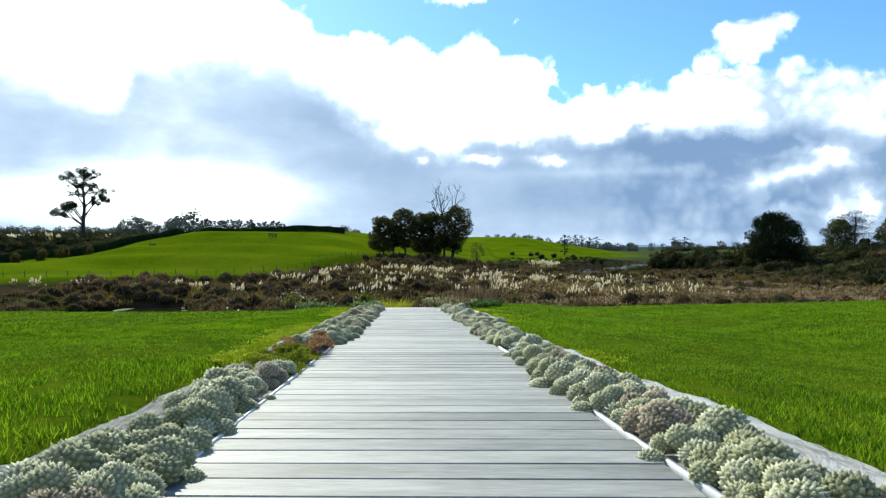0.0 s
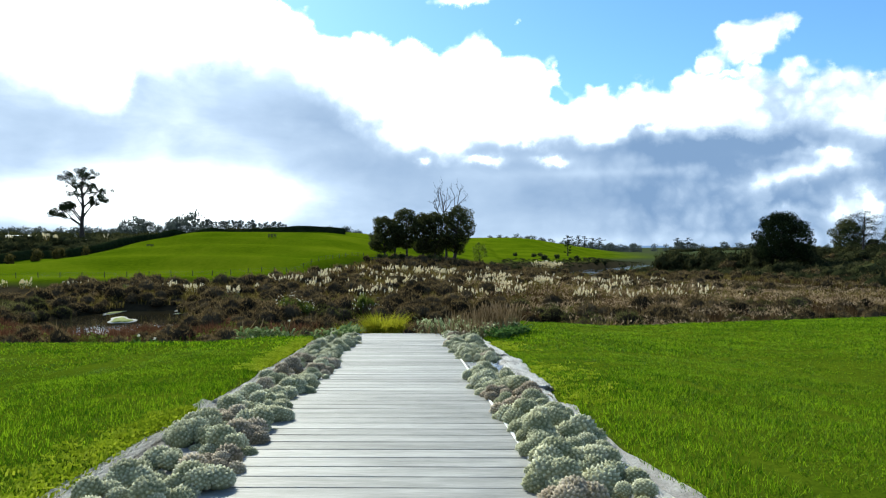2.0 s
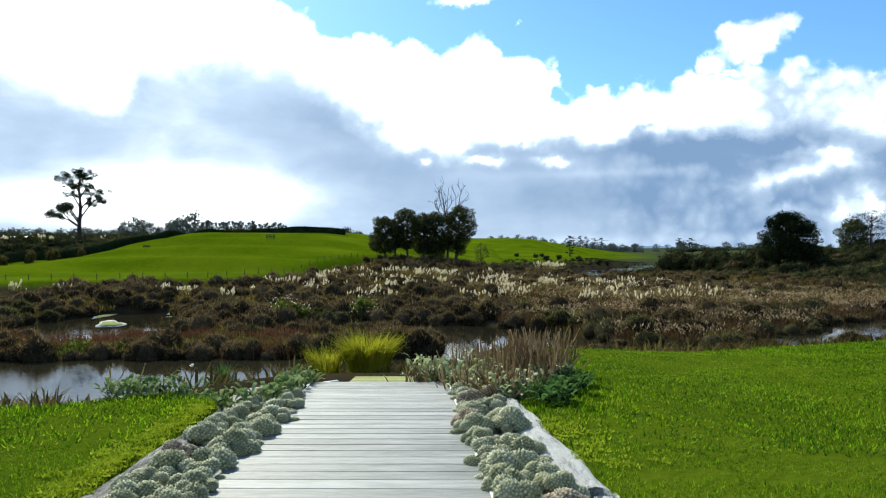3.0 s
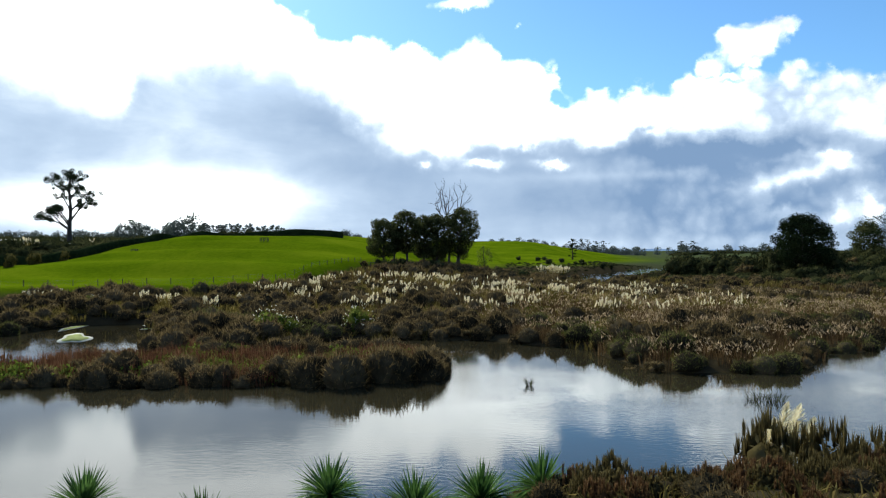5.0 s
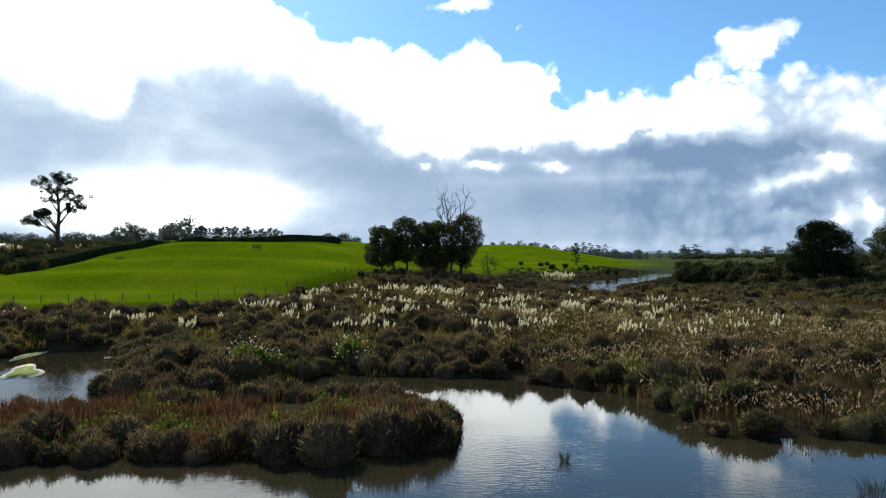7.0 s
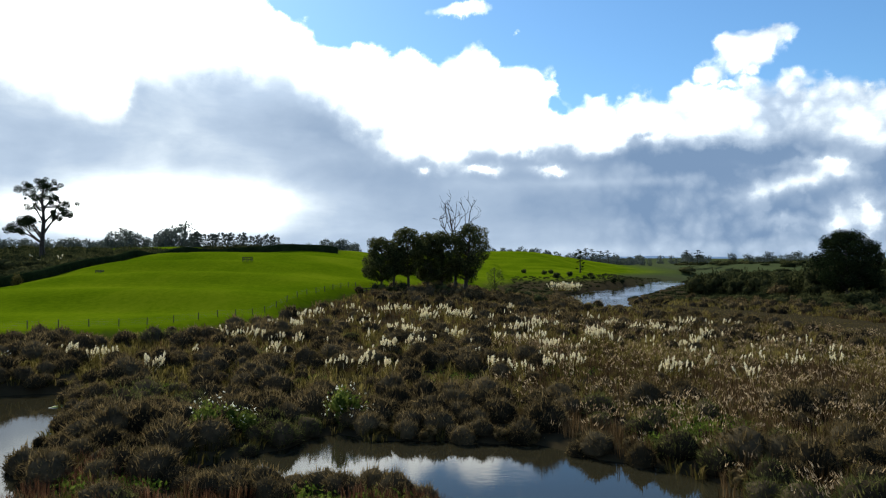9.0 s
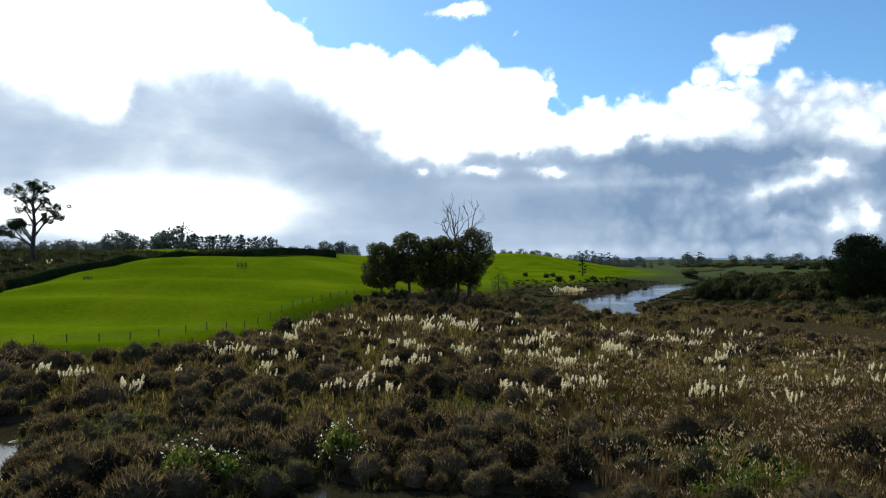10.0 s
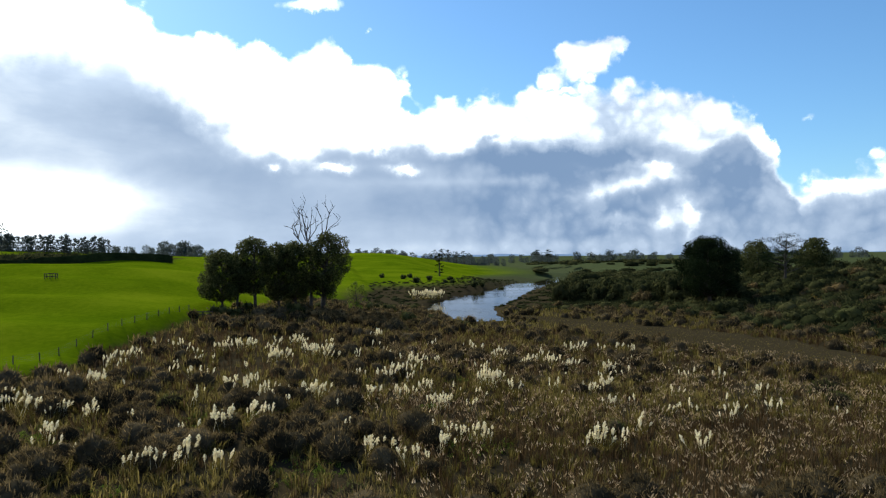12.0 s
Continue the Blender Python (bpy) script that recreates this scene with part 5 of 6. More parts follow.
# ---- wetland cover ----
def scrub_template(seed, level, sprigs, size):
    """A dense rounded shrub about 1 m in radius: a lumpy body covered with short twigs that stand out from it."""
    r = np.random.default_rng(seed)
    bm = bmesh.new()
    bmesh.ops.create_icosphere(bm, subdivisions=level, radius=1.0)
    for p in bm.verts:
        k = 1 + 0.30 * noise.noise(p.co * 1.6 + Vector((seed * 3.1, 0, 0))) + 0.14 * noise.noise(p.co * 4.0 + Vector((0, seed * 1.7, 0)))
        k *= 0.93
        p.co = Vector((p.co.x * k, p.co.y * k, p.co.z * k * 0.80 + 0.36))
    bmesh.ops.delete(bm, geom=[p for p in bm.verts if p.co.z < -0.15], context="VERTS")
    bm.verts.index_update()
    cv = np.array([p.co[:] for p in bm.verts])
    cf = np.array([[p.index for p in q.verts] for q in bm.faces])
    bm.free()
    f = cf[r.integers(0, len(cf), sprigs)]
    w = r.dirichlet((1, 1, 1), sprigs)
    c = (cv[f] * w[:, :, None]).sum(1) + r.normal(0, 0.045, (sprigs, 3))
    d = c - np.array([0, 0, 0.1])
    d = d / np.linalg.norm(d, axis=1)[:, None] + r.normal(0, 0.55, (sprigs, 3)) + np.array([0, 0, 0.45])
    s = np.cross(d, r.normal(size=(sprigs, 3)))
    s = s / np.linalg.norm(s, axis=1)[:, None] * size * 0.27
    V = np.stack([c - s, c + s, c + d * size * r.uniform(0.8, 1.8, (sprigs, 1))], 1).reshape(-1, 3)
    return *join([(cv, cf), (V, np.arange(3 * sprigs).reshape(-1, 3))]), len(cf)


SCRUB = [scrub_template(500 + k, 2, 430, 0.112) for k in range(6)]
SCRUB_FAR = [scrub_template(520 + k, 2, 130, 0.19) for k in range(4)]
SCRUB_DIST = [scrub_template(530 + k, 2, 40, 0.25) for k in range(4)]
RUSH = [blades(19, 0.42, 1.2, 0.045, 0.40, 0.15, 540 + k) for k in range(4)]
RUSH_FAR = [blades(11, 0.42, 1.2, 0.07, 0.40, 0.15, 545 + k) for k in range(4)]
SEDGE_FAR = [blades(11, 0.34, 0.95, 0.085, 0.7, 0.4, 555 + k) for k in range(4)]
SEDGE = [blades(20, 0.34, 0.95, 0.055, 0.7, 0.4, 550 + k) for k in range(4)]
LOW = [leaf_cloud([(0, 0, 0.25), (0.3, 0.1, 0.2), (-0.2, 0.25, 0.2)], [0.35, 0.3, 0.3], 40, 0.10, 560 + k, 0.8) for k in range(3)]


def tips(seed):
    r = np.random.default_rng(seed)
    n = 7
    a, d = r.uniform(0, 6.28, n), 0.5 * np.sqrt(r.uniform(0, 1, n))
    p = np.stack([d * np.cos(a), d * np.sin(a), r.uniform(0.9, 1.25, n)], 1)
    b = r.uniform(0, 6.28, n)
    s = np.stack([np.cos(b), np.sin(b), 0 * b], 1) * 0.042
    q = p + np.stack([r.uniform(0.05, 0.2, n), r.normal(0, 0.06, n), r.uniform(0.16, 0.30, n)], 1)
    V = np.stack([p - s, p + s, q], 1).reshape(-1, 3)
    return V, np.arange(3 * n).reshape(-1, 3)


TIPS = [tips(570 + k) for k in range(4)]


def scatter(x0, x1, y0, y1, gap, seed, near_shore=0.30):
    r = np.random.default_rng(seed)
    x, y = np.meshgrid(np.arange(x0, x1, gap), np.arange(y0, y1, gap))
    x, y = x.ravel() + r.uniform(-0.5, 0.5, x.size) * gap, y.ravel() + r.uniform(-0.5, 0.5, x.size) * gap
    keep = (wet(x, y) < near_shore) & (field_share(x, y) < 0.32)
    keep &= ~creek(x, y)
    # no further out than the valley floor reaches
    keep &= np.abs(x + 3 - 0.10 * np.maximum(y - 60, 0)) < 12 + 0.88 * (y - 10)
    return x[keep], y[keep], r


def cover_of(name, label, material, groups, second=None):
    """groups: (templates, x, y, scale, height, random generator). A template's third item counts the faces of its shaded core."""
    pieces, masks = [], []
    for templates, x, y, sc, tall, r in groups:
        pick = r.integers(0, len(templates), len(x))
        turn = r.uniform(0, 6.28, len(x))
        z = land(x, y) - 0.08
        z = np.maximum(z, WATER - 0.15)
        for k, tpl in enumerate(templates):
            m = pick == k
            if m.any():
                pieces.append(stamp(tpl[:2], np.stack([x[m], y[m], z[m]], 1), sc[m], turn[m], tall[m]))
                if second:
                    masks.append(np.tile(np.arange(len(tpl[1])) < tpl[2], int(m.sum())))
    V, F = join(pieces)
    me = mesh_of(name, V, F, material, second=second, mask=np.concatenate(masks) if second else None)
    thing(name, label, "wetland plants", me=me, kind="stuff")


def zone_right(x, y):
    """Where rushes take over from scrub."""
    return step(-6, 22, x + 6 * waves(x, y, 0.12, 41) - 0.12 * np.maximum(y - 130, 0))


def green_hollow(x, y):
    """A damp hollow grown over with bright leafy plants."""
    return np.hypot(x - 15, (y - 106) * 0.8) < 5.5 + 1.2 * waves(x, y, 0.6, 52)


def zone_point(x, y):
    """The low peninsula between the pond and the inlet."""
    return (y < 90) & (x < 0)


# dark rounded scrub
x, y, r = scatter(-75, 95, 66, 150, 2.1, 601, 0.42)
front = zone_point(x, y) & (y < 76)
p = np.where(zone_point(x, y), 0.25, 0.74 - 0.48 * zone_right(x, y)) + 0.8 * (wet(x, y) > 0.05) + 0.6 * front - 0.7 * (zone_point(x, y) & (x < -26) & (y > 77)) - 0.40 * step(110, 124, y) + 0.22 * waves(x, y, 0.25, 43)
m = r.uniform(size=len(x)) < p
sA = (x[m], y[m], r.uniform(0.8, 1.9, m.sum()) * np.where(zone_point(x[m], y[m]), 0.75, 1.0) * np.where(wet(x[m], y[m]) > 0.05, 0.75, 1.0))
ga = (SCRUB, sA[0], sA[1], sA[2], sA[2] * r.uniform(0.9, 1.25, m.sum()), r)
x, y, r = scatter(-90, 150, 150, 300, 2.6, 602, 0.42)
m = r.uniform(size=len(x)) < 0.19 + 0.4 * (wet(x, y) > 0.05) + 0.15 * waves(x, y, 0.12, 44) + 0.4 * step(-14, 2, x) * step(30, 8, x) * step(200, 240, y)
m &= ~((wet(x, y + 9) > 0.3) & (y > 240))
s = r.uniform(0.9, 1.7, m.sum())
gb = (SCRUB_FAR, x[m], y[m], s, s * r.uniform(0.9, 1.3, m.sum()), r)
x, y, r = scatter(20, 330, 300, 640, 5.2, 604, 0.42)
m = (r.uniform(size=len(x)) < 0.75) & ((land(x, y) < -3) | (x > 110 + 0.1 * (y - 300)))
s = r.uniform(2.4, 4.2, m.sum()) * (0.35 + 0.65 * step(0, 50, x[m] - np.interp(y[m], [300, 372, 453, 529, 640], [57, 84, 118, 153, 215])))
gc = (SCRUB_DIST, x[m], y[m], s, s * r.uniform(0.3, 0.55, m.sum()), r)
x, y, r = scatter(100, 330, 150, 330, 5.2, 605, 0.42)
m = r.uniform(size=len(x)) < 0.85 * step(100, 112, x)
s = r.uniform(1.8, 3.6, m.sum())
ge = (SCRUB_DIST, x[m], y[m], s, s * r.uniform(0.5, 0.9, m.sum()), r)
x, y = np.meshgrid(np.arange(-260, -95, 4.4), np.arange(160, 394, 4.4))
x, y = x.ravel(), y.ravel()
x, y = x + r.uniform(-1.5, 1.5, len(x)), y + r.uniform(-1.5, 1.5, len(x))
m = (rough(x, y) > 0.8) & (r.uniform(size=len(x)) < 0.8)
s = r.uniform(1.2, 2.8, m.sum())
gd = (SCRUB_DIST, x[m], y[m], s, s * r.uniform(0.5, 1.0, m.sum()), r)
x, y = np.meshgrid(np.arange(-420, -95, 9.5), np.arange(396, 640, 9.5))
x, y = x.ravel() + r.uniform(-4, 4, x.size), y.ravel() + r.uniform(-4, 4, x.size)
m = (r.uniform(size=len(x)) < 0.8) & (x < -125 - 0.1 * (y - 400))
s = r.uniform(4.0, 7.0, m.sum())
gf = (SCRUB_DIST, x[m], y[m], s, s * r.uniform(0.4, 0.75, m.sum()), r)
x, y, r = scatter(-70, 0, 68, 92, 1.15, 606, 0.55)
edge = (wet(x, y) > 0.06) | (y < 73.2)
m = zone_point(x, y) & edge & (r.uniform(size=len(x)) < 0.6) & ~((x < -26) & (y > 80))
s = r.uniform(0.5, 1.55, m.sum()) * (1 + 0.3 * waves(x[m], y[m], 0.5, 58))
gp = (SCRUB, x[m], y[m], s, s * r.uniform(0.9, 1.3, m.sum()), r)
green = waves(ga[1], ga[2], 0.17, 54) + 0.5 * zone_right(ga[1], ga[2]) > 0.75
ga_green, ga = (SCRUB, *(q[green] for q in ga[1:5]), ga[5]), (SCRUB, *(q[~green] for q in ga[1:5]), ga[5])
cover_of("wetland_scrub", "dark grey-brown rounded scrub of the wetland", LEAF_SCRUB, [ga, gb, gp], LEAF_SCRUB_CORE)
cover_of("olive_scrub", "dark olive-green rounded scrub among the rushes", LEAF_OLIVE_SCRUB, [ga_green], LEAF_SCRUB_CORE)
x, y = np.meshgrid(np.arange(150, 620, 13.0), np.arange(560, 1050, 13.0))
x, y = x.ravel() + r.uniform(-6, 6, x.size), y.ravel() + r.uniform(-6, 6, x.size)
m = (r.uniform(size=len(x)) < 0.45 + 0.4 * waves(x, y, 0.03, 53)) & (wet(x, np.minimum(y, 799)) < 0.1) & (x > 160 + 0.3 * (y - 560))
s = r.uniform(4.0, 9.0, m.sum())
gh = (SCRUB_DIST, x[m], y[m], s, s * r.uniform(0.25, 0.55, m.sum()), r)
cover_of("far_scrub", "dark green scrub and rough growth on the far banks", LEAF_DISTANT_SCRUB, [gc, gd, ge, gf, gh], LEAF_DISTANT_SCRUB)

# rushes and their pale tips
x, y, r = scatter(-20, 110, 70, 135, 1.08, 611, 0.36)
m = r.uniform(size=len(x)) < 0.10 + 0.85 * zone_right(x, y) - 0.25 * (wet(x, y) > 0.1) - 0.8 * green_hollow(x, y)
s = r.uniform(0.9, 1.45, m.sum())
ra = (RUSH, x[m], y[m], s, s * r.uniform(0.9, 1.2, m.sum()), r)
x2, y2, r2 = scatter(-45, 150, 135, 230, 1.55, 612, 0.36)
m2 = r2.uniform(size=len(x2)) < 0.75 + 0.25 * waves(x2, y2, 0.2, 46)
s2 = r2.uniform(1.1, 1.8, m2.sum())
rb = (RUSH_FAR, x2[m2], y2[m2], s2, s2 * r2.uniform(0.6, 0.85, m2.sum()), r2)
cover_of("rush_bed", "brown rushes with dry stems across the wetland", LEAF_RUSH, [ra, rb])
x, y, r = scatter(0, 100, 72, 190, 1.0, 613, 0.2)
m = r.uniform(size=len(x)) < zone_right(x, y) * (0.55 + 0.45 * waves(x, y, 0.16, 47)) * (1 - 0.6 * step(120, 160, y))
s = r.uniform(0.9, 1.3, m.sum())
cover_of("rush_seed_heads", "pale dry seed heads above the rushes", LEAF_TIP, [(TIPS, x[m], y[m], s, s, r)])

# olive sedge between the scrub
x, y, r = scatter(-75, 90, 66, 160, 1.3, 621, 0.36)
m = r.uniform(size=len(x)) < 0.55 + 0.35 * waves(x, y, 0.18, 48) + 0.35 * step(112, 124, y) - 0.30 * zone_right(x, y) - 0.4 * zone_point(x, y)
s = r.uniform(1.0, 1.9, m.sum())
oa = (SEDGE, x[m], y[m], s, s * 0.95, r)
x2, y2, r2 = scatter(-40, 160, 160, 300, 2.3, 622, 0.36)
m2 = (r2.uniform(size=len(x2)) < 0.75) & ~((wet(x2, y2 + 4) > 0.3) & (y2 > 240))
s2 = r2.uniform(1.3, 2.4, m2.sum())
# sedge beyond here takes a brighter olive: its sunlit look put into the colour
lit = oa[2] > 114 + 5 * waves(oa[1], oa[2], 0.15, 55)
near_sedge, oa = (SEDGE, *(q[~lit] for q in oa[1:5]), oa[5]), (SEDGE, *(q[lit] for q in oa[1:5]), oa[5])
cover_of("olive_sedge", "olive-green sedge between the wetland scrub", LEAF_OLIVE, [near_sedge])
cover_of("meadow_sedge", "yellow-olive sedge and grasses among the pampas", LEAF_MEADOW, [oa, (SEDGE_FAR, x2[m2], y2[m2], s2, s2 * 0.85, r2)])

# short sedge grown over the silted channel
x, y = np.meshgrid(np.arange(52, 132, 0.8), np.arange(124, 290, 0.8))
r = np.random.default_rng(625)
x, y = x.ravel() + r.uniform(-0.4, 0.4, x.size), y.ravel() + r.uniform(-0.4, 0.4, x.size)
m = creek(x, y) & (wet(x, y) < 0.3) & (r.uniform(size=len(x)) < 0.55)
s = r.uniform(0.5, 0.9, m.sum())
cover_of("channel_sedge", "short olive-brown sedge grown over a silted channel", LEAF_OLIVE, [(SEDGE_FAR, x[m], y[m], s, s * 0.35, r)])

# reddish sedge on the low peninsula
x, y, r = scatter(-60, 0, 68, 94, 0.62, 631, 0.36)
m = r.uniform(size=len(x)) < 0.45 + 0.5 * waves(x, y, 0.4, 49)
s = r.uniform(0.9, 1.5, m.sum())
cover_of("red_sedge", "reddish-brown sedge on the low peninsula", LEAF_RED, [(RUSH, x[m], y[m], s, s, r)])

# patches of bright leafy growth
x, y, r = scatter(-60, 45, 68, 160, 0.9, 641, 0.30)
m = (waves(x, y, 0.33, 50) > 0.95 - 0.65 * zone_point(x, y) - 0.15 * step(108, 124, y) - 1.2 * green_hollow(x, y)) & (r.uniform(size=len(x)) < 0.8)
s = r.uniform(0.7, 1.3, m.sum()) * (1 + 0.5 * green_hollow(x[m], y[m]) + 0.6 * zone_point(x[m], y[m]))
cover_of("bright_leafy_growth", "bright yellow-green leafy growth among the sedge", LEAF_BRIGHT, [(LOW, x[m], y[m], s, s, r)])


# sedge and low scrub covering the near bank between lawn and pond
def on_bank(x, y):
    return (y > lawn_edge(x) + 1.6) & (land(x, y) > WATER + 0.1) & ~((x > -2.6) & (x < 1.9) & (y < 20.4))


r = np.random.default_rng(651)
x, y = np.meshgrid(np.arange(-30, 34, 0.62), np.arange(16, 46, 0.62))
x, y = x.ravel() + r.uniform(-0.3, 0.3, x.size), y.ravel() + r.uniform(-0.3, 0.3, x.size)
m = on_bank(x, y) & (y > 15.8) & (np.abs(x) < 4 + 0.75 * (y - 10)) & (r.uniform(size=len(x)) < 0.8)
s = r.uniform(0.45, 0.75, m.sum())
cover_of("bank_sedge", "olive-brown sedge covering the near bank", LEAF_OLIVE, [(SEDGE, x[m], y[m], s, s * r.uniform(0.45, 0.75, m.sum()), r)])
x, y = np.meshgrid(np.arange(-30, 34, 1.5), np.arange(27, 46, 1.5))
x, y = x.ravel() + r.uniform(-0.7, 0.7, x.size), y.ravel() + r.uniform(-0.7, 0.7, x.size)
m = on_bank(x, y) & (np.abs(x) < 4 + 0.75 * (y - 10)) & (r.uniform(size=len(x)) < 0.5)
s = r.uniform(0.25, 0.45, m.sum())
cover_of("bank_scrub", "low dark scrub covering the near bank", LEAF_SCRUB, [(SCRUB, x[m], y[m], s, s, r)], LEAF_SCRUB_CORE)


# ---- trees ----
def tree(name, label, category, x, y, h, crown_r, crown_low, clusters, leaves, leaf, seed, material, bark=None, flat=0.8, top_shape=1.0, lean=0.0, group="", trunk_r=None, z=None, blob=0.36):
    """Trunk, limbs that reach the leaf clusters, and a crown of clusters with gaps between them."""
    r = np.random.default_rng(seed)
    bark = bark or MAT_BARK
    tr = trunk_r or h * 0.022
    ob = thing(name, label, category, (x, y, (ground_at(x, y) if z is None else z) - 0.15), group)
    mid = crown_low + (h - crown_low) * 0.55
    wob = r.normal(0, h * 0.012, (4, 2))
    spine = [(0, 0, 0, tr * 1.35), (wob[0, 0], wob[0, 1], h * 0.08, tr), (wob[1, 0] + lean * 0.3, wob[1, 1], crown_low, tr * 0.85), (wob[2, 0] + lean * 0.7, wob[2, 1], mid, tr * 0.55), (lean + wob[3, 0], wob[3, 1], h * 0.93, tr * 0.15)]
    part("trunk", mesh_of("trunk", *tubes([spine], 8), bark, True), ob)
    C, R = [], []
    for i in range(clusters):
        t = (i + r.uniform(0, 1)) / clusters
        zz = crown_low + (h - crown_low) * t * 0.93
        wide = crown_r * (math.sin(math.pi * min(1, 0.08 + 0.88 * t ** top_shape)) ** 0.7)
        a = i * 2.4 + r.uniform(-0.5, 0.5)
        d = wide * math.sqrt(r.uniform(0.15, 1.0)) * 0.85
        C.append((d * math.cos(a) + lean * t, d * math.sin(a), zz))
        R.append(crown_r * r.uniform(0.5, 1.35) * blob)
    limbs = []
    for c in C:
        z0 = max(crown_low * 0.7, c[2] - 0.5 * math.hypot(c[0], c[1]) - 0.5)
        f = min(1, z0 / h)
        limbs.append([(lean * f * 0.8, 0, z0, tr * 0.42 * (1.1 - f)), (c[0] * 0.5, c[1] * 0.5, (z0 + c[2]) / 2 + 0.2, tr * 0.26), (c[0], c[1], c[2], tr * 0.08)])
    for path in (limbs if leaf < 0.6 and len(limbs) < 60 else limbs[:40] if leaf < 0.6 else []):
        part("limb", mesh_of("limb", *tubes([path], 5), bark, True), ob)
    part("crown", mesh_of("crown", *leaf_cloud(C, R, leaves, leaf, seed + 1, flat), material), ob)
    return ob


GROVE = "trees of the grove at the field edge"
tree("tree", "dark-leaved broad tree at the end of the grove", "tree", -23.8, 232, 14.0, 6.2, 3.2, 54, 12500, 0.27, 701, LEAF_TREE, group=GROVE, blob=0.24)
tree("tree", "dark-leaved slender tree in the grove", "tree", -20.6, 234, 13.5, 4.6, 4.4, 36, 7500, 0.27, 702, LEAF_TREE, group=GROVE, blob=0.24)
tree("tree", "tall dark-leaved tree with an open crown in the grove", "tree", -17.0, 237, 17.2, 5.9, 4.6, 52, 11500, 0.27, 703, LEAF_TREE, group=GROVE, blob=0.24)
tree("tree", "dense dark-leaved tree in the middle of the grove", "tree", -11.8, 241, 16.2, 6.0, 3.2, 56, 13500, 0.27, 704, LEAF_TREE, group=GROVE, blob=0.24)
tree("tree", "dense dark-leaved tree in the middle of the grove", "tree", -8.0, 244, 16.8, 5.9, 3.2, 56, 13000, 0.27, 705, LEAF_TREE, group=GROVE, blob=0.24)
tree("tree", "largest dark-leaved tree of the grove with a thick trunk", "tree", -1.4, 246, 20.8, 7.2, 5.4, 58, 16500, 0.28, 706, LEAF_TREE, group=GROVE, trunk_r=0.62, lean=1.6, blob=0.25)
tree("tree", "small thin-leaved tree beside the grove", "tree", 7.2, 249, 9.5, 3.4, 2.6, 16, 1500, 0.20, 707, LEAF_BRIGHT, group=GROVE, blob=0.24)


def dead_tree(x, y, z, h, seed):
    """Bare bleached branches that fork again and again."""
    r = np.random.default_rng(seed)
    ob = thing("dead_tree", "bare grey dead tree rising above the grove", "dead tree", (x, y, z))
    paths = []

    def grow(p, d, length, rad, level):
        n = 4
        pts = [(*p, rad)]
        for i in range(n):
            d = d + r.normal(0, 0.13, 3) + np.array([0, 0, 0.05])
            d /= np.linalg.norm(d)
            p = p + d * length / n
            pts.append((*p, rad * (1 - 0.6 * (i + 1) / n)))
        paths.append(pts)
        if level < 4:
            for k in range(3 if level < 2 else 2):
                a = r.uniform(0, 6.28)
                side = np.array([math.cos(a), 0.5 * math.sin(a), r.uniform(-0.1, 0.5)])
                q = np.array(pts[int(r.integers(2, 5))][:3])
                nd = d * 0.75 + side * 0.75
                grow(q, nd / np.linalg.norm(nd), length * r.uniform(0.5, 0.72), rad * 0.58, level + 1)

    trunk = [(0, 0, 0, 0.45), (0.2, 0, h * 0.3, 0.38), (0.1, 0.1, h * 0.55, 0.3)]
    part("trunk", mesh_of("trunk", *tubes([trunk], 7), MAT_DEADWOOD, True), ob)
    for a in (-0.75, -0.35, 0.1, 0.5):
        grow(np.array([0.1, 0.1, h * 0.52]), np.array([math.sin(a), 0.1, math.cos(a)]), h * 0.30, 0.27, 1)
    for path in paths:
        part("branch", mesh_of("branch", *tubes([path], 5), MAT_DEADWOOD, True), ob)


dead_tree(-4.2, 249, ground_at(-4.2, 249), 26.5, 721)


def plate_pine(x, y, h, spread, seed, label, plates=11, lean=0.0, group="", low=0.35, taper=0.6):
    """An old pine: bare trunk and rising limbs, each carrying a flat plate of needles."""
    r = np.random.default_rng(seed)
    ob = thing("pine_tree", label, "pine tree", (x, y, ground_at(x, y) - 0.2), group)
    tr = h * 0.024
    part("trunk", mesh_of("trunk", *tubes([[(0, 0, 0, tr * 1.3), (lean * 0.2, 0, h * 0.3, tr), (lean * 0.5, 0.2, h * 0.6, tr * 0.7), (lean, 0, h * 0.95, tr * 0.2)]], 8), MAT_BARK, True), ob)
    C, R, limbs = [], [], []
    for i in range(plates):
        t = low + (1 - low) * (i + 0.5) / plates
        a = i * 2.4 + r.uniform(-0.4, 0.4)
        d = spread * (1.05 - taper * t) * r.uniform(0.25, 1.15) if i < plates - 1 else 0.5
        c = np.array([lean * t + d * math.cos(a), 0.7 * d * math.sin(a), h * (t + r.uniform(-0.04, 0.04))])
        z0 = h * (t - 0.16)
        limbs.append([(lean * t * 0.7, 0, z0, tr * 0.42), (c[0] * 0.55, c[1] * 0.55, z0 + (c[2] - z0) * 0.45, tr * 0.28), (c[0], c[1], c[2] - 0.3, tr * 0.10)])
        for k in range(6):
            C.append(c + np.array([r.normal(0, spread * 0.17), r.normal(0, spread * 0.13), r.normal(0, h * 0.016)]))
            R.append(spread * r.uniform(0.13, 0.26))
    for path in limbs:
        part("limb", mesh_of("limb", *tubes([path], 5), MAT_BARK, True), ob)
    part("foliage", mesh_of("foliage", *leaf_cloud(C, R, plates * 420, h * 0.011, seed + 1, 0.42), LEAF_PINE), ob)
    return ob



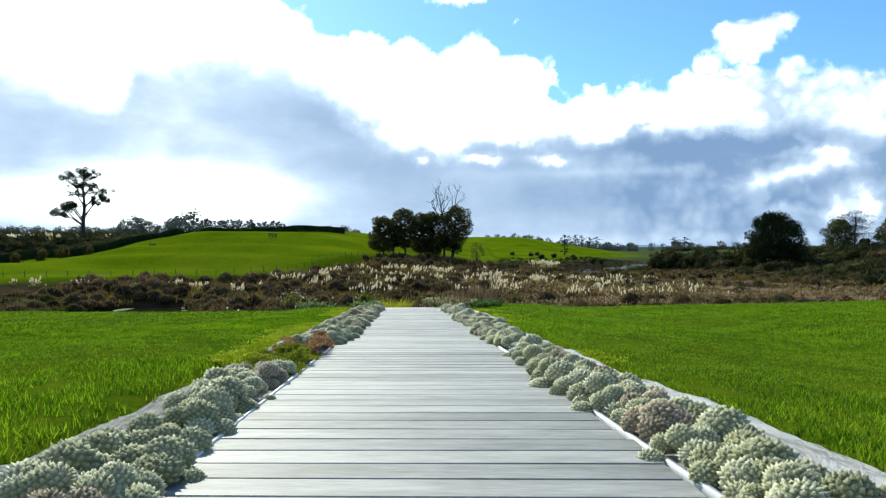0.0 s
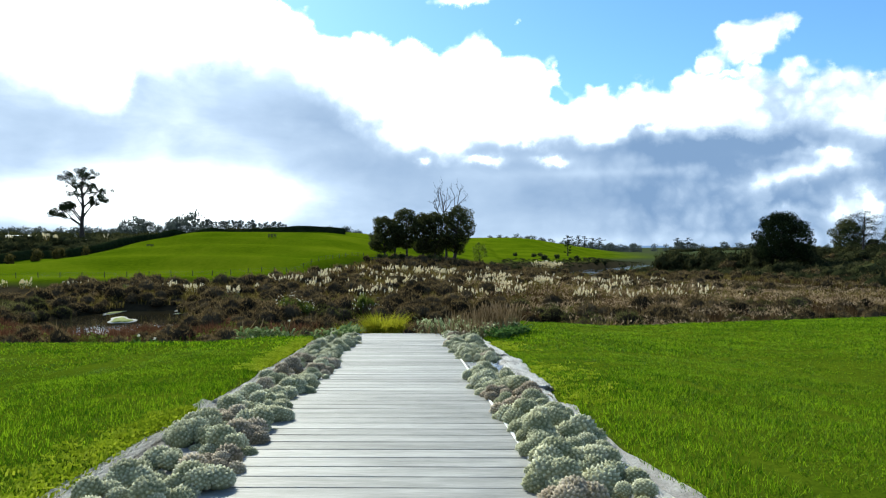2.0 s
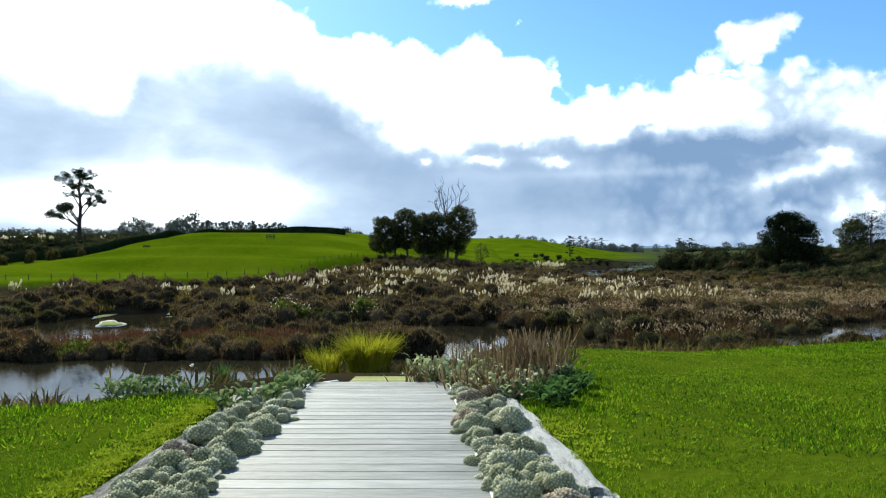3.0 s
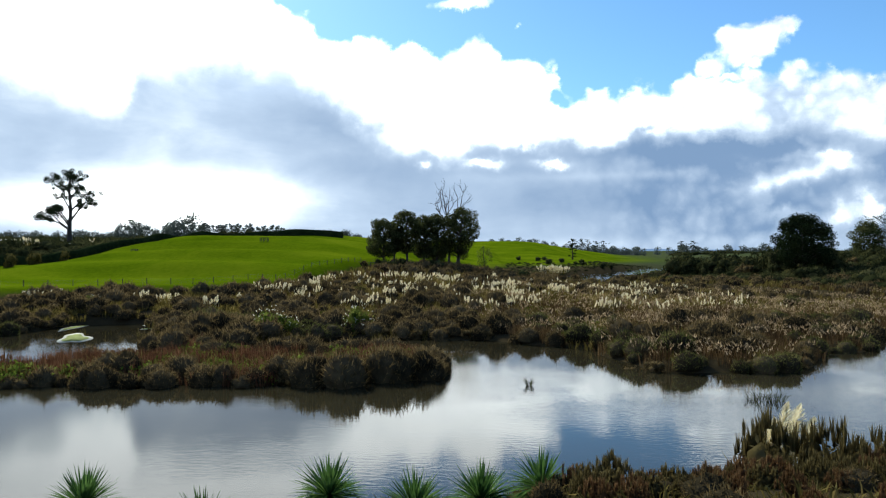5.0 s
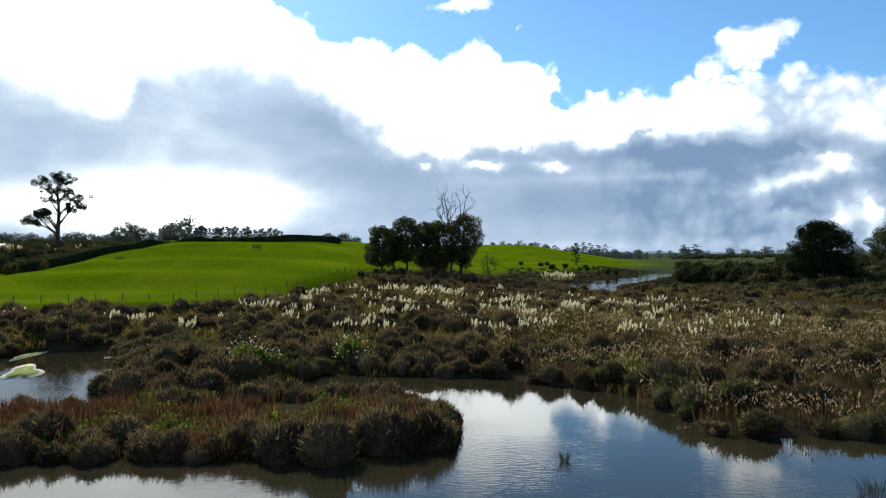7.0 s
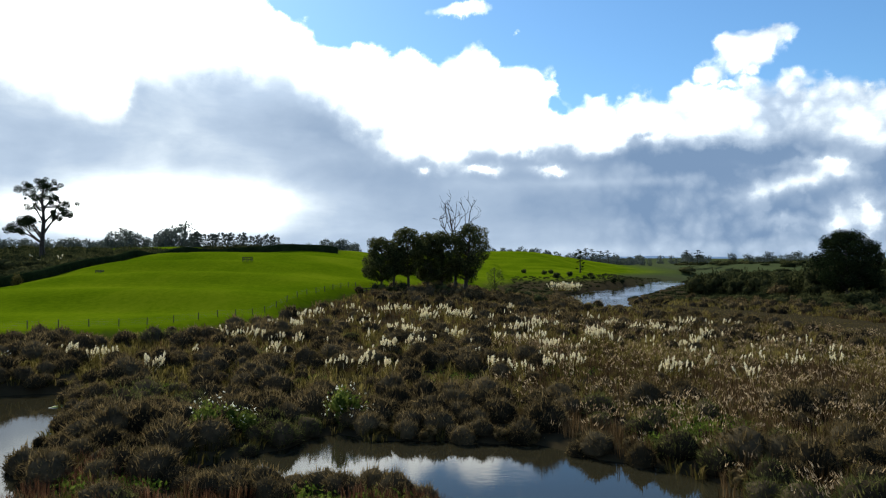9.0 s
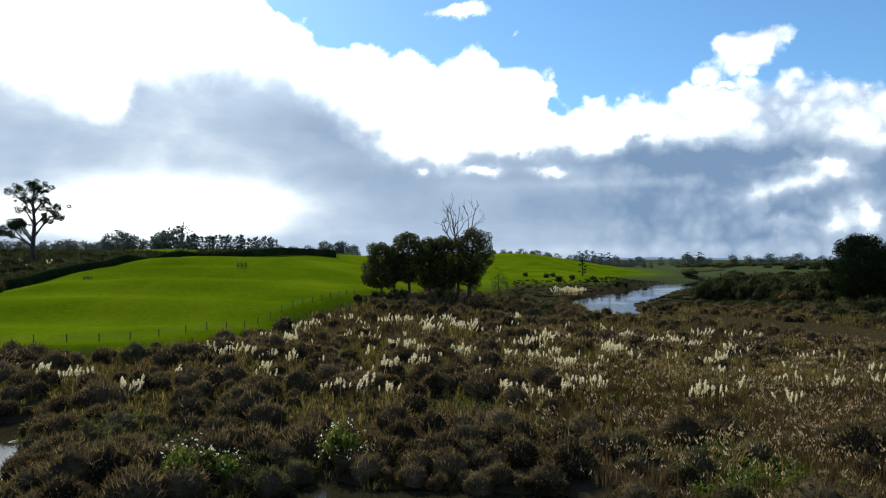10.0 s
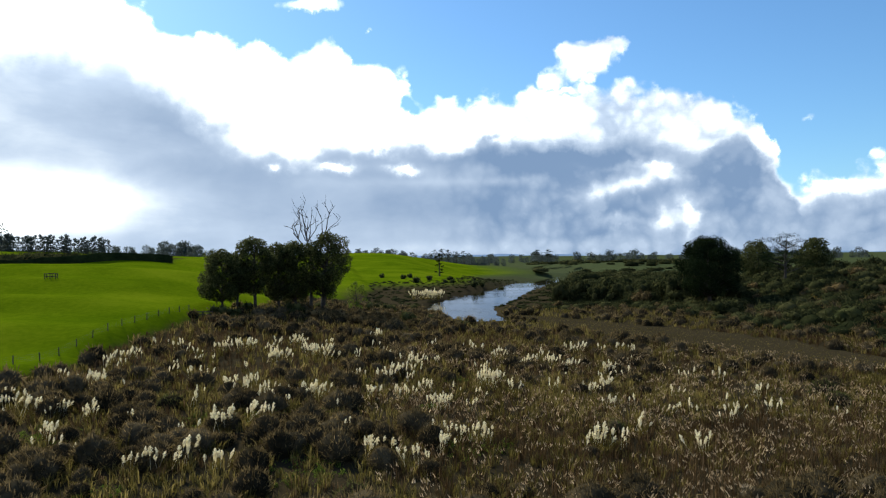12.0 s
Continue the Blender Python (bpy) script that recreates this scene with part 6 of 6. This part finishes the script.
def old_pine(x, y, h, boughs, seed, label):
    """An old leaning pine: a forked trunk and long crooked boughs, each ending in a drooping tuft of needles."""
    r = np.random.default_rng(seed)
    ob = thing("pine_tree", label, "pine tree", (x, y, ground_at(x, y) - 0.2))
    tr = h * 0.028
    part("trunk", mesh_of("trunk", *tubes([[(0, 0, 0, tr * 1.4), (-0.5, 0, h * 0.2, tr), (0.2, 0.2, h * 0.5, tr * 0.75), (-0.4, 0, h * 0.75, tr * 0.45), (-0.2, 0, h * 0.93, tr * 0.2)]], 8), MAT_BARK, True), ob)
    for dx_, f, rad in boughs:
        rad *= 1.25
        dy_ = r.uniform(-0.4, 0.4) * abs(dx_) + r.uniform(-1, 1)
        z0 = h * max(0.22, f - 0.10 - 0.016 * abs(dx_))
        path = [(0, 0, z0, tr * 0.5), (dx_ * 0.45, dy_ * 0.4, h * f * 0.55 + z0 * 0.45 + r.uniform(-0.6, 0.6), tr * 0.32), (dx_ * 0.8, dy_ * 0.8, h * f - 0.5, tr * 0.2), (dx_, dy_, h * f, tr * 0.08)]
        part("limb", mesh_of("limb", *tubes([path], 6), MAT_BARK, True), ob)
        C = [np.array([dx_, dy_, h * f - 0.2]) * np.array([q, q, 1.0]) + np.array([0, 0, -(1 - q) * 3.0]) + r.normal(0, 1, 3) * np.array([rad * 0.55, rad * 0.45, rad * 0.22]) for q in r.uniform(0.8, 1.16, 12)]
        part("foliage", mesh_of("foliage", *leaf_cloud(C, r.uniform(0.20, 0.46, 12) * rad, int(560 * rad), 0.27, seed + int(f * 90) + int(dx_), 0.75), LEAF_PINE), ob)


old_pine(-193.5, 364, 37.5, [(-0.5, 0.97, 4.2), (3.0, 0.93, 3.0), (-6.0, 0.88, 3.8), (-3.0, 0.80, 3.0), (3.6, 0.78, 2.8), (8.5, 0.70, 3.4), (10.0, 0.60, 3.8), (6.5, 0.55, 2.8), (-5.0, 0.68, 3.0), (-10.5, 0.53, 3.8), (-15.5, 0.46, 4.4), (-6.0, 0.50, 3.0), (-11.0, 0.38, 3.2)], 731, "tall old pine with an open tufted crown beyond the hedge")
# broad dome-crowned tree and its neighbours on the far bank
tree("dome_tree", "broad dark tree with a dense domed crown on the far bank", "tree", 125.5, 281, 23.2, 13.2, 5.0, 110, 30000, 0.36, 741, LEAF_PINE, flat=0.7, top_shape=0.85, trunk_r=0.7, blob=0.19)
plate_pine(165, 296, 18.0, 11.0, 742, "open-branched pine on the far bank", 16, 1.0, low=0.40)
tree("tree", "rounded dark tree beyond the far bank", "tree", 178, 330, 15.0, 8.0, 1.5, 30, 7000, 0.45, 743, LEAF_TREE, group="trees on the far bank", flat=0.7, top_shape=0.7)
tree("tree", "rounded dark tree beyond the far bank", "tree", 196, 320, 14.0, 7.5, 1.5, 30, 7000, 0.45, 744, LEAF_TREE, group="trees on the far bank", flat=0.7, top_shape=0.7)

BUSH = [mound_template(800 + k, 330, 9, 0.088) for k in range(4)]
BUSH_MESH = {m.name: [mesh_of("bush", v, f, m) for v, f in BUSH] for m in (LEAF_TREE, LEAF_OLIVE, LEAF_SCRUB, LEAF_DISTANT_SCRUB)}


def bush(x, y, s, r, material, label, group, tall=1.0):
    ob = thing("bush", label, "bush", (x, y, ground_at(x, y) - 0.2), group, BUSH_MESH[material.name][int(r.integers(4))])
    ob.scale, ob.rotation_euler = (s, s, s * tall), (0, 0, r.uniform(0, 6.28))


r = np.random.default_rng(44)
for k in range(38):
    t = k / 37
    bush(100 + 42 * t + r.normal(0, 2), 352 - 62 * t + r.normal(0, 3), r.uniform(4.8, 8.8), r, LEAF_DISTANT_SCRUB, "dark green rounded bush along the river bank", "bushes on the far bank", r.uniform(1.0, 1.5))
for k in range(120):
    x, y = r.uniform(108, 245), r.uniform(190, 330)
    if math.hypot(x - 125, y - 281) > 7 and x > 96 + 0.18 * (300 - y):
        bush(x, y, r.uniform(2.8, 6.2), r, (LEAF_DISTANT_SCRUB, LEAF_DISTANT_SCRUB, LEAF_SCRUB, LEAF_TREE, LEAF_DISTANT_SCRUB)[int(r.integers(5))], "dark scrubby bush on the rising far bank", "bushes on the far bank", r.uniform(0.8, 1.2))
for k in range(50):
    x, y = (r.uniform(-26, 34), r.uniform(222, 292)) if k % 2 else (r.uniform(-4, 26), r.uniform(222, 250))
    if wet(x, y) < 0.1 and x > fence_x(y) - 1:
        bush(x, y, r.uniform(1.6, 3.4), r, (LEAF_SCRUB, LEAF_TREE)[k % 2], "dark bush below the grove", "bushes below the grove")
for x, y, s in ((57, 276, 2.2), (64, 284, 2.6), (72, 300, 2.4), (86, 318, 3.0), (58, 270, 1.6)):
    bush(x, y, s, r, LEAF_SCRUB, "dark rounded bush at the tip of the river bank", "bushes on the far bank")
for k in range(12):
    bush(48 + 6 * k + r.normal(0, 6), 470 + r.uniform(0, 70), r.uniform(2.5, 4.0), r, LEAF_TREE, "dark bush on the distant green slope", "bushes on the distant slope")


for x, y, s in ((-119.5, 213, 2.6), (-117.5, 224, 2.0), (-123.5, 208, 2.4), (-127, 202, 2.2)):
    bush(x, y, s, r, LEAF_OLIVE, "rounded olive bush at the near end of the hedge", "bushes by the hedge", 1.5)

# ---- hedges ----
def hedge(path, width, height, seed, label):
    """A clipped hedge: a thick uneven body along the path with short leafy shoots all over it."""
    r = np.random.default_rng(seed)
    P = np.array(path, float)
    seg = np.hypot(*np.diff(P, axis=0).T)
    s = np.concatenate([[0], np.cumsum(seg)])
    t = np.arange(0, s[-1], 1.1)
    x, y = np.interp(t, s, P[:, 0]), np.interp(t, s, P[:, 1])
    dx_, dy_ = np.gradient(x), np.gradient(y)
    ln = np.hypot(dx_, dy_)
    nx_, ny_ = -dy_ / ln, dx_ / ln
    prof = [(-0.5, -0.2), (-0.52, 0.45), (-0.44, 0.92), (-0.2, 1.0), (0.2, 1.0), (0.44, 0.92), (0.52, 0.45), (0.5, -0.2)]
    z0 = land(x, y)
    rows = []
    for u, v in prof:
        jit = r.normal(0, 0.06, len(t))
        rows.append(np.stack([x + nx_ * (u * width + jit), y + ny_ * (u * width + jit), z0 + v * height * (1 + 0.05 * np.sin(t * 0.35)) + r.normal(0, 0.05, len(t))], 1))
    V = np.stack(rows, 1)
    idx = np.arange(len(t) * 8).reshape(len(t), 8)
    F = np.stack([idx[:-1, :-1], idx[1:, :-1], idx[1:, 1:], idx[:-1, 1:]], axis=2).reshape(-1, 4)
    ob = thing("hedge", label, "hedge")
    V = V.reshape(-1, 3)
    part("body", mesh_of("body", V, F, LEAF_HEDGE), ob)
    pick = r.integers(0, len(V), 9 * len(t))
    part("foliage", mesh_of("foliage", *leaf_cloud(V[pick], np.full(len(pick), 0.28), len(pick) * 2, 0.20, seed + 1), LEAF_HEDGE), ob)


hedge([(-150, 160), (-134, 200), (-124, 230), (-118, 262), (-113, 296), (-107, 321), (-97, 328), (-80, 333), (-53, 341)], 2.2, 2.6, 851, "long dark clipped hedge round the top of the field")
hedge([(-215, 396), (-165, 400), (-122, 405)], 2.4, 3.2, 852, "dark clipped hedge beyond the field")

# ---- field fence, timber stock pens and shed ----
def fence(path, gap):
    P = np.array(path, float)
    s = np.concatenate([[0], np.cumsum(np.hypot(*np.diff(P, axis=0).T))])
    t = np.arange(0, s[-1], gap)
    x, y = np.interp(t, s, P[:, 0]), np.interp(t, s, P[:, 1])
    z = land(x, y)
    ob = thing("fence", "post and wire farm fence between field and wetland", "fence", kind="structure")
    bm = bmesh.new()
    bmesh.ops.create_cone(bm, cap_ends=True, segments=8, radius1=0.085, radius2=0.075, depth=1.55)
    post = bm_mesh("post", bm, MAT_POST)
    rr = np.random.default_rng(9)
    for px, py, pz in zip(x, y, z):
        p = part("post", post, ob, place=(px, py, pz + 0.45))
        p.rotation_euler = (rr.normal(0, 0.03), rr.normal(0, 0.03), 0)
    for hz in (0.25, 0.5, 0.78, 1.05):
        part("wire", mesh_of("wire", *tubes([[(px, py, pz + hz, 0.006) for px, py, pz in zip(x, y, z)]], 4), MAT_WIRE), ob)


fence([(-153, 143), (-113, 147), (-78, 150.5), (-56, 155.5), (-48, 164), (-42, 176), (-34, 206), (-28.5, 226)], 4.4)


def timber_frame(x, y, width, height, n, label):
    ob = thing("timber_frame", label, "timber frame", (x, y, ground_at(x, y)))
    for k in range(n):
        part("post", box_mesh("post", 0.16, 0.16, height + 0.3, MAT_POST, 0.01), ob, place=(-width / 2 + width * k / (n - 1), 0, height / 2 - 0.15))
        part("post", box_mesh("post", 0.16, 0.16, height + 0.2, MAT_POST, 0.01), ob, place=(-width / 2 + width * k / (n - 1), 1.4, height / 2 - 0.15))
    for k, hz in enumerate((0.45, 0.9)):
        part("rail", box_mesh("rail", width, 0.06, 0.16, MAT_POST, 0.01), ob, place=(0, -0.11, height * hz))
        part("rail", box_mesh("rail", width, 0.06, 0.16, MAT_POST, 0.01), ob, place=(0, 1.51, height * hz))


timber_frame(-65.5, 251, 2.4, 1.4, 3, "dark timber stock frame standing in the field")
timber_frame(-104, 240, 1.5, 0.7, 2, "low dark timber rail in the field by the hedge")
timber_frame(-26.5, 222, 4.0, 1.4, 3, "dark timber gate frame at the fence by the grove")


def shed(x, y, w, d, h, turn):
    ob = thing("shed", "dark farm shed with a pale metal roof among trees", "shed", (x, y, ground_at(x, y)))
    ob.rotation_euler = (0, 0, turn)
    part("wall", box_mesh("wall", w, d, h + 0.5, MAT_WALL, 0.02), ob, place=(0, 0, h / 2 - 0.25))
    rise, over = 1.5, 0.5
    V, F = [], []
    for sgn in (-1, 1):
        n0 = len(V)
        for zz in (0, 0.12):
            V += [(-w / 2 - over, sgn * (d / 2 + over), h - 0.25 + zz), (w / 2 + over, sgn * (d / 2 + over), h - 0.25 + zz), (w / 2 + over, 0, h + rise + zz), (-w / 2 - over, 0, h + rise + zz)]
        F += [tuple(n0 + k for k in q) for q in ((0, 1, 2, 3), (4, 5, 6, 7), (0, 1, 5, 4), (1, 2, 6, 5), (2, 3, 7, 6), (3, 0, 4, 7))]
    part("roof", mesh_of("roof", V, F, MAT_ROOF), ob, "pale metal roof")
    for k in (-1, 0, 1):
        part("window", box_mesh("window", 1.6, 0.06, 1.2, MAT_GLASS, 0.01), ob, "dark window", (k * w * 0.3, -d / 2 - 0.032, h * 0.55))


shed(-268, 428, 13, 8, 3.6, 0.15)

# ---- hazy hills on the skyline ----
hx = np.linspace(-1500, 5200, 160)
hz = 16 + 13 * waves(hx, hx * 0, 0.003, 61) + 7 * waves(hx, hx * 0, 0.011, 62) + 12 * step(500, 2000, hx)
V = np.concatenate([np.stack([hx, 4300 + 0 * hx, hz * 0 - 40], 1), np.stack([hx, 4330 + 0 * hx, hz + 10], 1), np.stack([hx, 4420 + 0 * hx, hz * 0 - 40], 1)])
n = len(hx)
k = np.arange(n - 1)
F = np.concatenate([np.stack([k, k + 1, k + n + 1, k + n], 1), np.stack([k + n, k + n + 1, k + 2 * n + 1, k + 2 * n], 1)])
# blue haze of distance put into the base colour and a faint glow
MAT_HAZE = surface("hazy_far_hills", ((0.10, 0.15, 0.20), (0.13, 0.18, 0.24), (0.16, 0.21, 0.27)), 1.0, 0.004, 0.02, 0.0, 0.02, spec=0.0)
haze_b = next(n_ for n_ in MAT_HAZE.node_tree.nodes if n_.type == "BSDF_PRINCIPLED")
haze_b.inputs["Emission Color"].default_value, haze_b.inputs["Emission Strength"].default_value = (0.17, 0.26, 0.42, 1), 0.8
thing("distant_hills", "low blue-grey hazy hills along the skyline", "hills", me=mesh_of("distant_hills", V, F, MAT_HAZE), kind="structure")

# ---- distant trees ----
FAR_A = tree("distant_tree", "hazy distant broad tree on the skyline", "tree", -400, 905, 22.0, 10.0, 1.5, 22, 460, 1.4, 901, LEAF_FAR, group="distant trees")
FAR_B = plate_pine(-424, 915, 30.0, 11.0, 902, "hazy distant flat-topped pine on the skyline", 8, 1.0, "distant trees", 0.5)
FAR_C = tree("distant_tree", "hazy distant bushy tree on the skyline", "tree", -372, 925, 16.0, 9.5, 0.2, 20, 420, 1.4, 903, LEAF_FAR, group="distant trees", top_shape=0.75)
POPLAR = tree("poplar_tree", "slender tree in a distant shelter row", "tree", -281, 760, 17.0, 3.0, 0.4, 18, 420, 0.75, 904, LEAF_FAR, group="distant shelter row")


def again(src, x, y, s, r, tall=1.0):
    c = copy_thing(src, pose(x, y, ground_at(x, y) - 1.6 * s, 0, 0, r.uniform(0, 360)))
    c.scale = (s, s, s * tall)


r = np.random.default_rng(77)
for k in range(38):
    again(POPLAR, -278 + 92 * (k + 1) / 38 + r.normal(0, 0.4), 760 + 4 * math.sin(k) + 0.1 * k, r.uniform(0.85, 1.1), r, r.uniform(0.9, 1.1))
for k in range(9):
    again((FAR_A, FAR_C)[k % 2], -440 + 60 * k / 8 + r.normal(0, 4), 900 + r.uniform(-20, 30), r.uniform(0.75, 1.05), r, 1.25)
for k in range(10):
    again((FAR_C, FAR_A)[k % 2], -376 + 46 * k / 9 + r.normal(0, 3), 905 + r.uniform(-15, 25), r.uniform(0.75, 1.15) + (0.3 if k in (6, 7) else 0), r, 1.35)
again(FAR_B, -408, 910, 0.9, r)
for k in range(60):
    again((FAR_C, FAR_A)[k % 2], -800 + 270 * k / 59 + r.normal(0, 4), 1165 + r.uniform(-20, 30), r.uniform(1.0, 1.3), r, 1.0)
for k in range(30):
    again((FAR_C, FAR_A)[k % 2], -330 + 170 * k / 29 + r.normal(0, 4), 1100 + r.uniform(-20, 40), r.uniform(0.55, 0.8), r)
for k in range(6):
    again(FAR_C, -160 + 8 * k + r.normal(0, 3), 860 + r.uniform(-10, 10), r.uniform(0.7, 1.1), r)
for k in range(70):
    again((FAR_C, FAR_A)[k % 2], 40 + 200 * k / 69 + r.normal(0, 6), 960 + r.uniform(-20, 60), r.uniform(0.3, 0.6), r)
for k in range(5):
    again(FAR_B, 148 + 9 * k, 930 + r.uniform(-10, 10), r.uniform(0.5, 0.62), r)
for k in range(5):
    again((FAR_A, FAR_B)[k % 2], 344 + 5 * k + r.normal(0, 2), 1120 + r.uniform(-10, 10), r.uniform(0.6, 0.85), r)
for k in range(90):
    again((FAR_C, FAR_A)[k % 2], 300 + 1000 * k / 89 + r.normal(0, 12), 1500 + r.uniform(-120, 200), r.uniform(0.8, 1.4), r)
plate_pine(86, 560, 17.0, 3.6, 911, "narrow dark conifer before the distant green slope", 12, 0.0, low=0.12)


# ---- things in and around the water ----
LEAF_REED = leafy("dark_pond_reed", ((0.015, 0.018, 0.010), (0.03, 0.035, 0.018), (0.06, 0.07, 0.03)), 0.2, 1.0, 3.0)
def reed_tuft(x, y, n, h, seed, label, spread=0.35, lean=0.6):
    thing("reed_tuft", label, "reeds", (x, y, WATER - 0.05), "reed tufts in the pond", mesh_of("reed_tuft", *blades(n, spread, h, 0.035, lean, 0.75, seed), LEAF_REED))


reed_tuft(4.3, 72.0, 44, 1.05, 951, "small dark reed tuft standing in open water", 0.22, 1.3)
for k, (x, y) in enumerate([(18.7, 66.6), (19.4, 66.8), (20.2, 66.4), (19.8, 66.0)]):
    reed_tuft(x, y, 34, 0.95, 952 + k, "thin bent reed stems in open water", 0.5, 1.7)


def algae_mat(x, y, rx, ry, seed, turn=0.0):
    """A floating mat of bright weed with a pale scummy rim."""
    r = np.random.default_rng(seed)
    n = 40
    a = np.arange(n) * 2 * np.pi / n
    k = 1 + 0.18 * np.sin(3 * a + seed) + 0.10 * np.sin(5 * a + 2)
    for name, s, z, m, lb in (("rim", 1.22, 0.012, MAT_SCUM, "pale scummy rim"), ("weed", 0.92, 0.024, MAT_WEED, "olive-green floating weed")):
        V = [(0, 0, z)] + [(rx * s * q * math.cos(b), ry * s * q * math.sin(b), z) for q, b in zip(k, a)]
        V += [(px, py, z - 0.02) for px, py, z_ in V[1:]]
        F = [(0, 1 + i, 1 + (i + 1) % n) for i in range(n)]
        for i in range(n):
            p, q = 1 + i, 1 + (i + 1) % n
            F += [(p, p + n, q + n), (p, q + n, q)]
        if name == "rim":
            ob = thing("algae_mat", "olive-green floating weed with a pale rim on the pool", "floating weed", (x, y, WATER))
            ob.rotation_euler = (0, 0, turn)
        part(name, mesh_of(name, V, F, m), ob, lb)


MAT_WEED = surface("floating_weed", ((0.10, 0.125, 0.03), (0.17, 0.20, 0.055), (0.25, 0.28, 0.09)), 0.9, 0.8, 8.0, 0.4, 0.02, spec=0.05)
MAT_SCUM = surface("pale_scum", ((0.25, 0.25, 0.21), (0.36, 0.36, 0.31), (0.47, 0.47, 0.42)), 0.8, 0.8, 8.0, 0.3, 0.01, spec=0.1)
algae_mat(-48.2, 104.8, 1.4, 4.6, 3, 0.5)
algae_mat(-55.7, 118.0, 0.8, 3.6, 5, 0.1)
algae_mat(-45.4, 121.0, 1.5, 0.9, 7)
algae_mat(-44.2, 116.2, 0.7, 0.9, 8)
algae_mat(-24.0, 88.5, 1.4, 0.5, 9)



def flowering_bush(x, y, s, seed):
    """A leafy bush dotted with white flowers."""
    r = np.random.default_rng(seed)
    ob = thing("flowering_bush", "bright green bush dotted with white flowers in the scrub", "bush", (x, y, ground_at(x, y) - 0.05), "flowering bushes in the wetland")
    tall = s * 1.3
    part("foliage", mesh_of("foliage", *mound_template(seed, 620, 8, 0.075, 0.55), LEAF_BUSH), ob).scale = (s, s, tall)
    d = r.normal(size=(60, 3))
    d[:, 2] = np.abs(d[:, 2]) + 0.2
    d /= np.linalg.norm(d, axis=1)[:, None]
    p = d * np.array([0.95, 0.95, 1.0]) * r.uniform(0.9, 1.1, (60, 1)) + np.array([0, 0, 0.18])
    part("blossom", mesh_of("blossom", *leaf_cloud(p, np.full(60, 0.03), 110, 0.042, seed + 1), LEAF_WHITE), ob, "white flowers").scale = (s, s, tall)


for k, (x, y, s) in enumerate([(-13.4, 106.5, 2.2), (-22.9, 100.6, 2.4), (-20.8, 101.8, 1.6), (-11.2, 105.6, 1.2), (-58, 128, 1.5)]):
    flowering_bush(x, y, s, 970 + k)
# dark overhanging clumps along the shore
r = np.random.default_rng(98)
for x, y in [(-16.5, 72.6), (-14.5, 72.9), (-6.0, 74.2), (-2.6, 77.0), (-2.2, 82.0), (-20.5, 72.5), (-28.0, 72.8), (14.0, 80.0), (15.5, 78.6), (24.0, 78.6), (29.0, 80.5), (14.0, 90.0), (9.5, 97.5), (6.5, 99.8), (0.0, 102.2), (-6.0, 103.2), (-10.0, 103.6), (2.5, 101.5)]:
    bush(x + r.normal(0, 0.3), y + r.normal(0, 0.3), r.uniform(0.9, 1.5), r, LEAF_SCRUB, "dark scrub clump overhanging the water", "scrub along the shore")
